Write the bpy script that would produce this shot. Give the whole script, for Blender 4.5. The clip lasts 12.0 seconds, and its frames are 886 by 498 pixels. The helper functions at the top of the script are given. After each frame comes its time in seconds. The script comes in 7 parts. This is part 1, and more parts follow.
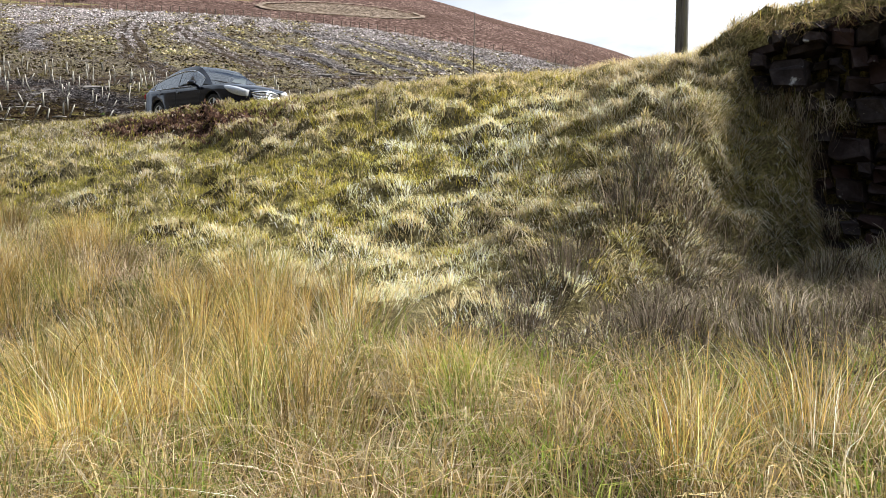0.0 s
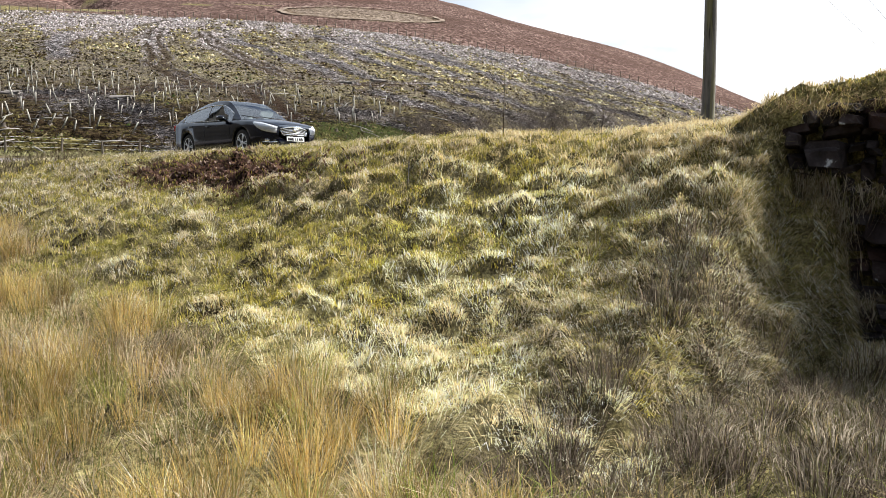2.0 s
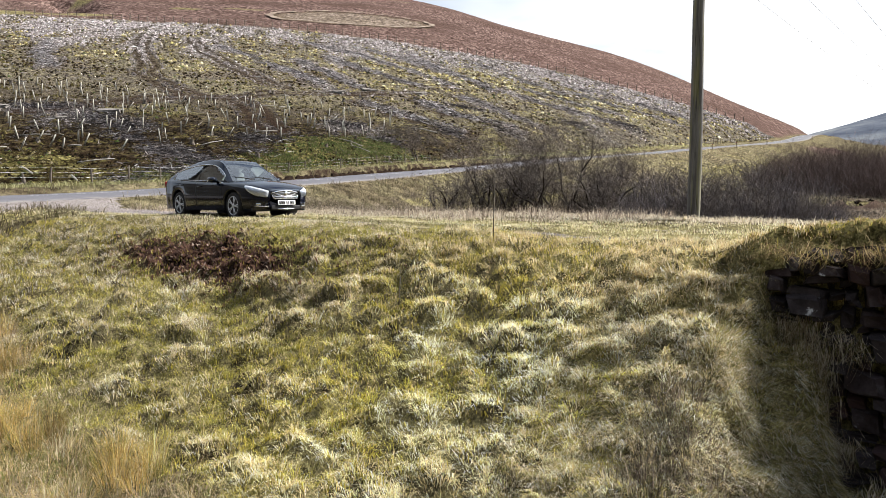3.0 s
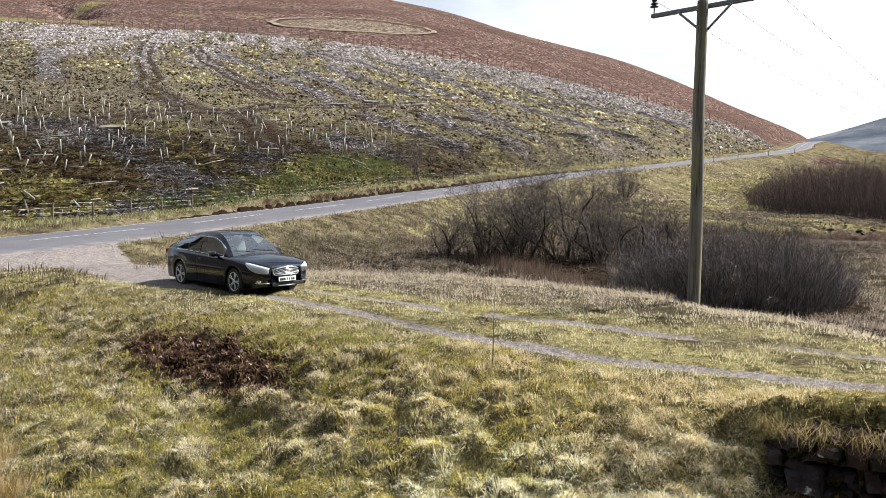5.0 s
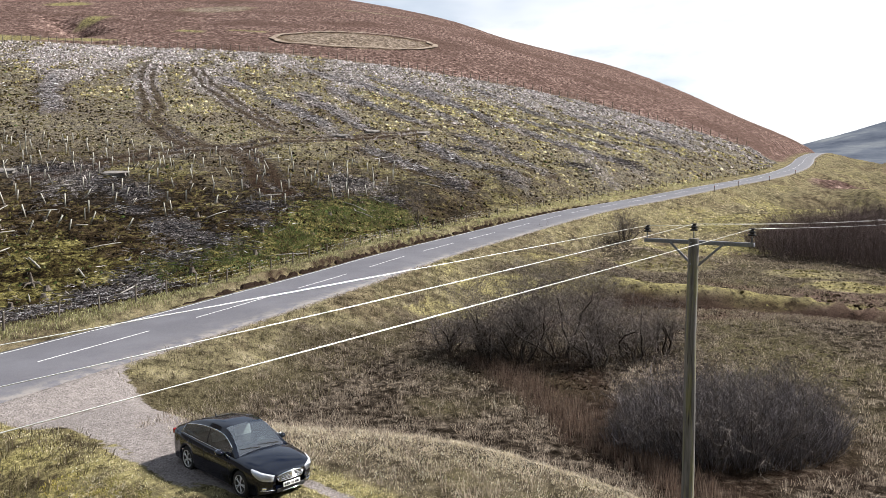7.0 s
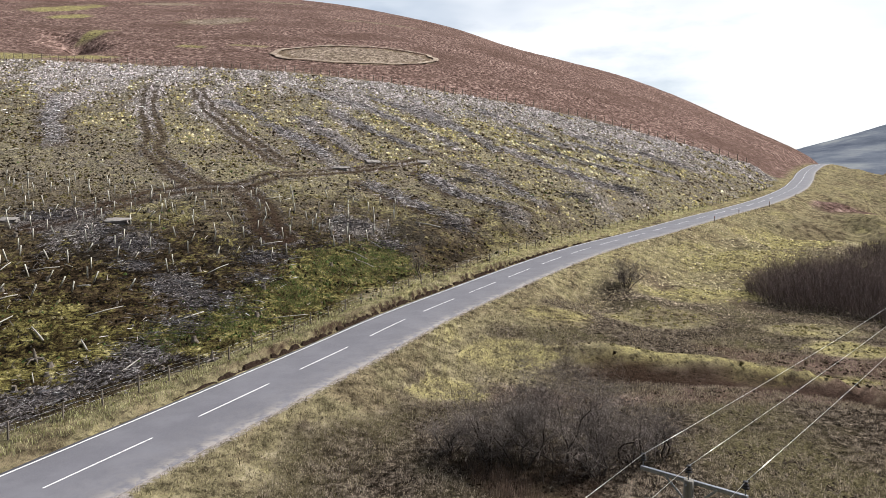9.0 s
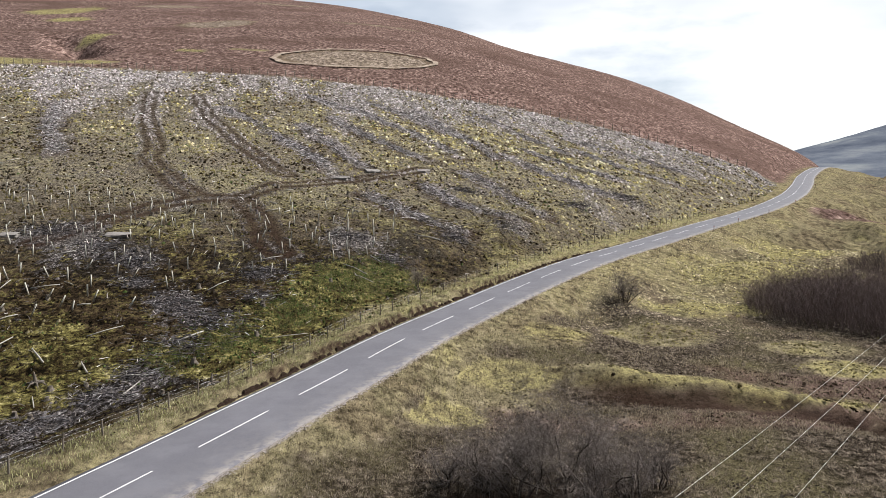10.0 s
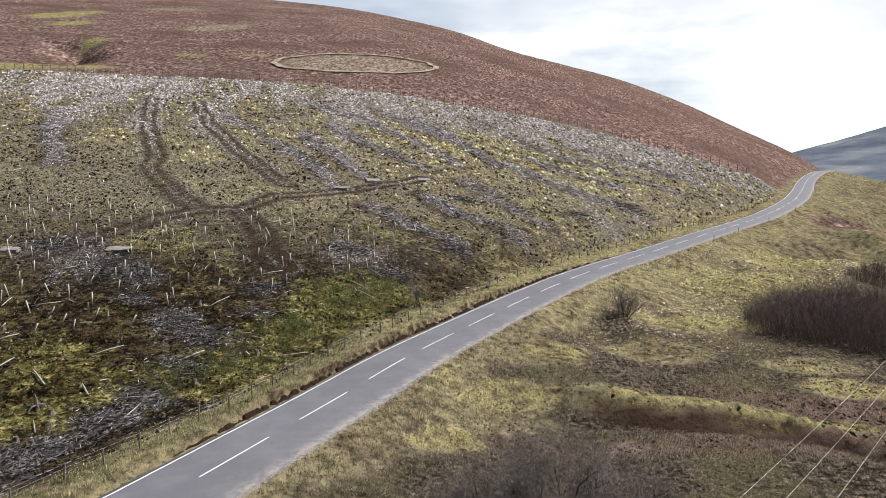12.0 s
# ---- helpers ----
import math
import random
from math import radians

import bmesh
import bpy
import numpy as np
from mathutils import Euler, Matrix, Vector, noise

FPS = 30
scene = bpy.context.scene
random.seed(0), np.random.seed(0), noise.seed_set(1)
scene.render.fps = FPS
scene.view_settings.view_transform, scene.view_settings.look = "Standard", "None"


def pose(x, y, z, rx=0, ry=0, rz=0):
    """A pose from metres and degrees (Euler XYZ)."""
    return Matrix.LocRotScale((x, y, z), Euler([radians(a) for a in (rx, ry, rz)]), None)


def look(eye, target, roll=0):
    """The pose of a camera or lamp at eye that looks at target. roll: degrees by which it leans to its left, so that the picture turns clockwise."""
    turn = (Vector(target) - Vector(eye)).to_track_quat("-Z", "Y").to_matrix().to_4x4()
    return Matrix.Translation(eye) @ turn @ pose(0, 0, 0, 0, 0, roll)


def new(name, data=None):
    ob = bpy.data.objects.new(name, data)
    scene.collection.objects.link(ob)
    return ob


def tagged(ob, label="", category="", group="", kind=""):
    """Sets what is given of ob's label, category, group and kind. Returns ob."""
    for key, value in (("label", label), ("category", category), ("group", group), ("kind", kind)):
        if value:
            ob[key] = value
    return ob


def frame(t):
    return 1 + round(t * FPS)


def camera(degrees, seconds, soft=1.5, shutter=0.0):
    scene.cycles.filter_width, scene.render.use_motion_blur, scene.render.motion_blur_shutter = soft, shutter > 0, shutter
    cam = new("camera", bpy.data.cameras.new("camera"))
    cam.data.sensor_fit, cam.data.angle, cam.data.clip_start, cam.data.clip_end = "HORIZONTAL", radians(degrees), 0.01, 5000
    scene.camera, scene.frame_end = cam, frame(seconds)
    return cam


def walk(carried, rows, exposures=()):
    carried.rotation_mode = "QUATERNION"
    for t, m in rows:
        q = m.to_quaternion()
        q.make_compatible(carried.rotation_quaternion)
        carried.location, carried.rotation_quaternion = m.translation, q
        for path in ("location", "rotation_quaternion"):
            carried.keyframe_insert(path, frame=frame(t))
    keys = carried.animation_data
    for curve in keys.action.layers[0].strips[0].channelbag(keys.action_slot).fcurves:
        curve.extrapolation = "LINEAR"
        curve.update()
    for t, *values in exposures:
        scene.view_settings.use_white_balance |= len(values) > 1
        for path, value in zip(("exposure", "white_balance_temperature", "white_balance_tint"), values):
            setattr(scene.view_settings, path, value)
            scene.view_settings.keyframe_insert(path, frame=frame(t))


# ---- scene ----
cam = camera(63.1, 12.0, soft=0.6)
METRES, EYE, TILT, LEAN, TURN = 17.4, 1.5, -5.0, 0.0, 0.0
ROWS = [
    (0.0, 0.0, 0.0, 0.0, -0.0, 0.0, 0.0),
    (0.5, -0.0017, -0.0004, -0.0015, 1.6, 0.01, -0.14),
    (1.0, -0.0044, -0.0041, 0.0189, 1.7, -0.06, -0.08),
    (1.5, -0.0077, -0.007, 0.0416, 1.71, 0.13, -0.19),
    (2.0, -0.009, -0.0052, 0.0434, 1.5, 0.14, -0.16),
    (2.5, -0.0087, -0.009, 0.075, 0.68, 0.16, -0.08),
    (3.0, -0.0097, -0.0135, 0.125, 0.7, 0.26, -0.13),
    (3.2, -0.0097, -0.0150, 0.1448, 0.71, 0.28, -0.14),
    (4.8, -0.0088, -0.0141, 0.2101, 0.81, 0.44, -0.23),
    (5.0, -0.0085, -0.015, 0.2242, 0.82, 0.45, -0.24),
    (5.5, -0.0078, -0.0194, 0.2765, 0.85, 0.48, -0.23),
    (6.0, -0.0085, -0.0263, 0.3489, 0.89, 0.53, -0.17),
    (6.5, -0.0075, -0.0368, 0.4244, 0.94, 0.59, -0.12),
    (7.0, -0.006, -0.0453, 0.5018, 0.97, 0.64, -0.1),
    (7.5, -0.005, -0.052, 0.5766, 1.0, 0.68, -0.08),
    (9.5, -0.0019, -0.0706, 0.856, 1.06, 0.78, 0.05),
    (10.0, 0.0012, -0.0762, 0.8964, 1.06, 0.76, 0.05),
    (10.5, 0.0001, -0.0784, 0.9277, 1.06, 0.77, 0.05),
    (11.0, -0.0006, -0.0795, 0.952, 1.06, 0.79, 0.04),
    (11.5, -0.001, -0.0826, 0.972, 1.07, 0.79, 0.06),
    (12.0, 0.0027, -0.0856, 0.9889, 1.09, 0.81, 0.04),
]
walk(cam, [(t, pose(0, 0, EYE, TILT, LEAN, TURN) @ pose(METRES * x, METRES * y, METRES * z, 90 + pitch, roll, yaw)) for t, x, y, z, yaw, pitch, roll in ROWS], [(0.0, 1.26), (3.0, 1.34), (7.5, 1.22), (12.0, 1.10)])

# world and sun -------------------------------------------------------------
SUN_TO = Vector((0.715, 0.28, 0.74)).normalized()
SUN_EL = math.asin(SUN_TO.z)
SUN_AZ = math.atan2(SUN_TO.x, SUN_TO.y)

world = bpy.data.worlds.new("sky")
scene.world = world
world.use_nodes = True
wn, wl = world.node_tree.nodes, world.node_tree.links
wn.clear()
w_out = wn.new("ShaderNodeOutputWorld")
w_bg = wn.new("ShaderNodeBackground")
w_bg.inputs["Strength"].default_value = 0.043
w_sky = wn.new("ShaderNodeTexSky")
w_sky.sky_type = "NISHITA"
w_sky.sun_disc = False
w_sky.sun_elevation = SUN_EL
w_sky.sun_rotation = SUN_AZ
w_sky.altitude = 300
w_co = wn.new("ShaderNodeTexCoord")
w_map = wn.new("ShaderNodeMapping")
w_map.inputs["Scale"].default_value = (1.0, 1.0, 3.2)
w_map.inputs["Location"].default_value = (0.35, 0.1, 0.2)
w_noise = wn.new("ShaderNodeTexNoise")
w_noise.inputs["Scale"].default_value = 2.3
w_noise.inputs["Detail"].default_value = 7
w_noise.inputs["Roughness"].default_value = 0.52
w_ramp = wn.new("ShaderNodeValToRGB")
w_ramp.color_ramp.elements[0].position = 0.30
w_ramp.color_ramp.elements[0].color = (0, 0, 0, 1)
w_ramp.color_ramp.elements[1].position = 0.50
w_ramp.color_ramp.elements[1].color = (1, 1, 1, 1)
w_noise2 = wn.new("ShaderNodeTexNoise")
w_noise2.inputs["Scale"].default_value = 1.4
w_noise2.inputs["Detail"].default_value = 5
w_cloud = wn.new("ShaderNodeValToRGB")
w_cloud.color_ramp.elements[0].position = 0.40
w_cloud.color_ramp.elements[0].color = (6.4, 7.3, 8.6, 1)
w_cloud.color_ramp.elements[1].position = 0.60
w_cloud.color_ramp.elements[1].color = (13.4, 13.5, 13.7, 1)
w_mix = wn.new("ShaderNodeMix")
w_mix.data_type = "RGBA"
wl.new(w_co.outputs["Generated"], w_map.inputs["Vector"])
wl.new(w_map.outputs["Vector"], w_noise.inputs["Vector"])
wl.new(w_map.outputs["Vector"], w_noise2.inputs["Vector"])
wl.new(w_noise.outputs["Fac"], w_ramp.inputs["Fac"])
# clouds grow lighter towards the sun's side and the horizon
w_dir = wn.new("ShaderNodeVectorMath")
w_dir.operation = "DOT_PRODUCT"
w_dir.inputs[1].default_value = (0.25, 0.0, -1.1)
w_sum = wn.new("ShaderNodeMath")
w_sum.inputs[1].default_value = 0.17
w_sum2 = wn.new("ShaderNodeMath")
wl.new(w_co.outputs["Generated"], w_dir.inputs[0])
wl.new(w_dir.outputs["Value"], w_sum.inputs[0])
wl.new(w_sum.outputs["Value"], w_sum2.inputs[0])
wl.new(w_noise2.outputs["Fac"], w_sum2.inputs[1])
wl.new(w_sum2.outputs["Value"], w_cloud.inputs["Fac"])
wl.new(w_ramp.outputs["Color"], w_mix.inputs[0])
wl.new(w_sky.outputs["Color"], w_mix.inputs[6])
wl.new(w_cloud.outputs["Color"], w_mix.inputs[7])
wl.new(w_mix.outputs[2], w_bg.inputs["Color"])
wl.new(w_bg.outputs["Background"], w_out.inputs["Surface"])

sun_data = bpy.data.lights.new("sun", "SUN")
sun_data.energy = 5.0
sun_data.angle = radians(6.0)
sun_data.color = (1.0, 0.972, 0.935)
sun = new("sun", sun_data)
sun.matrix_world = look(SUN_TO * 60, (0, 0, 0))

# materials -----------------------------------------------------------------
def mat_new(name, rough=0.8, metal=0.0, base=(0.5, 0.5, 0.5), spec=0.5):
    m = bpy.data.materials.new(name)
    m.use_nodes = True
    b = m.node_tree.nodes["Principled BSDF"]
    b.inputs["Base Color"].default_value = (*base, 1)
    b.inputs["Roughness"].default_value = rough
    b.inputs["Metallic"].default_value = metal
    b.inputs["Specular IOR Level"].default_value = spec
    return m


class Nodes:
    """Short names for building one node material."""

    def __init__(self, m):
        self.t = m.node_tree
        self.bsdf = self.t.nodes["Principled BSDF"]

    def put(self, value, socket):
        if isinstance(value, bpy.types.NodeSocket):
            self.t.links.new(value, socket)
        elif isinstance(value, (tuple, list)):
            socket.default_value = (*value, 1) if len(value) == 3 and socket.type == "RGBA" else value
        else:
            socket.default_value = value

    def position(self):
        return self.t.nodes.new("ShaderNodeNewGeometry").outputs["Position"]

    def object_co(self):
        return self.t.nodes.new("ShaderNodeTexCoord").outputs["Object"]

    def attr(self, name):
        n = self.t.nodes.new("ShaderNodeAttribute")
        n.attribute_name = name
        s = self.t.nodes.new("ShaderNodeSeparateColor")
        self.t.links.new(n.outputs["Color"], s.inputs[0])
        return s.outputs[0], s.outputs[1], s.outputs[2], n.outputs["Color"]

    def scaled(self, vec, scale):
        n = self.t.nodes.new("ShaderNodeMapping")
        self.put(vec, n.inputs["Vector"])
        n.inputs["Scale"].default_value = scale
        return n.outputs["Vector"]

    def noise(self, vec, scale, detail=4, rough=0.55, warp=0.0):
        n = self.t.nodes.new("ShaderNodeTexNoise")
        self.put(vec, n.inputs["Vector"])
        n.inputs["Scale"].default_value = scale
        n.inputs["Detail"].default_value = detail
        n.inputs["Roughness"].default_value = rough
        n.inputs["Distortion"].default_value = warp
        return n.outputs["Fac"]

    def voronoi(self, vec, scale, out="Distance", feature="F1"):
        n = self.t.nodes.new("ShaderNodeTexVoronoi")
        n.feature = feature
        self.put(vec, n.inputs["Vector"])
        n.inputs["Scale"].default_value = scale
        return n.outputs[out]

    def ramp(self, fac, *stops):
        n = self.t.nodes.new("ShaderNodeValToRGB")
        e = n.color_ramp.elements
        while len(e) < len(stops):
            e.new(0.5)
        for k, (pos, col) in enumerate(stops):
            e[k].position = pos
            e[k].color = (*col, 1) if isinstance(col, tuple) else (col, col, col, 1)
        self.put(fac, n.inputs["Fac"])
        return n.outputs["Color"]

    def step(self, fac, lo, hi):
        n = self.t.nodes.new("ShaderNodeMapRange")
        n.interpolation_type = "SMOOTHSTEP"
        self.put(fac, n.inputs[0])
        n.inputs[1].default_value = lo
        n.inputs[2].default_value = hi
        return n.outputs[0]

    def mix(self, fac, a, b, how="MIX"):
        n = self.t.nodes.new("ShaderNodeMix")
        n.data_type = "RGBA"
        n.blend_type = how
        self.put(fac, n.inputs[0])
        self.put(a, n.inputs[6])
        self.put(b, n.inputs[7])
        return n.outputs[2]

    def math(self, how, a, b=0.0, c=0.0):
        n = self.t.nodes.new("ShaderNodeMath")
        n.operation = how
        for k, v in enumerate((a, b, c)):
            self.put(v, n.inputs[k])
        return n.outputs[0]

    def deepen(self, col, mean, power):
        """Stretches light and dark of a colour about a mean, hue kept."""
        bw = self.t.nodes.new("ShaderNodeRGBToBW")
        self.put(col, bw.inputs[0])
        k = self.math("POWER", self.math("DIVIDE", bw.outputs[0], mean), power)
        v = self.t.nodes.new("ShaderNodeVectorMath")
        v.operation = "SCALE"
        self.put(col, v.inputs[0])
        self.put(k, v.inputs["Scale"])
        return v.outputs[0]

    def bump(self, height, strength=0.5, distance=0.02):
        n = self.t.nodes.new("ShaderNodeBump")
        n.inputs["Strength"].default_value = strength
        n.inputs["Distance"].default_value = distance
        self.put(height, n.inputs["Height"])
        self.t.links.new(n.outputs["Normal"], self.bsdf.inputs["Normal"])

    def base(self, col):
        self.put(col, self.bsdf.inputs["Base Color"])

    def rough(self, v):
        self.put(v, self.bsdf.inputs["Roughness"])

    def random(self):
        return self.t.nodes.new("ShaderNodeObjectInfo").outputs["Random"]

    def island(self):
        return self.t.nodes.new("ShaderNodeNewGeometry").outputs["Random Per Island"]


def mat_ground():
    """Moor: moss and grass; masks a: heather, felled, gravel; b: bog grass, moss, bare earth and thicket shade."""
    m = mat_new("moor_ground", 1.0, spec=0.0)
    n = Nodes(m)
    p = n.position()
    heather, felled, gravel, _ = n.attr("zone_a")
    bog, moss, earth, _ = n.attr("zone_b")
    fine = n.noise(p, 9.0, 5, 0.65)
    mid = n.noise(p, 0.9, 4, 0.6)
    big = n.noise(p, 0.09, 4, 0.6)
    # grass
    grass = n.ramp(mid, (0.32, (0.050, 0.042, 0.023)), (0.47, (0.118, 0.097, 0.064)), (0.60, (0.200, 0.166, 0.116)), (0.76, (0.32, 0.27, 0.20)))
    grass = n.mix(n.step(fine, 0.35, 0.7), grass, (0.14, 0.122, 0.070), "MIX")
    green = n.ramp(fine, (0.3, (0.080, 0.070, 0.026)), (0.5, (0.20, 0.174, 0.070)), (0.72, (0.36, 0.31, 0.15)))
    lay = n.noise(n.scaled(p, (1.0, 0.55, 1.0)), 0.16, 6, 0.7, 0.6)
    grass = n.mix(n.math("MULTIPLY", n.step(lay, 0.56, 0.64), 0.8), grass, n.ramp(mid, (0.34, (0.090, 0.076, 0.036)), (0.62, (0.25, 0.216, 0.110))))
    grass = n.mix(n.math("MULTIPLY", n.step(lay, 0.51, 0.44), 0.82), grass, n.ramp(mid, (0.34, (0.042, 0.031, 0.021)), (0.64, (0.165, 0.128, 0.088))))
    col = n.mix(n.math("MULTIPLY", moss, n.step(mid, 0.3, 0.62)), grass, green)
    # bog grass, bleached
    bogc = n.ramp(n.noise(p, 2.2, 6, 0.7), (0.36, (0.016, 0.012, 0.009)), (0.5, (0.056, 0.043, 0.033)), (0.66, (0.180, 0.147, 0.115)))
    bogc = n.mix(n.step(big, 0.46, 0.66), bogc, n.ramp(fine, (0.35, (0.034, 0.029, 0.015)), (0.65, (0.145, 0.124, 0.070))))
    bogc = n.mix(n.math("MULTIPLY", moss, 0.8), bogc, n.ramp(n.noise(n.scaled(p, (1.0, 0.35, 1.0)), 0.7, 8, 0.76), (0.40, (0.075, 0.052, 0.042)), (0.52, (0.20, 0.158, 0.130)), (0.64, (0.36, 0.29, 0.245))))
    col = n.mix(bog, col, bogc)
    # felled ground: grey brash, moss, brown litter and peat
    brash, mossy, litter, _ = n.attr("zone_c")
    q = n.scaled(p, (1.0, 0.5, 1.0))
    g1, g2, g3 = n.noise(q, 2.8, 6, 0.75), n.noise(q, 1.2, 6, 0.72), n.noise(q, 5.0, 5, 0.75, 0.5)
    peat = n.ramp(g1, (0.38, (0.007, 0.006, 0.005)), (0.50, (0.025, 0.019, 0.015)), (0.62, (0.062, 0.049, 0.039)))
    fb = n.ramp(g3, (0.38, (0.014, 0.012, 0.012)), (0.46, (0.054, 0.048, 0.049)), (0.54, (0.125, 0.112, 0.112)), (0.66, (0.36, 0.33, 0.32)))
    mott = n.math("ADD", n.math("MULTIPLY", n.noise(p, 0.55, 8, 0.74, 0.4), 0.7), n.math("MULTIPLY", g1, 0.3))
    fm = n.ramp(mott, (0.40, (0.010, 0.008, 0.005)), (0.45, (0.052, 0.036, 0.018)), (0.50, (0.092, 0.079, 0.028)), (0.56, (0.170, 0.147, 0.052)), (0.64, (0.31, 0.27, 0.15)))
    fl = n.ramp(mott, (0.41, (0.009, 0.007, 0.005)), (0.47, (0.040, 0.027, 0.017)), (0.53, (0.085, 0.060, 0.034)), (0.60, (0.110, 0.098, 0.034)), (0.68, (0.25, 0.21, 0.14)))
    wob = n.math("MULTIPLY", n.math("SUBTRACT", g2, 0.5), 1.6)
    fcol = n.mix(n.step(n.math("ADD", litter, wob), 0.18, 0.36), peat, fl)
    fcol = n.mix(n.step(n.math("ADD", mossy, wob), 0.18, 0.36), fcol, fm)
    fcol = n.mix(n.step(n.math("SUBTRACT", brash, n.math("MULTIPLY", wob, 1.3)), 0.30, 0.60), fcol, fb)
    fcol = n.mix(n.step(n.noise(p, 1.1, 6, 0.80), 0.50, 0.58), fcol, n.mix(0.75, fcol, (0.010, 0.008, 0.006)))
    dried = n.ramp(g3, (0.40, (0.070, 0.060, 0.046)), (0.52, (0.215, 0.188, 0.145)), (0.66, (0.46, 0.41, 0.335)))
    fcol = n.mix(n.math("MULTIPLY", moss, 0.5), fcol, dried)
    col = n.mix(felled, col, fcol)
    # heather
    hq = n.scaled(p, (1.0, 0.3, 1.0))
    hcol = n.ramp(n.noise(hq, 0.8, 8, 0.76), (0.38, (0.036, 0.020, 0.016)), (0.48, (0.112, 0.071, 0.060)), (0.57, (0.192, 0.131, 0.113)), (0.68, (0.34, 0.265, 0.228)))
    hcol = n.mix(n.step(n.noise(p, 0.022, 5, 0.65), 0.42, 0.66), hcol, n.ramp(n.noise(hq, 1.7, 6, 0.75), (0.38, (0.042, 0.025, 0.020)), (0.64, (0.176, 0.115, 0.095))))
    col = n.mix(heather, col, hcol)
    # bare earth, and the shade painted at the thicket
    ecol = n.ramp(n.noise(p, 14, 5, 0.7), (0.3, (0.018, 0.011, 0.008)), (0.55, (0.055, 0.034, 0.026)), (0.72, (0.11, 0.07, 0.055)))
    col = n.mix(earth, col, ecol)
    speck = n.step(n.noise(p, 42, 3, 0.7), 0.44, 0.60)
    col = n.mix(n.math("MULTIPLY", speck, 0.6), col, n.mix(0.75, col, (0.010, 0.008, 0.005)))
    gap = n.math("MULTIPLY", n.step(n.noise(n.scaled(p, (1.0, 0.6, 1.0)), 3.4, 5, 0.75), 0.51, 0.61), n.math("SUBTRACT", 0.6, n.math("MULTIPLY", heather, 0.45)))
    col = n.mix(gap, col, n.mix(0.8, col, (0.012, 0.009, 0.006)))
    # gravel
    v = n.voronoi(p, 26.0, "Color")
    gcol = n.mix(0.55, n.ramp(n.noise(p, 3.0, 5, 0.7), (0.3, (0.125, 0.108, 0.101)), (0.7, (0.205, 0.180, 0.168))), n.ramp(v, (0.0, (0.062, 0.054, 0.051)), (1.0, (0.27, 0.24, 0.228))))
    edge = n.math("ADD", gravel, n.math("MULTIPLY", n.math("SUBTRACT", n.noise(p, 4.5, 5, 0.7), 0.5), 0.9))
    col = n.mix(n.step(edge, 0.42, 0.62), col, gcol)
    # darks deepened in the base colour, standing in for fine shadow and occlusion
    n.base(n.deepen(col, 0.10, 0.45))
    rough = n.math("MAXIMUM", n.math("MULTIPLY", felled, 5.5), n.math("MAXIMUM", n.math("MULTIPLY", heather, 7.0), n.math("MULTIPLY", bog, 3.0)))
    relief = n.math("MULTIPLY", n.noise(p, 1.5, 5, 0.65), rough)
    n.bump(n.math("ADD", relief, n.math("ADD", n.math("MULTIPLY", fine, 0.6), n.noise(p, 34.0, 4, 0.7))), 0.9, 0.06)
    return m


def mat_tarmac():
    m = mat_new("tarmac", 0.85, spec=0.2)
    n = Nodes(m)
    p = n.position()
    wear, _, _, _ = n.attr("wear")
    g = n.ramp(n.noise(p, 60, 4, 0.8), (0.3, (0.056, 0.054, 0.062)), (0.7, (0.104, 0.101, 0.114)))
    patch = n.noise(p, 0.35, 5, 0.65)
    g = n.mix(n.step(patch, 0.35, 0.7), g, n.mix(0.5, g, (0.118, 0.115, 0.128)))
    g = n.mix(n.math("MULTIPLY", wear, n.step(n.noise(p, 1.6, 5, 0.7), 0.38, 0.6)), g, (0.155, 0.141, 0.134))
    n.base(g)
    n.bump(n.noise(p, 90, 3, 0.7), 0.35, 0.01)
    return m


def mat_paint():
    m = mat_new("road_paint", 0.7)
    n = Nodes(m)
    p = n.position()
    n.base(n.mix(n.step(n.noise(p, 7, 6, 0.8), 0.52, 0.72), (0.52, 0.51, 0.50), (0.20, 0.195, 0.19)))
    return m


def mat_blade(name, translucent=0.42, spec=0.08):
    """Grass blades: colour stored per blade, with a fine change along it."""
    m = mat_new(name, 0.9, spec=spec)
    n = Nodes(m)
    _, _, _, c = n.attr("tint")
    p = n.position()
    n.base(n.mix(n.math("MULTIPLY", n.step(n.noise(p, 25, 3, 0.6), 0.4, 0.75), 0.35), c, n.mix(0.5, c, (0.16, 0.11, 0.05))))
    n.bsdf.inputs["Subsurface Weight"].default_value = 0.0
    tr = n.t.nodes.new("ShaderNodeBsdfTranslucent")
    n.t.links.new(c, tr.inputs["Color"])
    mx = n.t.nodes.new("ShaderNodeMixShader")
    mx.inputs[0].default_value = translucent
    out = n.t.nodes["Material Output"]
    n.t.links.new(n.bsdf.outputs[0], mx.inputs[1])
    n.t.links.new(tr.outputs[0], mx.inputs[2])
    n.t.links.new(mx.outputs[0], out.inputs["Surface"])
    return m


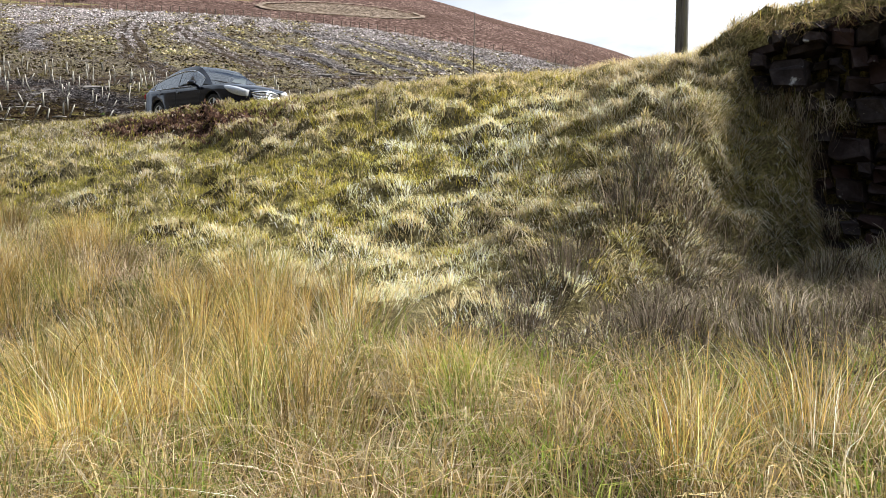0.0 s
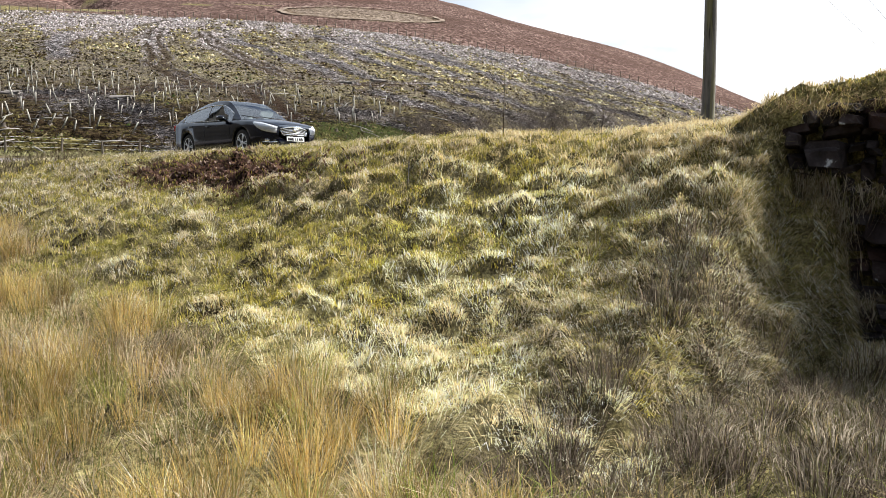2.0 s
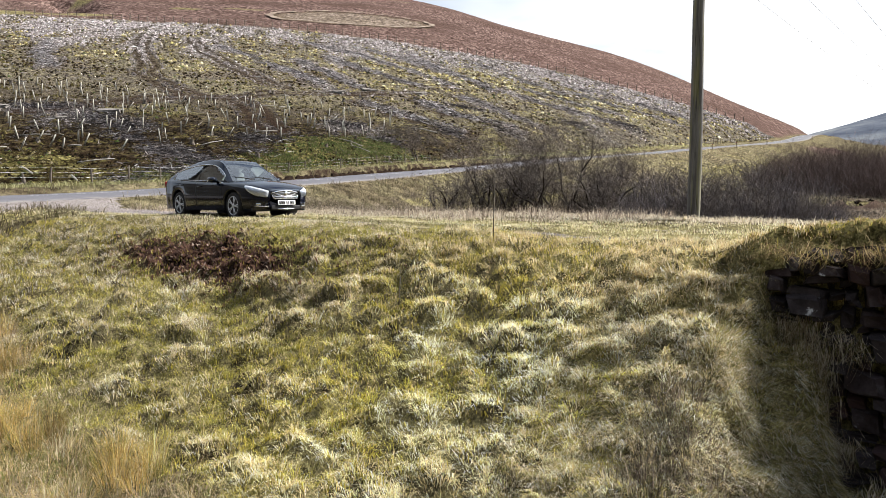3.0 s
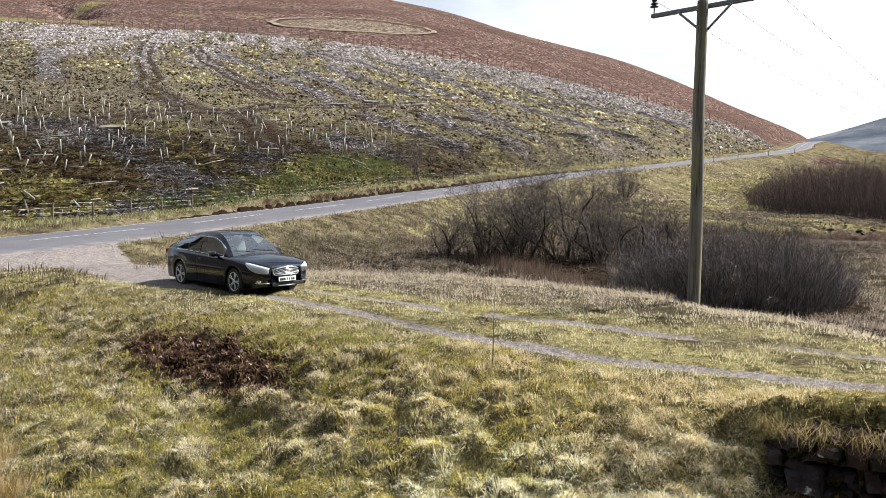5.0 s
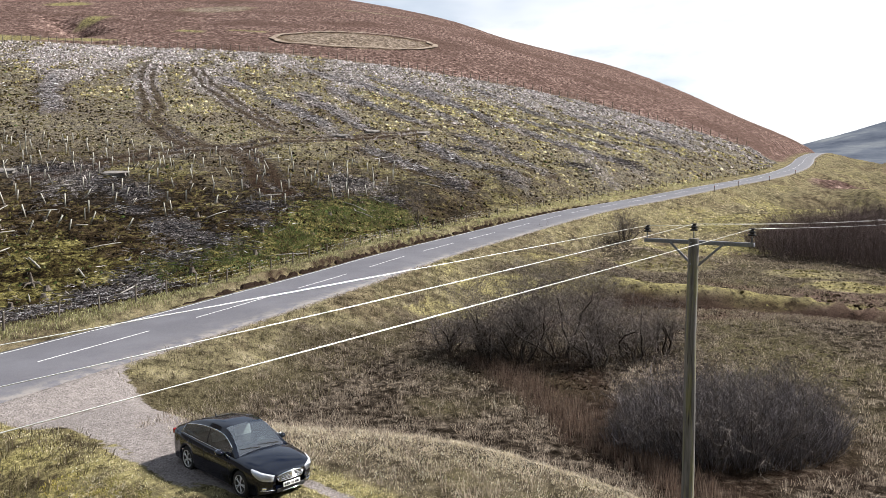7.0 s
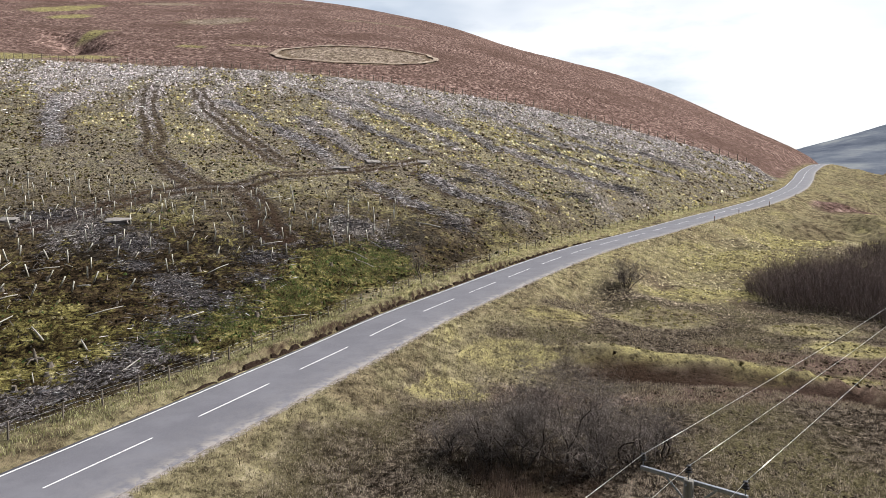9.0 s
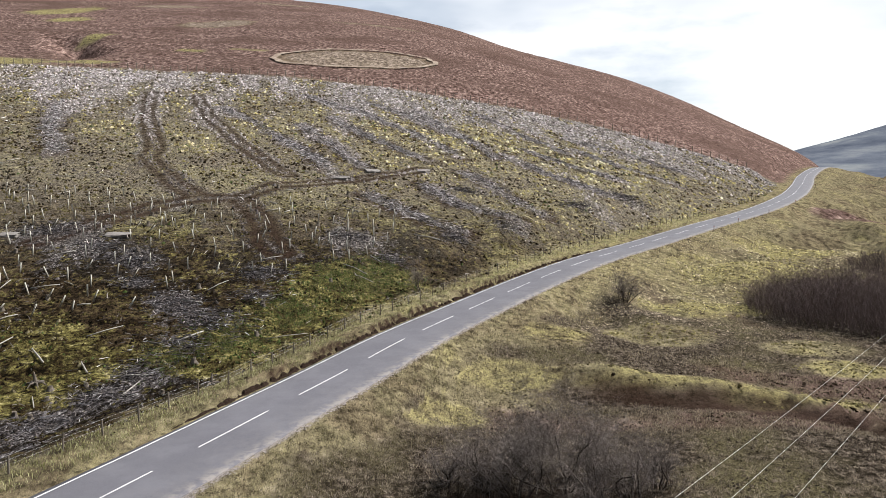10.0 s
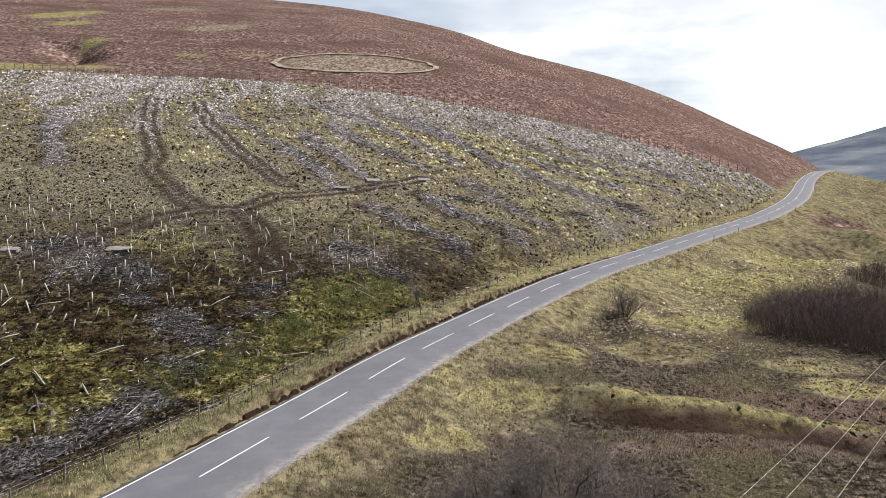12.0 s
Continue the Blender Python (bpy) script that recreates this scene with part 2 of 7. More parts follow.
def mat_wood(name, dark, light, scale=1.0, moss=0.0):
    m = mat_new(name, 0.85, spec=0.2)
    n = Nodes(m)
    p = n.object_co()
    grain = n.noise(n.scaled(p, (14 * scale, 14 * scale, 0.7 * scale)), 1.0, 6, 0.7, 0.3)
    col = n.ramp(grain, (0.3, dark), (0.7, light))
    col = n.mix(n.step(n.noise(n.scaled(p, (30 * scale, 30 * scale, 1.2 * scale)), 1.0, 3), 0.60, 0.68), col, tuple(0.35 * v for v in dark))
    if moss:
        col = n.mix(n.math("MULTIPLY", n.step(n.noise(n.scaled(p, (9, 9, 0.6)), 1.0, 4), 0.5, 0.62), moss), col, (0.30, 0.29, 0.06))
    n.base(col)
    n.bump(grain, 0.6, 0.015)
    return m


def mat_plain(name, c1, c2, scale, rough=0.85, metal=0.0, bump=0.3, dist=0.01, spec=0.3):
    m = mat_new(name, rough, metal, spec=spec)
    n = Nodes(m)
    p = n.position()
    f = n.noise(p, scale, 5, 0.65)
    n.base(n.ramp(f, (0.3, c1), (0.7, c2)))
    if bump:
        n.bump(n.noise(p, scale * 3, 4, 0.7), bump, dist)
    return m


M_GROUND, M_TARMAC, M_PAINT = mat_ground(), mat_tarmac(), mat_paint()
M_GRASS = mat_blade("grass_blade")
M_POLE = mat_wood("pole_wood", (0.042, 0.039, 0.036), (0.22, 0.208, 0.195), 1.0, 0.25)
M_POST = mat_wood("post_wood", (0.055, 0.045, 0.036), (0.165, 0.142, 0.115), 2.0)
M_STEEL = mat_plain("galvanised_steel", (0.13, 0.14, 0.16), (0.24, 0.25, 0.27), 20, 0.5, 0.7, 0.1)
M_BLACK = mat_plain("brown_black_porcelain", (0.012, 0.011, 0.012), (0.03, 0.026, 0.025), 10, 0.25, 0.0, 0.0)
M_WIRE = mat_new("bare_wire", 0.30, 1.0, (0.66, 0.65, 0.62))
M_THINWIRE = mat_new("fence_wire", 0.5, 0.9, (0.35, 0.35, 0.36))
M_TUBE = mat_plain("tree_tube_plastic", (0.27, 0.26, 0.22), (0.44, 0.42, 0.37), 6, 0.6, 0.0, 0.0)
M_BARK = mat_plain("willow_bark", (0.022, 0.018, 0.015), (0.085, 0.072, 0.062), 12, 0.95, 0.0, 0.4, 0.01, 0.05)
M_TWIG = mat_plain("purple_twigs", (0.075, 0.062, 0.056), (0.17, 0.145, 0.130), 0.6, 0.95, 0.0, 0.0, 0.01, 0.05)
M_BRASH = mat_blade("bleached_brash", 0.05, 0.0)
M_CLOD = mat_blade("moss_and_peat", 0.0, 0.0)

# the lie of the land --------------------------------------------------------
def smooth(a, b, v):
    t = np.clip((np.asarray(v, float) - a) / (b - a), 0, 1)
    return t * t * (3 - 2 * t)


def curve(v, xs, ys):
    """Smooth interpolation through a few knots, straight beyond them."""
    xs, ys, v = np.array(xs, float), np.array(ys, float), np.asarray(v, float)
    g = np.gradient(ys, xs)
    i = np.clip(np.searchsorted(xs, v) - 1, 0, len(xs) - 2)
    h = xs[i + 1] - xs[i]
    t = (v - xs[i]) / h
    tc = np.clip(t, 0, 1)
    r = (2 * tc**3 - 3 * tc**2 + 1) * ys[i] + (tc**3 - 2 * tc**2 + tc) * h * g[i] + (-2 * tc**3 + 3 * tc**2) * ys[i + 1] + (tc**3 - tc**2) * h * g[i + 1]
    return r + np.where(t < 0, t * h * g[i], 0) + np.where(t > 1, (t - 1) * h * g[i + 1], 0)


_rng = np.random.RandomState(7)
_lat = _rng.rand(256, 256)


def vnoise(x, y, scale, octaves=3, gain=0.5):
    """Value noise in the plan, about -1 to 1."""
    out, amp, tot = 0.0, 1.0, 0.0
    x, y = np.asarray(x, float) * scale, np.asarray(y, float) * scale
    for k in range(octaves):
        xi, yi = np.floor(x).astype(int), np.floor(y).astype(int)
        fx, fy = x - xi, y - yi
        fx, fy = fx * fx * (3 - 2 * fx), fy * fy * (3 - 2 * fy)
        a, b = _lat[xi % 256, yi % 256], _lat[(xi + 1) % 256, yi % 256]
        c, d = _lat[xi % 256, (yi + 1) % 256], _lat[(xi + 1) % 256, (yi + 1) % 256]
        out = out + amp * ((a * (1 - fx) + b * fx) * (1 - fy) + (c * (1 - fx) + d * fx) * fy)
        tot += amp
        amp *= gain
        x, y = x * 2.03 + 17.3, y * 2.03 + 5.1
    return 2 * out / tot - 1


ROAD_Y = [-60, 0, 24, 31, 42, 50, 60, 72, 87, 101.5, 118, 135, 157, 197, 238, 282, 350, 420]
ROAD_X = [-48, -29, -19.0, -16.4, -12.0, -8.7, -4.6, 1.4, 9.7, 19.0, 31.8, 45.4, 63.2, 90.0, 112.4, 134.6, 173, 215]
RZ_Y = [-60, 14, 20.7, 28.2, 34.8, 44.2, 53.6, 61, 80, 94, 117.6, 136, 188, 260, 376, 420, 900]
RZ_Z = [2.9, 3.03, 3.10, 3.29, 3.52, 3.99, 4.5, 4.98, 6.3, 7.5, 9.5, 11.3, 15.9, 21.9, 31.1, 32.0, 20.0]
HALF = 3.15


def road_x(y):
    return curve(y, ROAD_Y, ROAD_X)


def road_z(y):
    return curve(y, RZ_Y, RZ_Z)


def road_d(x, y):
    """Signed distance from the road's middle, positive towards the bog."""
    s = (road_x(y + 0.5) - road_x(y - 0.5))
    d = (x - road_x(y)) / np.sqrt(1 + s * s)
    return d


def foot_y(x, y):
    """The y on the road that lies straight across from a place."""
    s = (road_x(y + 0.5) - road_x(y - 0.5))
    return y + np.clip((x - road_x(y)) * s / (1 + s * s), -60, 60)


EC = (2.93, 7.60)          # the corner where bank and stone wall meet
E_OUT, E_ALONG = (-0.6, -0.8), (-0.8, 0.6)


def bank_sa(x, y):
    """s: metres out from the bank's crest towards the stream; a: metres along the crest from the wall's corner."""
    dx, dy = x - EC[0], y - EC[1]
    return dx * E_OUT[0] + dy * E_OUT[1], dx * E_ALONG[0] + dy * E_ALONG[1]


RIDGE_AZ = [-60, -30, -13, -9, -4.6, -0.2, 4.2, 8.5, 12.8, 16.9, 20.9, 24.6, 28, 60]
RIDGE_D = [1100, 1100, 1100, 1150, 1150, 1050, 740, 680, 650, 650, 630, 540, 480, 480]
RIDGE_EL = [0.20, 0.255, 0.2645, 0.2595, 0.2475, 0.2305, 0.2062, 0.1855, 0.1628, 0.1328, 0.0972, 0.0655, 0.030, -0.10]


def hill_lower(x, y):
    """The lower slope: a gently dished surface."""
    yc = np.minimum(y, 640)
    xc = np.clip(x, -100, 260)
    return -0.05 * np.clip(x + 100, -400, 0) - 9.37 - 0.1332 * xc + 0.1881 * yc - 0.00073 * xc * xc - 0.00015 * xc * yc + 0.00021 * yc * yc


def hill(x, y):
    """Lower slope, then a long rise to the skyline, which lies further off towards the west."""
    dist = np.maximum(np.hypot(x, y), 1.0)
    az = np.clip(np.degrees(np.arctan2(x, np.maximum(y, 1.0))), -60, 60)
    dr, el = curve(az, RIDGE_AZ, RIDGE_D), curve(az, RIDGE_AZ, RIDGE_EL)
    top = 11.57 + el * dr
    d0 = 300.0
    ux, uy = x / dist, y / dist
    z0 = hill_lower(ux * d0, uy * d0)
    s0 = (hill_lower(ux * (d0 + 4), uy * (d0 + 4)) - hill_lower(ux * (d0 - 4), uy * (d0 - 4))) / 8
    h = dr - d0
    t = np.clip((dist - d0) / h, 0, 1)
    rise = (2 * t**3 - 3 * t**2 + 1) * z0 + (t**3 - 2 * t**2 + t) * h * s0 + (3 * t**2 - 2 * t**3) * top + (t**3 - t**2) * h * el
    over = np.clip(dist - dr, 0, None)
    rise = rise + el * over - 0.0007 * np.minimum(over, 300) ** 2 - 0.42 * np.clip(over - 300, 0, None)
    return np.where(dist < d0, hill_lower(x, y), np.maximum(rise, -20))


def rut_lines(x, y):
    """Distance to the two wheel ruts of the track."""
    near = np.abs(y - curve(x, [-10.5, -8, -5.2, -4.2, -2.4, -0.2, 1.6, 3.3, 5.1, 12], [20.3, 18.6, 17.0, 16.1, 14.45, 12.2, 10.8, 9.7, 8.7, 5.6])) * 0.78
    far = np.abs(y - curve(x, [-9.5, -7, -3.4, -1.4, 0.9, 2.85, 5.1, 6.1, 12], [22.6, 20.4, 17.25, 15.65, 13.95, 12.65, 11.15, 10.45, 6.8])) * 0.78
    return near, far


def dyke_y(x):
    """The line of the old turf dyke across the bog."""
    return curve(x, [2.5, 10.5, 15.0, 21.1, 25.7, 27.7, 39.7], [57.2, 55.6, 54.2, 52.8, 49.4, 45.0, 36.0])


def tussock(x, y):
    """Rounded humps with sharp creases between them, 0 to about 0.7."""
    s, a = bank_sa(x, y)
    return np.abs(vnoise(a + 0.12 * vnoise(x, y, 3.0, 1), s * 1.25, 2.9, 2))


def land(x, y, detail=True):
    x, y = np.asarray(x, float), np.asarray(y, float)
    d, fy = road_d(x, y), foot_y(x, y)
    rz = road_z(fy)
    # hill side
    h = np.maximum(hill(x, y), 2.6)
    w = smooth(3.6, 16, -d)
    left = rz * (1 - w) + h * w + 0.35 * smooth(3.5, 4.3, -d) * (1 - smooth(6, 14, -d))
    # valley side
    vb = 1.75 + 0.028 * np.clip(y - 26, 0, 70) + 0.075 * np.clip(y - 96, 0, 260) - 0.004 * np.clip(x - 20, 0, 60)
    vb = vb + 0.22 * vnoise(x, y, 0.11, 3)
    # green mounds and the old turf dyke across the bog
    for mx, my, r1, r2, mh in ((33, 92, 16, 8, 1.2), (23, 74, 7, 5, 0.7), (42, 104, 11, 9, 3.4), (26, 83, 5, 3, 0.6), (33, 84, 4, 3, 0.5), (62, 122, 16, 10, 2.2), (13.5, 60, 6, 7, 1.2)):
        vb = vb + mh * np.exp(-(((x - mx) / r1) ** 2 + ((y - my) / r2) ** 2))
    dyke = y - dyke_y(x)
    vb = vb + 0.75 * np.exp(-(dyke / 1.4) ** 2) * smooth(4, 10, x)
    vb = vb - 0.25 * np.exp(-((dyke + 3.4) / 1.6) ** 2) * smooth(6, 14, x)
    vb = vb + 0.55 * vnoise(x, y, 0.10, 2) * smooth(58, 75, y) * smooth(170, 130, y)
    fall = 0.36 + 0.26 * vnoise(x, y, 0.09, 2)
    side = rz - 0.08 - np.clip(d - 4.1, 0, None) * fall
    k = 0.35
    right = np.maximum(vb, side) + k * 0.25 * np.exp(-np.abs(vb - side) / k)
    z = np.where(d < 0, left, np.where(d < 3.8, rz, right))
    z = z - 0.10 * (1 - smooth(3.0, 3.4, np.abs(d))) * (1 + np.clip(y, 0, 300) / 150)
    # the old track's shelf, the bank below it and the stream's floor
    s, a = bank_sa(x, y)
    shelf = 3.03 + 0.03 * vnoise(x, y, 0.6, 2)
    back = curve(x, [-14, -10, -5, -1, 0.9, 2.8, 3.7, 4.4, 4.8, 5.9, 6.9, 14], [25.5, 23.0, 21.6, 21.2, 20.5, 18.7, 17.9, 16.8, 15.4, 14.0, 12.0, 7.5])
    drop = smooth(-0.6, 1.8 + 2.2 * smooth(2, -6, x), y - back)
    near_z = shelf * (1 - drop) + np.maximum(2.05 + 0.10 * vnoise(x, y, 0.4, 3), np.where(d < 3.8, rz, side)) * drop
    mix_far = smooth(1.0, 9.0, y - back)
    near_z = near_z * (1 - mix_far) + z * mix_far
    on_road = smooth(7.5, 3.6, d)
    near_z = near_z * (1 - on_road) + z * on_road
    wob = 0.22 * vnoise(a, s * 0 + 3.1, 0.55, 2)
    se = (s + wob) / (1.0 + 0.05 * np.clip(a - 6, 0, 8))
    bank = curve(se, [-1.6, -0.9, -0.2, 0.35, 0.85, 1.25, 1.7, 2.3, 2.85, 3.4, 4.2, 6, 9, 14], [3.03, 3.0, 2.82, 2.57, 2.31, 2.09, 1.84, 1.49, 1.17, 0.90, 0.70, 0.50, 0.32, 0.2])
    bank = bank + (0.055 * np.clip(a, 0, 16) - 0.05 * np.clip(-a, 0, 6)) * smooth(1.2, 3.4, s)
    # round the corner the bank falls away steeply beside the wall
    steep = smooth(0.8, -0.15, a)
    lost = curve(a, [-1.6, -1.2, -1.0, -0.9, -0.8, -0.45, -0.35, -0.2, 0.0, 0.3], [2.6, 2.15, 1.8, 1.35, 0.95, 0.55, 0.40, 0.06, 0.0, 0.0])
    gully = np.maximum(bank - np.where(a < 0.3, lost, 0.0), 0.74 - 0.03 * np.clip(s, 0, 5))
    bank = bank * (1 - steep) + np.minimum(gully, bank + 0.2) * steep
    out = smooth(-1.6, -0.7, s)
    zn = near_z * (1 - out) + bank * out
    z = np.where(y - back < 9.5, zn, z)
    # turf mound over the stone wall
    cap = 3.03 + (0.10 * smooth(0.6, -0.3, a) + 0.25 * smooth(-0.1, -1.2, a)) * np.exp(-((s + 0.40) / 0.60) ** 2)
    w = smooth(0.55, -0.05, a) * smooth(0.0, -0.10, s) * smooth(-2.2, -1.6, s)
    z = z * (1 - w) + np.maximum(z, cap) * w
    z = np.where((s > 0.0) & (a < -1.15), np.minimum(z, 0.80 - 0.05 * s), z)
    # gully cut into the heather
    gt = np.clip(((x + 185) * 45 - (y - 345) * 72) / (45.0**2 + 72.0**2), 0, 1)
    gd = np.hypot(x + 185 - 45 * gt + 3 * np.sin(gt * 14), y - 345 + 72 * gt)
    z = z - 9.0 * np.exp(-(gd / 7.0) ** 2) * np.sin(np.pi * np.clip(gt, 0.02, 0.98)) ** 0.6
    if detail:
        r1, r2 = rut_lines(x, y)
        rut = np.maximum(np.exp(-(r1 / 0.28) ** 2), np.exp(-(r2 / 0.28) ** 2)) * (1 - smooth(-1.3, -0.4, s)) * (1 - drop)
        z = z - 0.07 * rut * smooth(-11, -8, x)
        off = smooth(3.6, 5.0, np.abs(d))
        track = smooth(-0.9, -2.0, s) * (1 - smooth(-0.8, 0.4, y - back))
        far = np.clip(np.hypot(x, y) / 40, 0, 1)
        lump = tussock(x, y) * (0.13 + (0.20 + 0.10 * smooth(2, 5, a) + 0.14 * smooth(2.5, 1.0, a) * smooth(1.6, 0.8, s) - 0.10 * smooth(3.5, 2.0, a) * smooth(1.0, 2.0, s)) * smooth(-0.9, 0.3, s) * smooth(4.6, 3.4, s)) + 0.03 * vnoise(x, y, 5.5, 2)
        z = z + off * (1 - 0.85 * track) * (1 - far) * (lump - 0.05)
        z = z + off * far * (0.13 * vnoise(x, y, 0.55, 3) + 0.30 * vnoise(x, y, 0.12, 2)) * smooth(3.5, 9, np.abs(d))
        # peat edge cut along the upper side of the road
        cut = (vnoise(x, y, 0.5, 2) > -0.15) * smooth(44, 50, y) * (1 - smooth(85, 105, y))
        z = z + 0.32 * cut * smooth(3.75, 4.05, -d) * (1 - smooth(4.4, 6.5, -d))
    return z


def grid_axis(lo, a, b, hi, step, grow, far_lo, far_hi):
    mid = list(np.arange(a, b, step))
    up, v, s = [], b, step
    while v < hi:
        up.append(v)
        s = s * grow if s < 1.0 else s * 1.016 if v > far_hi else s
        v += s
    down, v, s = [], a - step, step
    while v > lo:
        down.append(v)
        s = s * grow if s < 1.0 else s * 1.016 if v < far_lo else s
        v -= s
    return np.array(down[::-1] + mid + up + [hi])


def sheet(name, verts, faces, mat, smooth_shade=True):
    me = bpy.data.meshes.new(name)
    me.vertices.add(len(verts))
    me.vertices.foreach_set("co", np.asarray(verts, np.float32).ravel())
    f = np.asarray(faces, np.int32)
    k = f.shape[1]
    me.loops.add(f.size)
    me.loops.foreach_set("vertex_index", f.ravel())
    me.polygons.add(len(f))
    me.polygons.foreach_set("loop_start", np.arange(0, f.size, k, dtype=np.int32))
    me.polygons.foreach_set("loop_total", np.full(len(f), k, np.int32))
    me.polygons.foreach_set("use_smooth", np.full(len(f), smooth_shade))
    me.update(calc_edges=True)
    me.materials.append(mat)
    return me


def paint(me, name, cols):
    at = me.color_attributes.new(name, "FLOAT_COLOR", "POINT")
    c = np.ones((len(me.vertices), 4), np.float32)
    c[:, :cols.shape[1]] = cols
    at.data.foreach_set("color", c.ravel())


gx = grid_axis(-2600, -9.5, 5.5, 2600, 0.115, 1.045, -66, 40)
gy = grid_axis(-80, 3.0, 17.0, 3200, 0.115, 1.045, 0, 140)
GX, GY = np.meshgrid(gx, gy)
FX, FY = GX.ravel(), GY.ravel()
FZ = land(FX, FY)
FZ = np.where(FY > 1500, FZ * smooth(2200, 1500, FY), FZ)
nx, ny = len(gx), len(gy)
idx = np.arange(nx * ny).reshape(ny, nx)
quads = np.stack([idx[:-1, :-1], idx[:-1, 1:], idx[1:, 1:], idx[1:, :-1]], -1).reshape(-1, 4)
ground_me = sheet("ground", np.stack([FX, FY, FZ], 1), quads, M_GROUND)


TRACKS = (((-86, 203), (-65.5, 155), (-54, 128), (-44, 110.5), (-37.6, 103.4)), ((-72, 202), (-53.7, 163), (-39.8, 138), (-28.7, 123)), ((-47, 79.5), (-43.7, 91), (-40.9, 98.3), (-37.6, 103.4), (-32, 105.7), (-27.9, 115.7), (-21.6, 121), (-14, 131), (-6.4, 141)), ((-31.9, 104.7), (-27, 96.3), (-21, 84)))
# rows of heaped brash running down the slope
ROWS_WEST = (((-36, 172), (-25.7, 151), (-18, 136)), ((-31.7, 185), (-22, 169.6), (-13, 156.5), (-6, 148)), ((-44.4, 213), (-26.4, 198), (-10.5, 178), (0.3, 158)), ((-12, 208), (0.2, 186), (8.8, 163)), ((-58.6, 184), (-43.3, 164), (-26.6, 137.5), (-20.5, 126)), ((-102, 186), (-84, 151), (-71, 126)))
ROWS_EAST = (((-6, 128), (0, 117), (10.5, 114.5)), ((1.3, 143), (9, 131), (14.6, 120.6)), ((12.7, 167.5), (19.8, 154), (29.7, 146)), ((16.3, 179), (28, 168.7), (37, 164)), ((31.7, 192), (41, 182), (52.6, 172.7)), ((-13.4, 116), (-6.4, 107), (0.2, 103.5)), ((31, 208), (46, 203), (64, 195)), ((7.3, 222), (18.8, 198.6), (27.7, 185.5)), ((-28, 216), (-10.4, 197), (5.8, 176)))
WINDROWS = ROWS_WEST + ROWS_EAST


def line_d(lines, x, y):
    """Distance to the nearest of some lines on the felled slope, a little wavy."""
    best = np.full(np.shape(x), 1e9)
    xw, yw = x + 1.2 * vnoise(x, y, 0.08, 2), y + 1.2 * vnoise(y, x, 0.08, 2)
    for line in lines:
        for (ax, ay), (bx, by) in zip(line[:-1], line[1:]):
            ux, uy = bx - ax, by - ay
            t = np.clip(((xw - ax) * ux + (yw - ay) * uy) / (ux * ux + uy * uy), 0, 1)
            best = np.minimum(best, np.hypot(xw - ax - t * ux, yw - ay - t * uy))
    return best


def track_d(x, y):
    return line_d(TRACKS, x, y)


def row_d(x, y):
    return line_d(WINDROWS, x, y)


MOSS_MOUNDS = ((41, 103, 11, 8), (26, 83.5, 5.5, 3.2), (33, 84.5, 4, 3), (56, 124, 10, 6), (9, 66.5, 3.5, 3), (17, 54, 8, 1.6), (25, 51, 6, 1.6), (-1.5, 47, 4, 2.4), (4, 56, 5, 2.5), (33, 60, 5, 2.5))


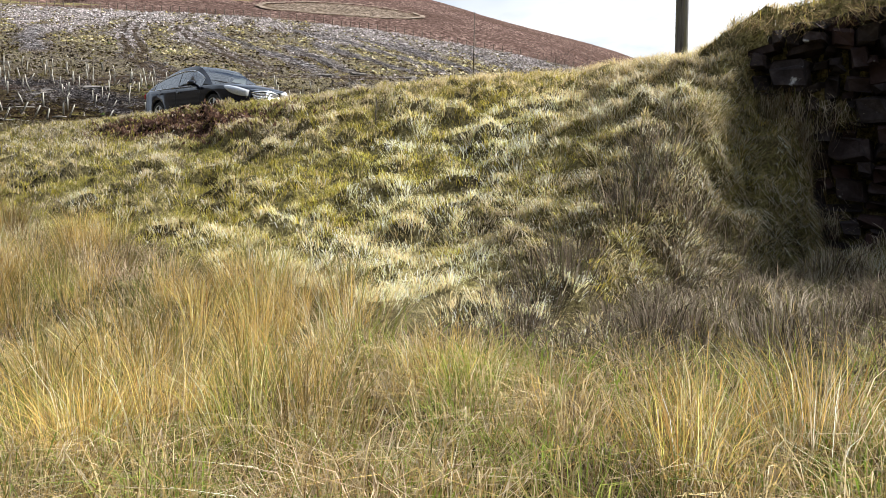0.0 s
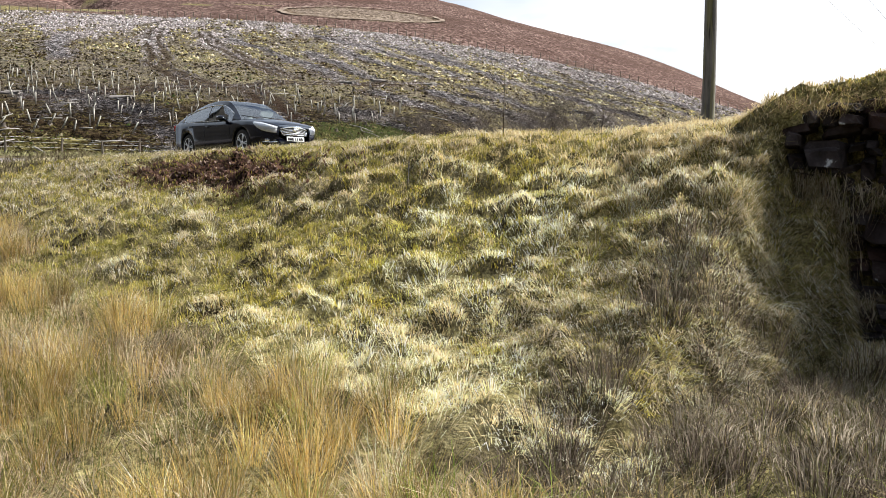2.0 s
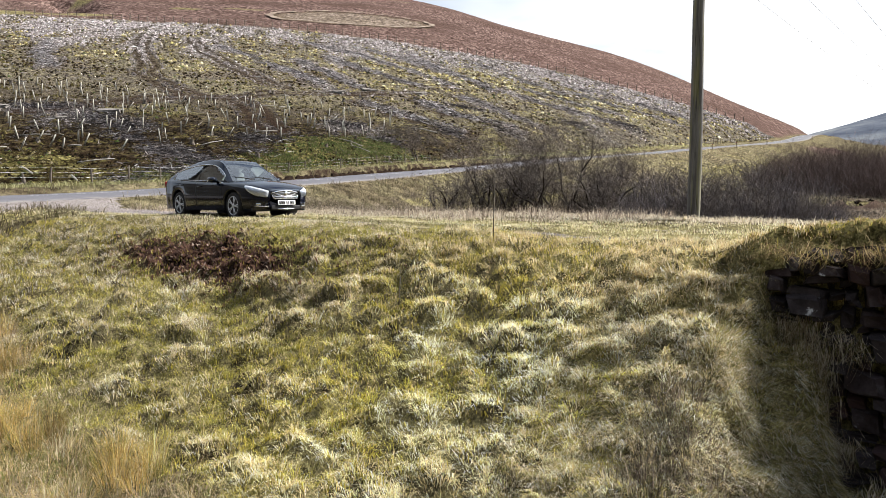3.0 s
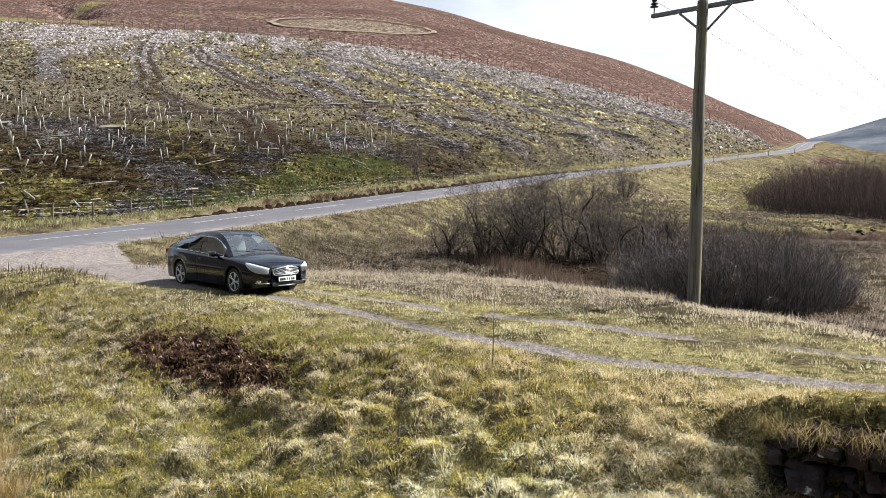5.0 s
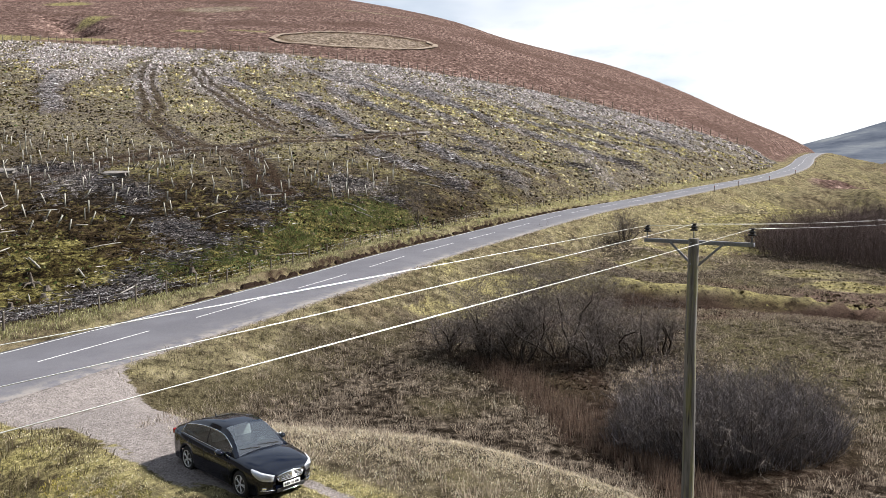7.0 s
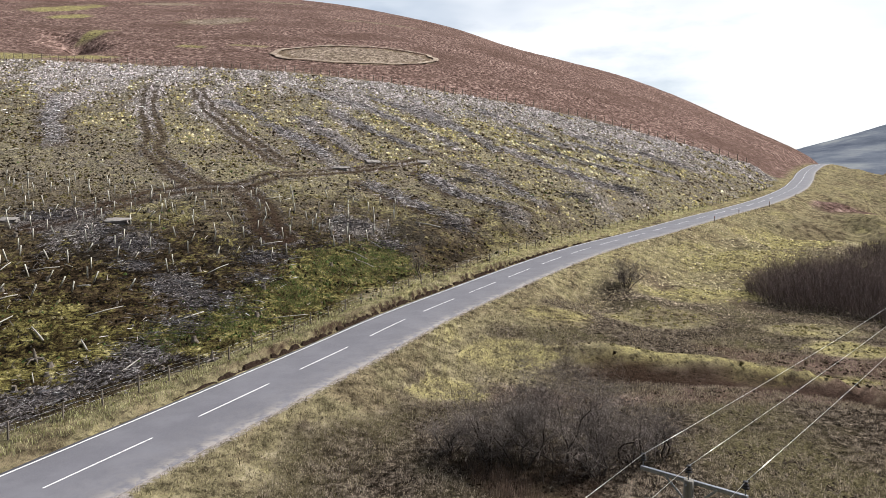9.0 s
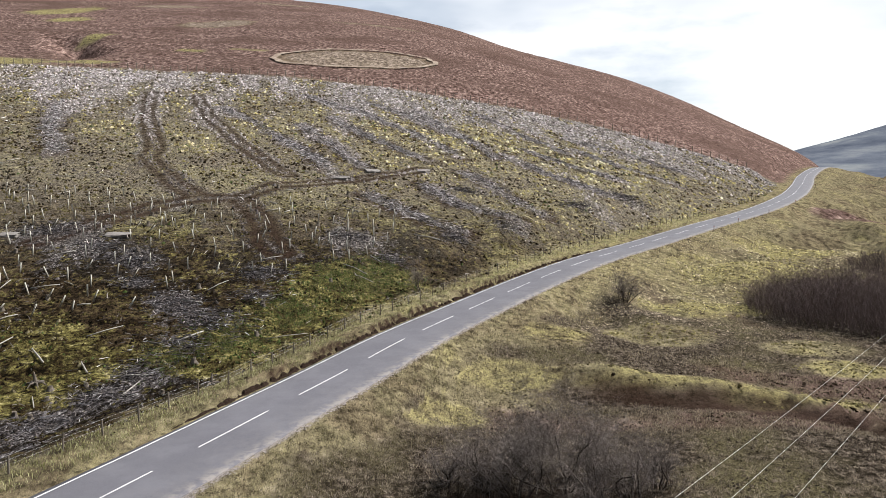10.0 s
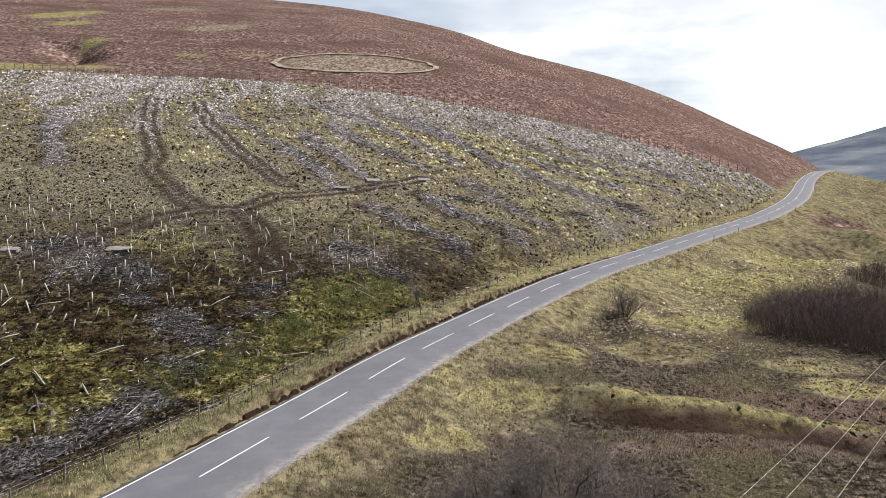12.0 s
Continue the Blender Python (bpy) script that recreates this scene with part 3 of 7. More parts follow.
def zones(x, y):
    d = road_d(x, y)
    s, a = bank_sa(x, y)
    jag = vnoise(x, y, 0.25, 3)
    top = 247 + 2.5 * vnoise(x, y, 0.05, 2)
    leftside = smooth(4.0, 7.0, -d)
    felled = leftside * smooth(top + 1.5, top - 1.5, y) * smooth(5.5, 9.5, -d + jag * 2)
    heather = leftside * smooth(top - 2, top + 2, y)
    # burnt and cut patches on the heather
    for px, py, r1, r2, shear in ((-41, 309, 31, 27, 0.5), (-135, 418, 18, 24, 0.6), (-212, 547, 23, 16, 0.4), (-160, 676, 28, 15, 0.0), (-50, 488, 31, 5.0, 0.43)):
        e = ((x - px) / r1) ** 2 + ((y - py - shear * (x - px)) / r2) ** 2 + 0.18 * vnoise(x, y, 0.06, 3)
        heather = heather * (1 - 0.92 * smooth(1.05, 0.92, e) * (1 - 0.6 * smooth(0.72, 0.80, e) * smooth(0.93, 0.86, e)))
    # rough grass in the gully's head
    tuft = np.zeros_like(x)
    for px, py, r1, r2 in ((-250, 468, 15, 40), (-216, 412, 10, 16), (-167, 341, 6, 10), (-156, 253, 11, 9), (-136, 258, 9, 4), (-128, 262, 7, 3), (-110, 300, 7, 3), (-88, 309, 8, 2.5)):
        e = ((x - px) / r1) ** 2 + ((y - py) / r2) ** 2 + 0.9 * vnoise(x, y, 0.09, 3)
        heather = heather * (1 - smooth(1.05, 0.80, e))
        tuft = np.maximum(tuft, smooth(1.05, 0.80, e))
    cleared = leftside * smooth(top - 2, top + 2, y) * (1 - heather) * (1 - tuft)
    heather = np.maximum(heather, smooth(24, 32, d) * smooth(138, 152, y) * smooth(0.0, 0.25, vnoise(x, y, 0.02, 2) + 0.3))
    r1, r2 = rut_lines(x, y)
    onshelf = smooth(-0.8, -1.3, s) * smooth(14, 9, x)
    gravel = np.maximum(smooth(0.36, 0.10, r1), 0.82 * smooth(0.40, 0.10, r2)) * onshelf * smooth(-12, -9, x) * np.clip(0.85 + 0.55 * vnoise(x, y, 0.9, 3), 0.45, 0.95)
    apron = smooth(0.6, -0.6, y - curve(x, [-16, -12.1, -10.3, -8.8, -6.5], [31, 26.6, 24.4, 22.8, 20.6])) * smooth(-0.5, 0.5, y - curve(x, [-16, -12.7, -10.9, -9.5, -8.0, -6], [22.4, 21.9, 20.7, 20.0, 18.2, 16.3])) * smooth(-5.5, -7.5, x) * (d > 2.6)
    gravel = np.maximum(gravel, apron)
    gravel = np.maximum(gravel, 0.62 * smooth(4.6, 3.3, d) * smooth(2.6, 3.0, d))
    near_edge = smooth(-1.0, 0.8, y - curve(x, [-14, -10, -5, -1, 0.9, 2.8, 3.7, 4.4, 4.8, 5.9, 6.9, 14], [25.5, 22.6, 20.4, 20.0, 19.4, 18.2, 17.4, 16.4, 15.4, 14.0, 12.0, 7.5]))
    low = smooth(80, 60, y)
    bog = near_edge * smooth(6.5 - 1.3 * low, 9.5 - 2.0 * low, d + 2.2 * jag)
    bog = bog * (1 - 0.85 * smooth(80, 92, y + 8 * jag))
    dyke = np.abs(y - dyke_y(x))
    bog = bog * (1 - 0.9 * smooth(2.6, 1.0, dyke) * smooth(4, 10, x))
    for mx, my, r1, r2 in ((34, 101, 12, 6), (20, 71, 6, 4), (28, 84, 8, 5), (8, 65, 5, 4), (2, 51.5, 6, 3), (33, 67, 5, 3)):
        bog = bog * (1 - 0.9 * smooth(1.3, 0.6, ((x - mx) / r1) ** 2 + ((y - my) / r2) ** 2 + 0.4 * jag))
    bog = np.maximum(bog * (1 - tuft), cleared)
    moss = np.clip(0.75 + 0.5 * jag, 0, 1) * (1 - 0.5 * smooth(60, 140, y))
    moss = moss * (1 - 0.72 * smooth(22, 30, y) + 0.38 * smooth(70, 95, y)) * (1 - smooth(0.2, 0.5, bog)) + smooth(0.3, 0.6, cleared)
    moss = np.where(felled > 0.3, smooth(66, 122, y - 0.35 * (x + 30) + 10 * jag), moss)
    mossy = np.zeros_like(x)
    for mx, my, r1, r2 in MOSS_MOUNDS:
        mossy = np.maximum(mossy, smooth(1.35, 0.7, ((x - mx) / r1) ** 2 + ((y - my) / r2) ** 2 + 0.5 * jag) * (d > 6.5))
    moss = np.where(felled > 0.3, moss, np.maximum(moss, 0.75 * mossy))
    moss = np.maximum(moss * (1 - tuft), 0.9 * tuft)
    bog = bog * (1 - 0.95 * mossy)
    dry = smooth(0.9, 2.0, y - curve(x, [-9.5, -7, -3.4, -1.4, 0.9, 2.85, 5.1, 6.1, 12], [22.6, 20.4, 17.25, 15.65, 13.95, 12.65, 11.15, 10.45, 6.8]) + 0.8 * jag) * (y < 30) * (x > -9)
    moss = moss * (1 - 0.85 * dry)
    bog = np.maximum(bog, 0.6 * dry * (y < 26) * smooth(4.5, 6.5, d) * (s < -1.5))
    dk = y - dyke_y(x)
    ditch = (0.95 * smooth(-5.0, -3.8, dk) * smooth(-0.8, -1.5, dk) * smooth(7, 13, x) * np.clip(1.0 + 0.6 * jag, 0, 1))
    heather = np.maximum(heather, smooth(1.3, 0.7, ((x - 97) / 12) ** 2 + ((y - 170) / 13) ** 2 + 0.6 * jag))
    heather = np.maximum(heather, 0.7 * (1 - mossy) * smooth(0.12, 0.4, vnoise(x, y, 0.09, 2)) * near_edge * smooth(8, 14, d) * smooth(125, 105, y) * (y > 45))
    earth = smooth(0.95, 0.55, np.hypot((a - 8.7) / 3.0, (s - 0.70) / 0.75) + 0.35 * jag)
    earth = np.maximum(earth, smooth(3.72, 3.82, -d) * smooth(4.25, 4.0, -d) * (vnoise(x, y, 0.5, 2) > -0.15) * smooth(44, 50, y) * smooth(105, 85, y))
    # wet hollow before the thicket, the thicket's shade painted in with the dark earth
    sump_shade = smooth(1.25, 0.7, np.abs(x - curve(y, [18, 20, 22.5, 26, 29, 34], [7.2, 7.4, 6.9, 5.6, 4.6, 3.2])) / curve(y, [18, 20, 24, 29, 34], [0.9, 1.9, 2.2, 2.2, 3.4]) + 0.3 * jag) * smooth(18, 19.5, y) * smooth(37, 34, y)
    earth = np.maximum(earth, 0.6 * sump_shade * (s < -6))
    earth = np.maximum(earth, ditch)
    td = track_d(x, y)
    earth = np.maximum(earth, 0.95 * felled * np.exp(-((td - 1.2) / 0.75) ** 2))
    rd = row_d(x, y)
    earth = np.maximum(earth, felled * np.exp(-((rd - 1.9) / 0.8) ** 2) * np.clip(0.55 + 0.9 * vnoise(x, y, 0.3, 2), 0, 0.9))
    # dark patch below the thicket: its shade put into the earth mask
    earth = np.maximum(earth, 0.5 * near_edge * smooth(4.8, 2.6, np.hypot((x - 9.3) / 1.25, y - 24)))
    return np.stack([heather, felled, gravel], 1), np.stack([bog, moss, earth], 1)


BRASH_AT = ((-36, 77.5, 6), (-20.4, 76, 6), (-13.8, 93, 5), (-7.4, 86.5, 4), (-0.6, 99.8, 5), (8, 110, 5), (-48, 84, 7), (-40, 80, 5), (22, 130, 7), (34, 146, 8), (2, 128, 6), (-34, 76, 4), (-32, 70.5, 4), (-26.5, 66, 5), (-21.5, 63, 6), (-19.5, 70, 4), (-22.4, 57.5, 4.5), (-23.6, 52.5, 4), (-24.6, 48.5, 3.5), (-26, 44, 3.5))
MOSS_AT = ((-11.5, 69.6, 6), (-16.3, 62.6, 5), (-33.6, 56, 6), (-19, 56.5, 4), (-30, 48, 5), (-27.7, 52.5, 4), (-72, 152, 9), (-41, 166, 12), (-53, 141, 9), (-16, 143, 10), (0, 176, 20), (-39, 89, 6), (14, 126, 8), (-6.7, 78, 5), (20, 180, 24), (-30, 120, 9))
GREEN_AT = ((-15.6, 68.2, 4), (-12.6, 76.5, 5), (-8.5, 81.5, 5), (-19, 60, 4), (-22.5, 55.5, 2.5))
BROWN_AT = ((-30.6, 61, 6), (-49, 92, 8), (-22.5, 92, 5), (-26.6, 59.5, 5), (-11, 131, 8), (-37, 131, 9), (-38.4, 64, 6), (-27, 142, 9), (-79, 133, 9), (-60, 100, 8))


def near_any(x, y, spots):
    best = np.zeros(np.shape(x))
    for px, py, r in spots:
        best = np.maximum(best, np.exp(-((x - px) ** 2 + ((y - py) / 0.9) ** 2) / (r * r)))
    return best


def slope_cover(x, y):
    """How far brash, moss and brown litter each hold a place."""
    streak = vnoise(x * 0.16 + y * 0.05, y * 0.03, 1.0, 3)
    br = 1.15 * near_any(x, y, [(u, v, 0.66 * r) for u, v, r in BRASH_AT]) - 1.3 * near_any(x, y, GREEN_AT) - 0.12 * smooth(110, 70, y) + 1.15 * streak + 0.8 * smooth(140, 220, y - 0.25 * (x + 60)) + 0.25 * smooth(0, 40, x)
    br = br + 0.9 * np.exp(-(track_d(x, y) / 0.9) ** 2) + 0.7 * np.exp(-((track_d(x, y) - 2.4) / 0.7) ** 2)
    rd = row_d(x, y)
    br = br + 1.2 * np.exp(-(rd / 1.5) ** 2) - 0.35 * smooth(2.5, 5, rd) * smooth(215, 170, y) * smooth(85, 115, y)
    mo = 0.15 * smooth(2.5, 5, rd) * smooth(95, 120, y) * smooth(225, 190, y) + 1.1 * near_any(x, y, MOSS_AT) + 0.45 * near_any(x, y, MOSS_AT[:6]) + 1.2 * near_any(x, y, GREEN_AT) + 0.6 * vnoise(x + 40, y, 0.15, 3) - 0.12 - 0.14 * smooth(110, 75, y)
    bn = 1.1 * near_any(x, y, BROWN_AT) + 0.10 + 0.6 * vnoise(x, y + 70, 0.16, 3)
    return br, mo, bn


za, zb = zones(FX, FY)
cover = np.exp(3.2 * (np.stack(slope_cover(FX, FY), 1) + np.array([[-0.15, 0.0, 0.0]])))
cover = cover / (cover.sum(1, keepdims=True) + (0.8 + 1.6 * smooth(110, 60, FY))[:, None])
paint(ground_me, "zone_c", cover)
paint(ground_me, "zone_a", za)
paint(ground_me, "zone_b", zb)
ground = tagged(new("ground", ground_me), "tussocky moorland with mossy bank, bog and heather hill", "ground", kind="structure")

# the road -------------------------------------------------------------------
def ribbon(name, ys, offsets, mat, lift, wear=None):
    ys = np.asarray(ys, float)
    cx, cz = road_x(ys), road_z(ys)
    tx, ty = np.gradient(cx, ys), np.ones_like(ys)
    ln = np.hypot(tx, ty)
    nxv, nyv = ty / ln, -tx / ln
    rows = []
    for o, dz in offsets:
        oo = o(ys) if callable(o) else o
        rows.append(np.stack([cx + nxv * oo, cy_shift(ys, nyv, oo), cz + dz + lift], 1))
    v = np.stack(rows, 1).reshape(-1, 3)
    m, k = len(ys), len(offsets)
    i = np.arange(m * k).reshape(m, k)
    f = np.stack([i[:-1, :-1], i[:-1, 1:], i[1:, 1:], i[1:, :-1]], -1).reshape(-1, 4)
    me = sheet(name, v, f, mat)
    if wear is not None:
        w = np.tile(np.array(wear, np.float32), m)
        paint(me, "wear", np.stack([w, w, w], 1))
    return me


def cy_shift(ys, nyv, o):
    return ys + nyv * o


road_ys = np.concatenate([np.arange(-40, 70, 0.5), np.arange(70, 160, 1.0), np.arange(160, 420, 2.0)])
edge_r = lambda ys: HALF + 0.10 + 0.16 * vnoise(ys, ys * 0 + 2.0, 0.6, 3)
edge_l = lambda ys: -HALF - 0.12 + 0.07 * vnoise(ys, ys * 0 + 9.0, 0.7, 3)
road_me = ribbon("road", road_ys, [(edge_l, -0.25), (edge_l, 0.0), (-2.7, 0.03), (0.0, 0.07), (2.4, 0.035), (lambda ys: edge_r(ys) - 0.35, 0.01), (edge_r, -0.01), (edge_r, -0.3)], M_TARMAC, 0.02, (0.4, 0.3, 0.05, 0.0, 0.15, 0.8, 1.0, 1.0))
road = tagged(new("road", road_me), "grey single-carriageway tarmac road with crumbling edge", "road", kind="structure")

line_ys = np.concatenate([np.arange(-40, 70, 0.5), np.arange(70, 420, 1.5)])
edge_line = ribbon("edge_line", line_ys, [(lambda ys: -HALF + 0.14 + 0.015 * vnoise(ys, ys * 0, 0.8, 2), 0.012), (lambda ys: -HALF + 0.25 + 0.015 * vnoise(ys, ys * 0, 0.8, 2), 0.017)], M_PAINT, 0.026)
ob = new("edge_line", edge_line)
ob.parent = road
# broken centre line: long marks and short gaps
yy, k = 3.3, 0
arc_y = np.arange(-40, 420, 0.25)
arc_s = np.concatenate([[0], np.cumsum(np.hypot(np.diff(arc_y), np.diff(road_x(arc_y))))])
s_ref = np.interp(43.2, arc_y, arc_s)
for k in range(-8, 44):
    e1 = np.interp(s_ref + 9.35 * k, arc_s, arc_y)
    e0 = np.interp(s_ref + 9.35 * k - 6.1, arc_s, arc_y)
    if e0 < -38 or e1 > 415:
        continue
    me = ribbon("centre_mark", np.linspace(e0, e1, 6), [(-0.042, 0.0705), (0.042, 0.0705)], M_PAINT, 0.026)
    ob = new("centre_mark", me)
    ob.parent = road


# the far hill beyond the pass, haze painted into its colour -----------------------
M_FAR = mat_new("far_moor_haze", 1.0, spec=0.0)
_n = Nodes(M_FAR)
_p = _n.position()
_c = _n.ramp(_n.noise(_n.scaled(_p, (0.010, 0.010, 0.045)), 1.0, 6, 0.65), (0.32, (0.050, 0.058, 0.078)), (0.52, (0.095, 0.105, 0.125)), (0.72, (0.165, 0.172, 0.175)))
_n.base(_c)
bx = np.linspace(500, 2400, 90)
by = np.linspace(1000, 2100, 50)
BX, BY = np.meshgrid(bx, by)
crest = 121 + (BX / BY * 1700 - 787) * 0.26 - 45 * smooth(1000, 2000, BX / BY * 1700)
BZ = 8 + (crest - 8) * smooth(1000, 1720, BY) ** 0.8 - 60 * smooth(1720, 2100, BY) + 6 * vnoise(BX, BY, 0.006, 4)
i = np.arange(BX.size).reshape(BX.shape)
f = np.stack([i[:-1, :-1], i[:-1, 1:], i[1:, 1:], i[1:, :-1]], -1).reshape(-1, 4)
tagged(new("backdrop_hill", sheet("backdrop_hill", np.stack([BX.ravel(), BY.ravel(), BZ.ravel()], 1), f, M_FAR)), "distant moorland hill beyond the pass, haze painted blue-grey", "hill", kind="structure")


# crumbling peat edge along the upper side of the road ------------------------------
M_PEAT = mat_plain("peat", (0.006, 0.004, 0.003), (0.032, 0.022, 0.017), 9, 0.95, 0.0, 0.8, 0.05, 0.0)
peat_h = lambda ys: np.clip(0.50 * vnoise(ys, ys * 0 + 4.0, 2.6, 3) + 0.20, 0.0, 0.32) * smooth(38, 46, ys) * (1 - smooth(95, 120, ys))
peat_ys = np.arange(36, 122, 0.16)


def ribbon_h(name, ys, offs, mat):
    cx, cz = road_x(ys), road_z(ys)
    tx = np.gradient(cx, ys)
    ln = np.hypot(tx, 1)
    rows = [np.stack([cx + o / ln, ys - o * tx / ln, cz + h], 1) for o, h in offs]
    v = np.stack(rows, 1).reshape(-1, 3)
    i = np.arange(len(ys) * len(offs)).reshape(len(ys), len(offs))
    return sheet(name, v, np.stack([i[:-1, :-1], i[:-1, 1:], i[1:, 1:], i[1:, :-1]], -1).reshape(-1, 4), mat, False)


jut = 0.22 * vnoise(peat_ys, peat_ys * 0 + 7.0, 0.9, 3)
hh = peat_h(peat_ys)
tagged(new("peat_edge", ribbon_h("peat_edge", peat_ys, [(-3.38 + jut * 0.3, -0.12 + 0 * hh), (-3.48 + jut * 0.6, hh * 0.25), (-3.56 + jut, hh * 0.8), (-3.72 + jut, hh), (-3.95 + jut, hh * 0.5 - 0.2)], M_PEAT)), "dark crumbling peat edge beside the tarmac", "bank", kind="structure")


# unseen slope added behind the camera to block sky and darken reflections
turn_, reach_ = np.meshgrid(np.radians(np.linspace(158, 338, 70)), np.linspace(0, 1, 36) ** 1.4)
dist_ = 60 + 1100 * reach_
hx_, hy_ = dist_ * np.cos(turn_), dist_ * np.sin(turn_)
hz_ = -1.5 + 330 * smooth(60, 680, dist_) + 14 * vnoise(hx_, hy_, 0.006, 3) * smooth(80, 300, dist_)
i = np.arange(hx_.size).reshape(hx_.shape)
f = np.stack([i[:-1, :-1], i[:-1, 1:], i[1:, 1:], i[1:, :-1]], -1).reshape(-1, 4)
M_BACK = mat_plain("sky_blocker_brown", (0.020, 0.019, 0.017), (0.060, 0.056, 0.050), 0.05, 1.0, 0.0, 0.0, 0.01, 0.0)
tagged(new("backdrop_slope", sheet("backdrop_slope", np.stack([hx_.ravel(), hy_.ravel(), hz_.ravel()], 1), f, M_BACK)), "unseen dark slope added behind the camera to block sky", "hill", kind="structure")


# pale cut strip round the largest burnt patch
M_STRIP = mat_plain("bleached_cut_strip", (0.10, 0.075, 0.060), (0.30, 0.245, 0.195), 0.35, 1.0, 0.0, 0.0, 0.01, 0.0)
ring_a = np.linspace(0, 2 * np.pi, 140)
wig = 1 + 0.09 * vnoise(np.cos(ring_a) * 8 + 20, np.sin(ring_a) * 8, 0.5, 3)
rows = []
for q in (0.965, 0.985, 1.015, 1.04):
    rx = -41 + 31 * q * wig * np.cos(ring_a)
    ry = 309 + 27 * q * wig * np.sin(ring_a) + 0.5 * (rx + 41)
    rows.append(np.stack([rx, ry, land(rx, ry) + (0.55 if 0.96 < q < 1.05 else -0.6)], 1))
v = np.stack(rows, 1).reshape(-1, 3)
i = np.arange(len(v)).reshape(-1, 4)
f = np.stack([i[:-1, :-1], i[:-1, 1:], i[1:, 1:], i[1:, :-1]], -1).reshape(-1, 4)
tagged(new("trim_strip", sheet("trim_strip", v, f, M_STRIP)), "pale cut strip round a burnt heather patch", "ground", kind="structure")

# mesh tools -----------------------------------------------------------------
def ground_z(x, y):
    return float(land(np.array([x]), np.array([y]))[0])


class Geo:
    """Collects vertices and faces of one mesh."""

    def __init__(self):
        self.v, self.f = [], []

    def add(self, verts, faces):
        o = len(self.v)
        self.v.extend([tuple(p) for p in verts])
        self.f.extend([tuple(i + o for i in q) for q in faces])

    def tube(self, pts, radii, sides=6, caps=True):
        pts = [Vector(p) for p in pts]
        if not hasattr(radii, "__len__"):
            radii = [radii] * len(pts)
        o, ref = len(self.v), None
        for k, p in enumerate(pts):
            d = (pts[min(k + 1, len(pts) - 1)] - pts[max(k - 1, 0)]).normalized()
            if ref is None:
                ref = d.orthogonal().normalized()
            ref = (ref - d * ref.dot(d)).normalized()
            w = d.cross(ref)
            for j in range(sides):
                a = 2 * math.pi * j / sides
                self.v.append(tuple(p + (ref * math.cos(a) + w * math.sin(a)) * radii[k]))
        for k in range(len(pts) - 1):
            for j in range(sides):
                a, b = o + k * sides + j, o + k * sides + (j + 1) % sides
                self.f.append((a, b, b + sides, a + sides))
        if caps:
            self.f.append(tuple(o + j for j in range(sides))[::-1])
            self.f.append(tuple(o + (len(pts) - 1) * sides + j for j in range(sides)))

    def box(self, size, m=None, bevel=0.0):
        bm = bmesh.new()
        bmesh.ops.create_cube(bm, size=1.0)
        bmesh.ops.scale(bm, vec=size, verts=bm.verts)
        if bevel:
            bmesh.ops.bevel(bm, geom=bm.edges[:], offset=bevel, segments=2, affect="EDGES", profile=0.6)
        self.bm(bm, m)

    def bm(self, bm, m=None):
        if m is not None:
            bmesh.ops.transform(bm, matrix=m, verts=bm.verts)
        bm.verts.index_update()
        self.add([v.co for v in bm.verts], [[v.index for v in f.verts] for f in bm.faces])
        bm.free()

    def lathe(self, profile, m=None, seg=16):
        """Turns (radius, z) pairs about z."""
        o = len(self.v)
        m = m or Matrix()
        for r, z in profile:
            for j in range(seg):
                a = 2 * math.pi * j / seg
                self.v.append(tuple(m @ Vector((r * math.cos(a), r * math.sin(a), z))))
        n = len(profile)
        for k in range(n - 1):
            for j in range(seg):
                a, b = o + k * seg + j, o + k * seg + (j + 1) % seg
                self.f.append((a, b, b + seg, a + seg))
        self.f.append(tuple(o + j for j in range(seg))[::-1])
        self.f.append(tuple(o + (n - 1) * seg + j for j in range(seg)))

    def mesh(self, name, mat, smooth_shade=True):
        me = bpy.data.meshes.new(name)
        me.from_pydata(self.v, [], self.f)
        me.polygons.foreach_set("use_smooth", [smooth_shade] * len(me.polygons))
        me.materials.append(mat)
        me.update()
        return me


def part(name, geo, mat, parent, label="", smooth_shade=True):
    me = geo.mesh(name, mat, smooth_shade) if isinstance(geo, Geo) else geo
    ob = new(name, me)
    ob.parent = parent
    return tagged(ob, label)


def thing(name, m, label, category, group="", kind=""):
    ob = new(name)
    ob.empty_display_size = 0.2
    ob.matrix_world = m
    return tagged(ob, label, category, group, kind)


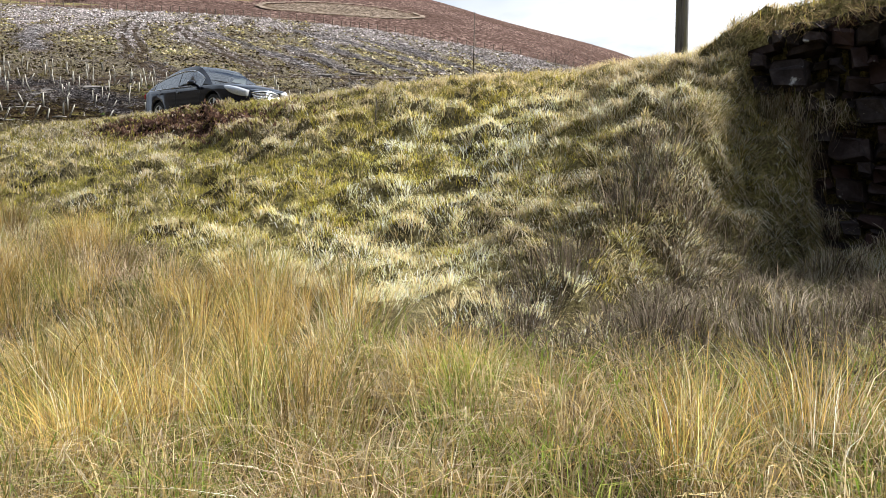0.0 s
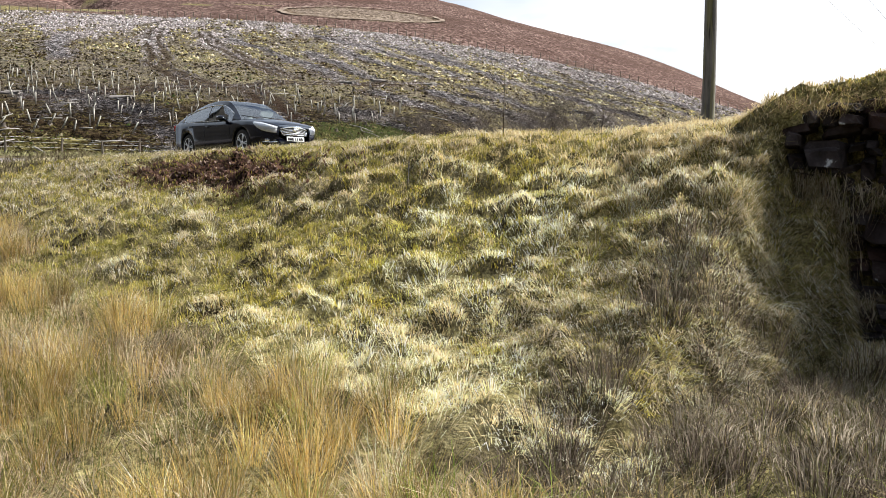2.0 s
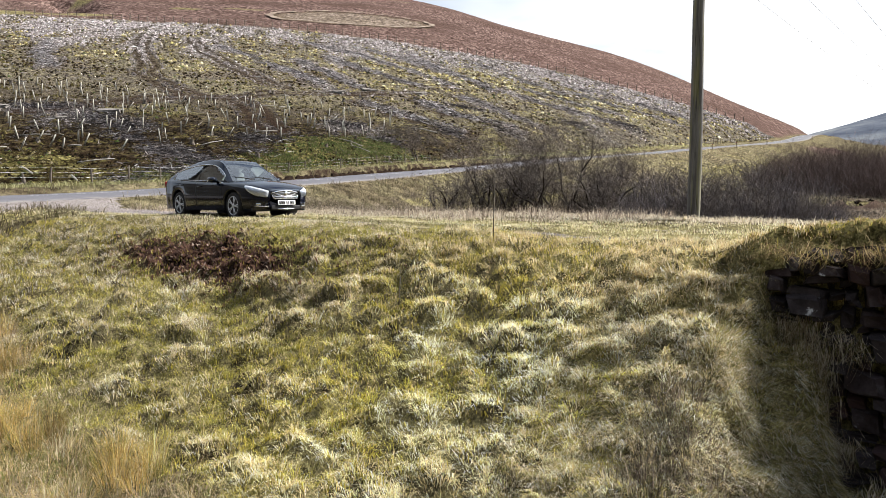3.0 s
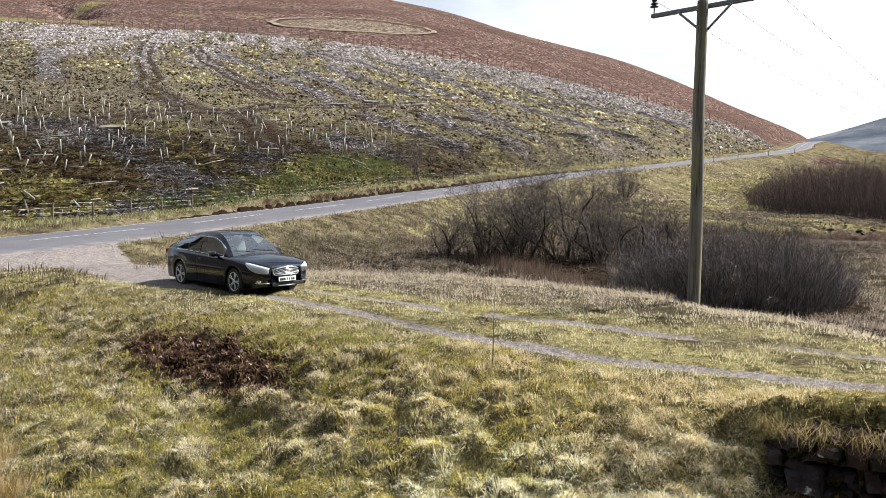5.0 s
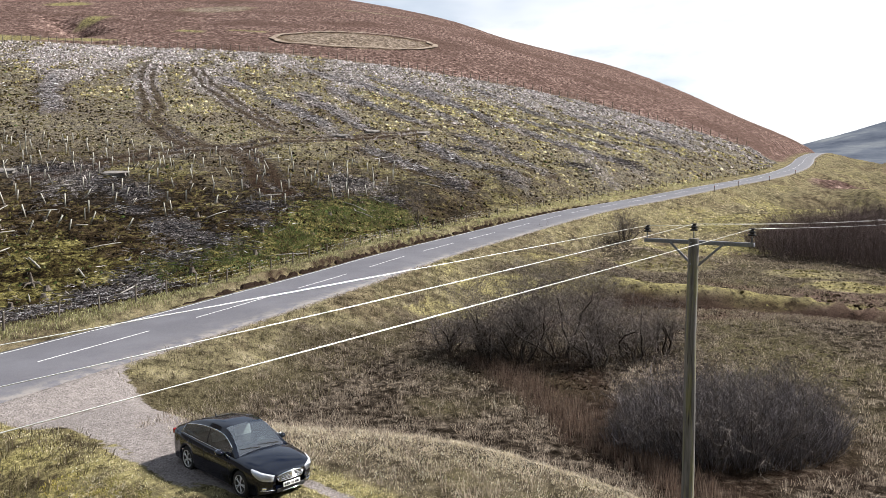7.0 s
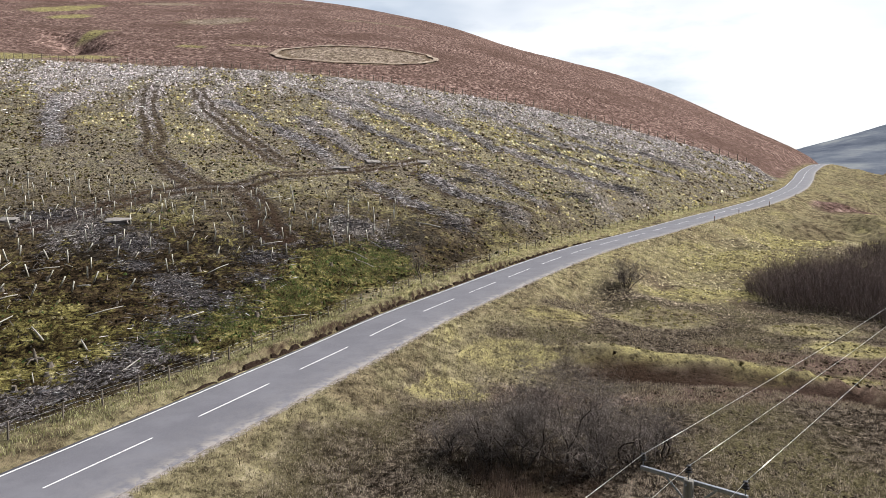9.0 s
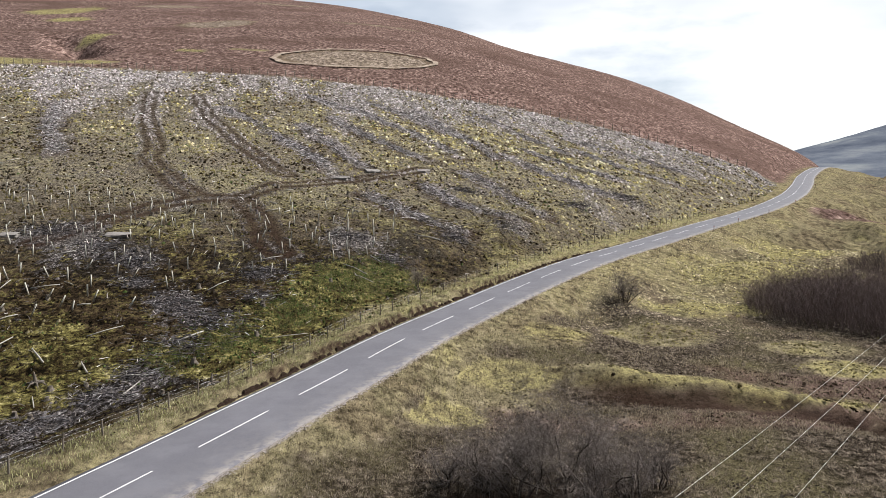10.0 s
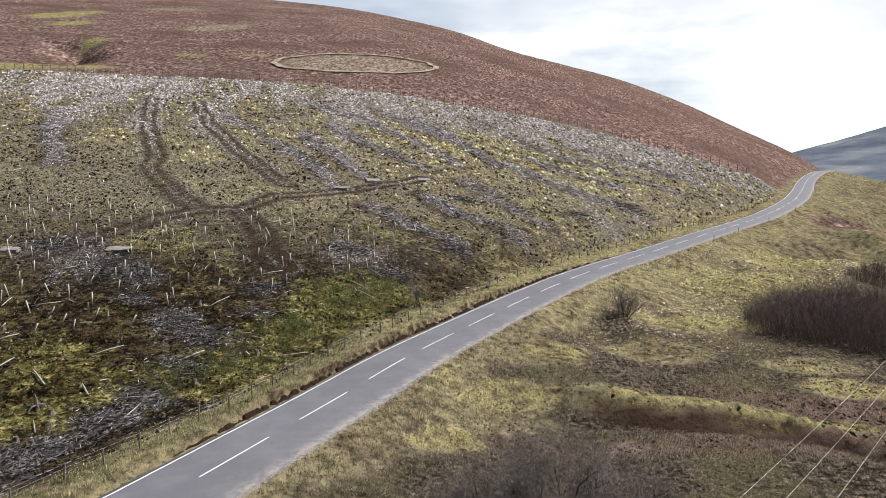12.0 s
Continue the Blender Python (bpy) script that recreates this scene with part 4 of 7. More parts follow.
def blade_mesh(name, root, height, width, lean, tint, mat, droop=0.5):
    """Many bent blades in one mesh. lean: how far the tip goes sideways, in metres (n, 2); droop: how much of the lean comes late."""
    n = len(root)
    rng = np.random.RandomState(n % 9973)
    ang = rng.rand(n) * 2 * np.pi
    wx, wy = np.cos(ang) * width * 0.5, np.sin(ang) * width * 0.5
    v = np.zeros((n, 5, 3), np.float32)
    mid_l = lean * (0.5 - 0.25 * droop)
    top_h = height * (1 - 0.25 * droop * np.clip(np.hypot(lean[:, 0], lean[:, 1]) / np.maximum(height, 0.01), 0, 2))
    v[:, 0] = root - np.stack([wx, wy, 0 * wx], 1)
    v[:, 1] = root + np.stack([wx, wy, 0 * wx], 1)
    mid = root + np.stack([mid_l[:, 0], mid_l[:, 1], height * 0.62], 1)
    v[:, 2] = mid + np.stack([wx, wy, 0 * wx], 1) * 0.8
    v[:, 3] = mid - np.stack([wx, wy, 0 * wx], 1) * 0.8
    v[:, 4] = root + np.stack([lean[:, 0], lean[:, 1], top_h], 1)
    b = (np.arange(n) * 5)[:, None]
    f = np.concatenate([b + np.array([[0, 1, 2]]), b + np.array([[0, 2, 3]]), b + np.array([[3, 2, 4]])], 1).reshape(-1, 3)
    me = sheet(name, v.reshape(-1, 3), f, mat, True)
    paint(me, "tint", np.repeat(tint.astype(np.float32), 5, 0))
    return me


def clod_mesh(name, x, y, size, height, tint, mat, rng, sink=0.05):
    """Many small ragged hummocks: a five-cornered foot and a crooked top."""
    n = len(x)
    v = np.zeros((n, 6, 3), np.float32)
    turn = rng.rand(n) * 2 * np.pi
    for k in range(5):
        a = turn + 2 * np.pi * k / 5
        r = size * (0.35 + 0.6 * rng.rand(n))
        v[:, k, 0], v[:, k, 1] = x + np.cos(a) * r, y + np.sin(a) * r
    v[:, 5, 0], v[:, 5, 1] = x + rng.normal(0, 0.22, n) * size, y + rng.normal(0, 0.22, n) * size
    flat = v.reshape(-1, 3)
    flat[:, 2] = land(flat[:, 0], flat[:, 1])
    v[:, :5, 2] -= sink
    v[:, 5, 2] += height
    b = (np.arange(n) * 6)[:, None]
    f = np.concatenate([b + np.array([[k, (k + 1) % 5, 5]]) for k in range(5)], 1).reshape(-1, 3)
    me = sheet(name, flat, f, mat, False)
    # contrast stretched, so dark tints deepen in place of small shadows
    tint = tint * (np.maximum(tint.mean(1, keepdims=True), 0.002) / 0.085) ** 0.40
    # shading put into the vertex tint: feet darker, tops lighter
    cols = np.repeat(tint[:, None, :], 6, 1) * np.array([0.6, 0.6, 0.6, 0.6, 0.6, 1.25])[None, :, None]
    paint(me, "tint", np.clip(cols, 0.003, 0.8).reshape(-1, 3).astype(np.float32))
    return me


def twig_mesh(name, p0, p1, r, tint, mat, seed=1):
    """Many thin tapering twigs with a bend, in one mesh."""
    n = len(p0)
    rng = np.random.RandomState(seed)
    w = rng.normal(0, 1, (n, 3))
    d = p1 - p0
    w = np.cross(d, w)
    w /= np.maximum(np.linalg.norm(w, axis=1, keepdims=True), 1e-6)
    bend = p0 + d * 0.55 + rng.normal(0, 0.09, (n, 3)) * np.linalg.norm(d, axis=1, keepdims=True)
    v = np.stack([p0 - w * r[:, None], p0 + w * r[:, None], bend + w * r[:, None] * 0.75, bend - w * r[:, None] * 0.75, p1], 1).astype(np.float32)
    b = (np.arange(n) * 5)[:, None]
    f = np.concatenate([b + np.array([[0, 1, 2]]), b + np.array([[0, 2, 3]]), b + np.array([[3, 2, 4]])], 1).reshape(-1, 3)
    me = sheet(name, v.reshape(-1, 3), f, mat, False)
    paint(me, "tint", np.repeat(tint.astype(np.float32), 5, 0))
    return me


def stick_mesh(name, p0, p1, r, tint, mat):
    """Many straight three-sided sticks in one mesh."""
    n = len(p0)
    d = p1 - p0
    d = d / np.linalg.norm(d, axis=1, keepdims=True)
    up = np.where(np.abs(d[:, 2:3]) > 0.8, np.array([[1.0, 0, 0]]), np.array([[0, 0, 1.0]]))
    a = np.cross(d, up)
    a /= np.linalg.norm(a, axis=1, keepdims=True)
    c = np.cross(d, a)
    v = np.zeros((n, 6, 3), np.float32)
    for j in range(3):
        t = 2 * np.pi * j / 3
        o = (a * math.cos(t) + c * math.sin(t)) * r[:, None]
        v[:, j], v[:, 3 + j] = p0 + o, p1 + o * 0.6
    b = (np.arange(n) * 6)[:, None]
    f = np.concatenate([b + np.array([[i, (i + 1) % 3, 3 + (i + 1) % 3, 3 + i]]) for i in range(3)], 1).reshape(-1, 4)
    me = sheet(name, v.reshape(-1, 3), f, mat, False)
    paint(me, "tint", np.repeat(tint.astype(np.float32), 6, 0))
    return me

# the parked car ---------------------------------------------------------------
def mat_carpaint():
    m = mat_new("dark_blue_black_car_paint", 0.22, 0.0, (0.006, 0.0075, 0.012), 0.5)
    n = Nodes(m)
    p = n.object_co()
    dust = n.step(n.noise(p, 3.0, 5, 0.7), 0.45, 0.8)
    n.base(n.mix(n.math("MULTIPLY", dust, 0.10), (0.0024, 0.0036, 0.0090), (0.014, 0.015, 0.019)))
    n.rough(n.math("ADD", n.math("MULTIPLY", dust, 0.12), 0.09))
    n.bsdf.inputs["Specular IOR Level"].default_value = 0.25
    n.bsdf.inputs["Coat Weight"].default_value = 0.4
    n.bsdf.inputs["Coat Roughness"].default_value = 0.06
    return m


def mat_glass(name, tint, gloss=0.10):
    m = bpy.data.materials.new(name)
    m.use_nodes = True
    t = m.node_tree
    t.nodes.clear()
    out = t.nodes.new("ShaderNodeOutputMaterial")
    tr = t.nodes.new("ShaderNodeBsdfTransparent")
    tr.inputs["Color"].default_value = (*tint, 1)
    gl = t.nodes.new("ShaderNodeBsdfGlossy")
    gl.inputs["Roughness"].default_value = 0.03
    fr = t.nodes.new("ShaderNodeFresnel")
    fr.inputs["IOR"].default_value = 1.52
    add = t.nodes.new("ShaderNodeMath")
    add.inputs[1].default_value = gloss
    mx = t.nodes.new("ShaderNodeMixShader")
    t.links.new(fr.outputs[0], add.inputs[0])
    t.links.new(add.outputs[0], mx.inputs[0])
    t.links.new(tr.outputs[0], mx.inputs[1])
    t.links.new(gl.outputs[0], mx.inputs[2])
    t.links.new(mx.outputs[0], out.inputs["Surface"])
    return m


M_CAR = mat_carpaint()
M_GLASS = mat_glass("tinted_car_glass", (0.84, 0.92, 0.90), 0.26)
M_LENS = mat_glass("clear_headlight_lens", (0.85, 0.87, 0.9), 0.03)
M_LAMP = mat_new("headlight_reflector", 0.45, 0.0, (0.88, 0.89, 0.92))
M_CHROME = mat_new("chrome_trim", 0.12, 1.0, (0.82, 0.83, 0.85))
M_RIM = mat_plain("silver_alloy", (0.60, 0.61, 0.63), (0.74, 0.75, 0.77), 8, 0.35, 0.55, 0.0)
M_TYRE = mat_plain("tyre_rubber", (0.016, 0.016, 0.017), (0.04, 0.038, 0.036), 30, 0.85, 0.0, 0.2)
M_DARK = mat_plain("black_plastic", (0.010, 0.010, 0.011), (0.022, 0.022, 0.023), 20, 0.6, 0.0, 0.1)
M_SEAT = mat_plain("grey_seat_cloth", (0.16, 0.17, 0.17), (0.26, 0.27, 0.27), 20, 0.9, 0.0, 0.2)
M_PLATE = mat_new("white_plate", 0.45, 0.0, (0.78, 0.78, 0.75))
M_REDLAMP = mat_new("red_lamp", 0.2, 0.0, (0.30, 0.012, 0.014))

AX_F, AX_R, WHEEL_R, WHEEL_Y = 1.37, -1.37, 0.338, 0.79


def car_w(x):
    """Half width of the body at its widest."""
    return curve(x, [-2.45, -2.30, -1.9, -1.2, 0, 1.2, 1.7, 2.0, 2.2, 2.36], [0.62, 0.79, 0.885, 0.925, 0.928, 0.925, 0.905, 0.855, 0.75, 0.46])


def car_belt(x):
    """Height of the shoulder line: bonnet edge, door waist, boot edge."""
    return curve(x, [-2.45, -2.2, -1.5, -0.5, 0.6, 1.1, 1.6, 2.0, 2.2, 2.36], [0.98, 1.02, 1.01, 0.965, 0.935, 0.925, 0.89, 0.835, 0.785, 0.715])


def car_body(x, lo):
    """One half section from the lower edge up to the middle of the top."""
    w, zb = float(car_w(x)), float(car_belt(x))
    end = float(smooth(1.9, 2.36, x) + smooth(-2.2, -2.45, x))
    crown = float(curve(x, [-2.45, -2.0, -1.0, 0.8, 1.2, 2.0, 2.36], [0.05, 0.06, 0.02, 0.05, 0.085, 0.06, 0.02]))
    low = max(lo, 0.20 + 0.06 * end)
    zs = [low, max(low + 0.01, 0.30), max(low + 0.02, 0.46), max(low + 0.03, 0.60), zb - 0.13, zb - 0.045, zb, zb + crown * 0.45, zb + crown * 0.8, zb + crown]
    ys = [w * 0.955, w * 0.975, w * 0.99, w * 1.0, w * 0.985, w * 0.955, w * 0.90, w * 0.68, w * 0.40, 0.0]
    return list(zip(ys, zs))


def mirror_grid(rows):
    """Closes half sections (y, z) at each x into a full skin."""
    geo = Geo()
    k = len(rows[0][1])
    ring = []
    for x, sec in rows:
        line = [(x, y, z) for y, z in sec] + [(x, -y, z) for y, z in sec[-2::-1]]
        ring.append(line)
    m = len(ring[0])
    for line in ring:
        geo.v.extend(line)
    for i in range(len(ring) - 1):
        for j in range(m - 1):
            a = i * m + j
            geo.f.append((a, a + 1, a + m + 1, a + m))
    return geo, m


def arch(x):
    z = 0.20
    for ax in (AX_F, AX_R):
        r = 0.385 ** 2 - (x - ax) ** 2
        if r > 0:
            z = max(z, WHEEL_R + 0.005 + math.sqrt(r))
    return z


ROOF_X = [-2.28, -2.0, -1.6, -1.1, -0.5, 0.0, 0.25, 0.6, 0.95, 1.08]
ROOF_Z = [1.06, 1.17, 1.335, 1.470, 1.545, 1.545, 1.51, 1.33, 1.07, 0.955]


def cabin_section(x):
    zr, zb = float(curve(x, ROOF_X, ROOF_Z)), float(car_belt(x)) - 0.01
    wb = float(car_w(x)) * 0.895
    zr = max(zr, zb + 0.012)
    t = min(1.0, (zr - zb) / 0.5)
    wt = wb - 0.185 * t - 0.03
    pts = [(wb, zb)]
    for f in (0.10, 0.5, 0.82):
        pts.append((wb + (wt - wb) * f + 0.018 * math.sin(math.pi * f), zb + (zr - 0.055 * t - zb) * f))
    pts.append((wt - 0.035 * t, zr - 0.05 * t))
    for f, dz in ((0.90, 0.018), (0.45, 0.005), (0.0, 0.0)):
        pts.append((wt * f, zr - dz * t))
    return pts


def build_wheel(parent, x, side):
    """side +1: the wheel on the car's left, -1: on its right."""
    m = pose(x, side * WHEEL_Y, WHEEL_R)
    turn = pose(0, 0, 0, -90 * side, 0, 0)
    w = new("wheel")
    w.parent = parent
    w.matrix_local = m @ turn
    g = Geo()
    g.lathe([(0.235, -0.10), (0.30, -0.112), (0.328, -0.10), (0.338, -0.07), (0.338, 0.07), (0.328, 0.10), (0.30, 0.112), (0.245, 0.108), (0.235, 0.095)], seg=40)
    part("tyre", g, M_TYRE, w)
    g = Geo()
    g.lathe([(0.245, -0.09), (0.246, 0.105), (0.232, 0.109), (0.222, 0.09), (0.215, -0.06), (0.01, -0.07)], seg=40)
    part("rim_barrel", g, M_RIM, w)
    g = Geo()
    for k in range(5):
        for off in (-0.16, 0.16):
            a = 2 * math.pi * k / 5
            b = a + off
            g.tube([(0.045 * math.cos(a), 0.045 * math.sin(a), 0.085), (0.13 * math.cos(a + off * 0.7), 0.13 * math.sin(a + off * 0.7), 0.092), (0.232 * math.cos(b), 0.232 * math.sin(b), 0.095)], [0.022, 0.017, 0.014], 6)
    part("spokes", g, M_RIM, w)
    g = Geo()
    g.lathe([(0.16, -0.02), (0.165, 0.0), (0.16, 0.012), (0.02, 0.012)], seg=28)
    part("brake_disc", g, M_STEEL, w)
    g = Geo()
    g.lathe([(0.062, 0.06), (0.06, 0.098), (0.05, 0.108), (0.01, 0.11)], seg=20)
    part("hub_cap", g, M_RIM, w)
    return w


def build_car(m, label):
    car = thing("car", m, label, "car")
    xs = sorted(set([round(v, 3) for v in np.linspace(-2.45, 2.36, 66)] + [AX_F - 0.385, AX_F + 0.385, AX_R - 0.385, AX_R + 0.385]))
    rows = [(x, car_body(x, arch(x))) for x in xs]
    g, mm = mirror_grid(rows)
    g.f.append(tuple(range(mm)))
    o = (len(rows) - 1) * mm
    g.f.append(tuple(o + j for j in range(mm))[::-1])
    body = part("body", g, M_CAR, car)
    # front bumper lip and lower grille
    g = Geo()
    g.box((4.3, 1.62, 0.14), pose(-0.05, 0, 0.27), 0.03)
    g.box((2.2, 1.3, 0.30), pose(0.0, 0, 0.45), 0.03)
    part("underbody", g, M_DARK, car)
    for ax in (AX_F, AX_R):
        for sd in (1, -1):
            g = Geo()
            g.lathe([(0.39, -0.30), (0.39, 0.06), (0.37, 0.06), (0.37, -0.28)], pose(ax, sd * 0.74, WHEEL_R, -90 * sd), 28)
            part("wheel_arch", g, M_DARK, car)
            build_wheel(car, ax, sd)
    # cabin skin: glass faces go to panes, the rest to the roof shell
    cx = [-2.28, -2.16, -2.0, -1.86, -1.7, -1.5, -1.36, -1.1, -0.8, -0.5, -0.42, -0.38, -0.2, 0.02, 0.2, 0.34, 0.5, 0.66, 0.82, 0.95, 1.03, 1.08]
    secs = [(x, cabin_section(x)) for x in cx]
    full, mm = mirror_grid(secs)
    shell, screen, rear = Geo(), Geo(), Geo()
    front_win = {1: Geo(), -1: Geo()}
    rear_win = {1: Geo(), -1: Geo()}
    quarter = {1: Geo(), -1: Geo()}
    top = len(secs[0][1]) - 1
    for i in range(len(secs) - 1):
        x0, x1 = cx[i], cx[i + 1]
        for j in range(mm - 1):
            q = [full.v[i * mm + j], full.v[i * mm + j + 1], full.v[(i + 1) * mm + j + 1], full.v[(i + 1) * mm + j]]
            jj = j if j < top else 2 * top - 1 - j
            sd = 1 if j < top else -1
            tgt = shell
            if jj >= 5 and x0 >= 0.19:
                tgt = screen
            elif jj >= 5 and x1 <= -1.49:
                tgt = rear
            elif 1 <= jj <= 2:
                if -0.39 <= x0 and x1 <= 0.83:
                    tgt = front_win[sd]
                elif -1.37 <= x0 and x1 <= -0.41:
                    tgt = rear_win[sd]
                elif -1.71 <= x0 and x1 <= -1.35:
                    tgt = quarter[sd]
            tgt.add(q, [(0, 1, 2, 3)])
    bpyparts = [("roof", shell, M_CAR), ("windscreen", screen, M_GLASS), ("rear_window", rear, M_GLASS)]
    for sd in (1, -1):
        bpyparts += [("front_door_window", front_win[sd], M_GLASS), ("rear_door_window", rear_win[sd], M_GLASS), ("quarter_window", quarter[sd], M_GLASS)]
    for name, gg, mt in bpyparts:
        me = gg.mesh(name, mt)
        bm = bmesh.new()
        bm.from_mesh(me)
        bmesh.ops.remove_doubles(bm, verts=bm.verts, dist=0.0005)
        bm.to_mesh(me)
        bm.free()
        me.polygons.foreach_set("use_smooth", [True] * len(me.polygons))
        part(name, me, mt, car)
    # chrome window surround, door seams, handles, mirrors
    for sd in (1, -1):
        low = [(x, sd * (cabin_section(x)[0][0] + 0.004), cabin_section(x)[1][1] - 0.02) for x in np.linspace(-1.80, 0.84, 18)]
        hi = [(x, sd * (cabin_section(x)[3][0] + 0.006), cabin_section(x)[3][1] + 0.012) for x in np.linspace(-1.72, 0.80, 18)]
        g = Geo()
        g.tube(low, 0.009, 6)
        g.tube(hi, 0.011, 6)
        g.tube([low[0], hi[0]], 0.009, 6)
        part("window_trim", g, M_CHROME, car, "chrome strip round the side windows")
        for xx in (0.86, -0.40, -1.26):
            g, line = Geo(), []
            for k in range(1, 7):
                y, z = car_body(xx, arch(xx) if xx > -1 else 0.2)[k]
                line.append((xx - (0.10 * (z - 0.6) if xx == 0.86 else 0.0), sd * (y + 0.001), z))
            g.tube(line, 0.004, 4)
            part("door_seam", g, M_DARK, car)
        for xx in (-0.22, -1.18):
            g = Geo()
            zz = float(car_belt(xx)) - 0.125
            g.box((0.20, 0.03, 0.032), pose(xx, sd * (float(car_w(xx)) * 0.985 + 0.008), zz), 0.010)
            part("door_handle", g, M_CAR, car)
        mir = Geo()
        bm = bmesh.new()
        bmesh.ops.create_uvsphere(bm, u_segments=14, v_segments=9, radius=1.0)
        mir.bm(bm, pose(0.58, sd * 0.99, 1.00) @ Matrix.Diagonal((0.10, 0.115, 0.075, 1)))
        mir.tube([(0.56, sd * 0.83, 0.95), (0.57, sd * 0.94, 0.97)], [0.035, 0.03], 8)
        wing = part("wing_mirror", mir, M_CAR, car)
        g = Geo()
        g.box((0.012, 0.17, 0.11), pose(0.478, sd * 0.99, 1.0), 0.004)
        part("mirror_glass", g, M_CHROME, wing)
        # headlight: clear lens over a bright reflector, wrapped round the corner
        for off, mt, nm in ((0.022, M_LENS, "headlight"), (0.008, M_LAMP, "reflector")):
            g = Geo()
            nu, nv = 12, 6
            for i in range(nu):
                u = i / (nu - 1)
                xx = 2.335 - 0.50 * u ** 1.25
                ztop = float(car_belt(xx)) - 0.012 + 0.012 * math.sin(math.pi * u)
                hgt = 0.03 + 0.155 * math.sin(math.pi * min(1.0, 0.22 + u * 0.80)) ** 0.7
                slope = float(car_w(xx + 0.01) - car_w(xx - 0.01)) / 0.02
                nl = math.hypot(slope, 1)
                sec = car_body(xx, 0.2)
                for j in range(nv):
                    v = j / (nv - 1)
                    zz = ztop - hgt * (1 - v)
                    yy = float(np.interp(zz, [q[1] for q in sec], [q[0] for q in sec]))
                    bul = off + 0.016 * math.sin(math.pi * v) * math.sin(math.pi * u)
                    g.v.append((xx - slope / nl * bul, sd * (yy + bul / nl), zz))
            for i in range(nu - 1):
                for j in range(nv - 1):
                    a = i * nv + j
                    g.f.append((a, a + nv, a + nv + 1, a + 1) if sd > 0 else (a, a + 1, a + nv + 1, a + nv))
            if nm == "headlight":
                lens = part(nm, g, mt, car, "large swept-back clear headlight")
            else:
                part(nm, g, mt, lens)
        g = Geo()
        g.box((0.05, 0.26, 0.07), pose(2.235, sd * 0.62, 0.375, 0, 0, sd * 34), 0.015)
        part("fog_lamp_recess", g, M_DARK, car)
        g = Geo()
        g.tube([(2.36, sd * 0.50, 0.335), (2.27, sd * 0.66, 0.335), (2.15, sd * 0.79, 0.34)], 0.012, 6)
        g.box((0.05, 0.11, 0.055), pose(2.21, sd * 0.70, 0.385, 0, 0, sd * 40), 0.012)
        part("fog_lamp", g, M_CHROME, car)
        g = Geo()
        g.box((0.10, 0.34, 0.15), pose(-2.335, sd * 0.62, 0.90, 0, 0, sd * 24), 0.03)
        part("tail_lamp", g, M_REDLAMP, car)
    # grille: chrome frame, bars and badge; lower intake; plate
    g = Geo()
    def gpoint(y, z):
        return (2.392 - 0.045 * (y / 0.42) ** 2 + 0.06 * (0.6 - z), y, z)
    g2 = Geo()
    ys = np.linspace(-0.40, 0.40, 11)
    g2.v.extend([gpoint(y * 0.98, 0.50 + 0.02 * abs(y)) for y in ys] + [gpoint(y, 0.715 - 0.06 * (y / 0.4) ** 2) for y in ys])
    g2.f.extend([(i, i + 1, i + 12, i + 11) for i in range(10)])
    grille = part("grille", g2, M_DARK, car, "black grille with chrome bars")
    for z, hw, r in ((0.724, 0.42, 0.018), (0.676, 0.405, 0.008), (0.640, 0.39, 0.008), (0.604, 0.37, 0.008), (0.568, 0.345, 0.008), (0.530, 0.31, 0.012)):
        g = Geo()
        g.tube([gpoint(y, z - (0.06 * (y / 0.4) ** 2 if z > 0.6 else 0)) for y in np.linspace(-hw, hw, 11)], r, 6)
        part("grille_bar", g, M_CHROME, grille)
    for sd in (1, -1):
        g = Geo()
        g.tube([gpoint(sd * 0.40, 0.63), gpoint(sd * 0.36, 0.55), gpoint(sd * 0.30, 0.505)], 0.013, 6)
        part("grille_edge", g, M_CHROME, grille)
    g = Geo()
    g.lathe([(0.052, 0), (0.055, 0.012), (0.04, 0.018), (0.01, 0.02)], pose(2.39, 0, 0.655, 0, 90, 0), 20)
    part("badge", g, M_CHROME, car, "round chrome badge")
    g = Geo()
    g.box((0.03, 0.86, 0.10), pose(2.375, 0, 0.30), 0.012)
    part("lower_intake", g, M_DARK, car)
    g = Geo()
    g.tube([(2.30, -0.46, 0.265), (2.40, -0.2, 0.262), (2.40, 0.2, 0.262), (2.30, 0.46, 0.265)], 0.012, 6)
    part("bumper_trim", g, M_CHROME, car)
    g = Geo()
    g.box((0.012, 0.52, 0.112), pose(2.418, 0, 0.425, 0, -6, 0), 0.004)
    plate = part("number_plate", g, M_PLATE, car, "white front plate with dark bars")
    for yb, wb in ((0.19, 0.05), (0.125, 0.05), (0.055, 0.03), (0.0, 0.03), (-0.085, 0.05), (-0.145, 0.05), (-0.205, 0.05)):
        g = Geo()
        g.box((0.004, wb, 0.072), pose(2.4255, yb, 0.425, 0, -6, 0))
        part("plate_bar", g, M_DARK, plate)
    # wipers, aerial, inside
    for y0, y1 in ((0.55, -0.05), (-0.02, -0.62)):
        g = Geo()
        g.tube([(1.02, y0, 1.035), (0.97, (y0 + y1) / 2, 1.06), (0.93, y1, 1.075)], 0.011, 5)
        part("wiper", g, M_DARK, car)
    g = Geo()
    g.tube([(-1.25, 0, 1.40), (-1.34, 0, 1.47), (-1.37, 0, 1.475)], [0.03, 0.016, 0.006], 6)
    part("roof_aerial", g, M_DARK, car)
    g = Geo()
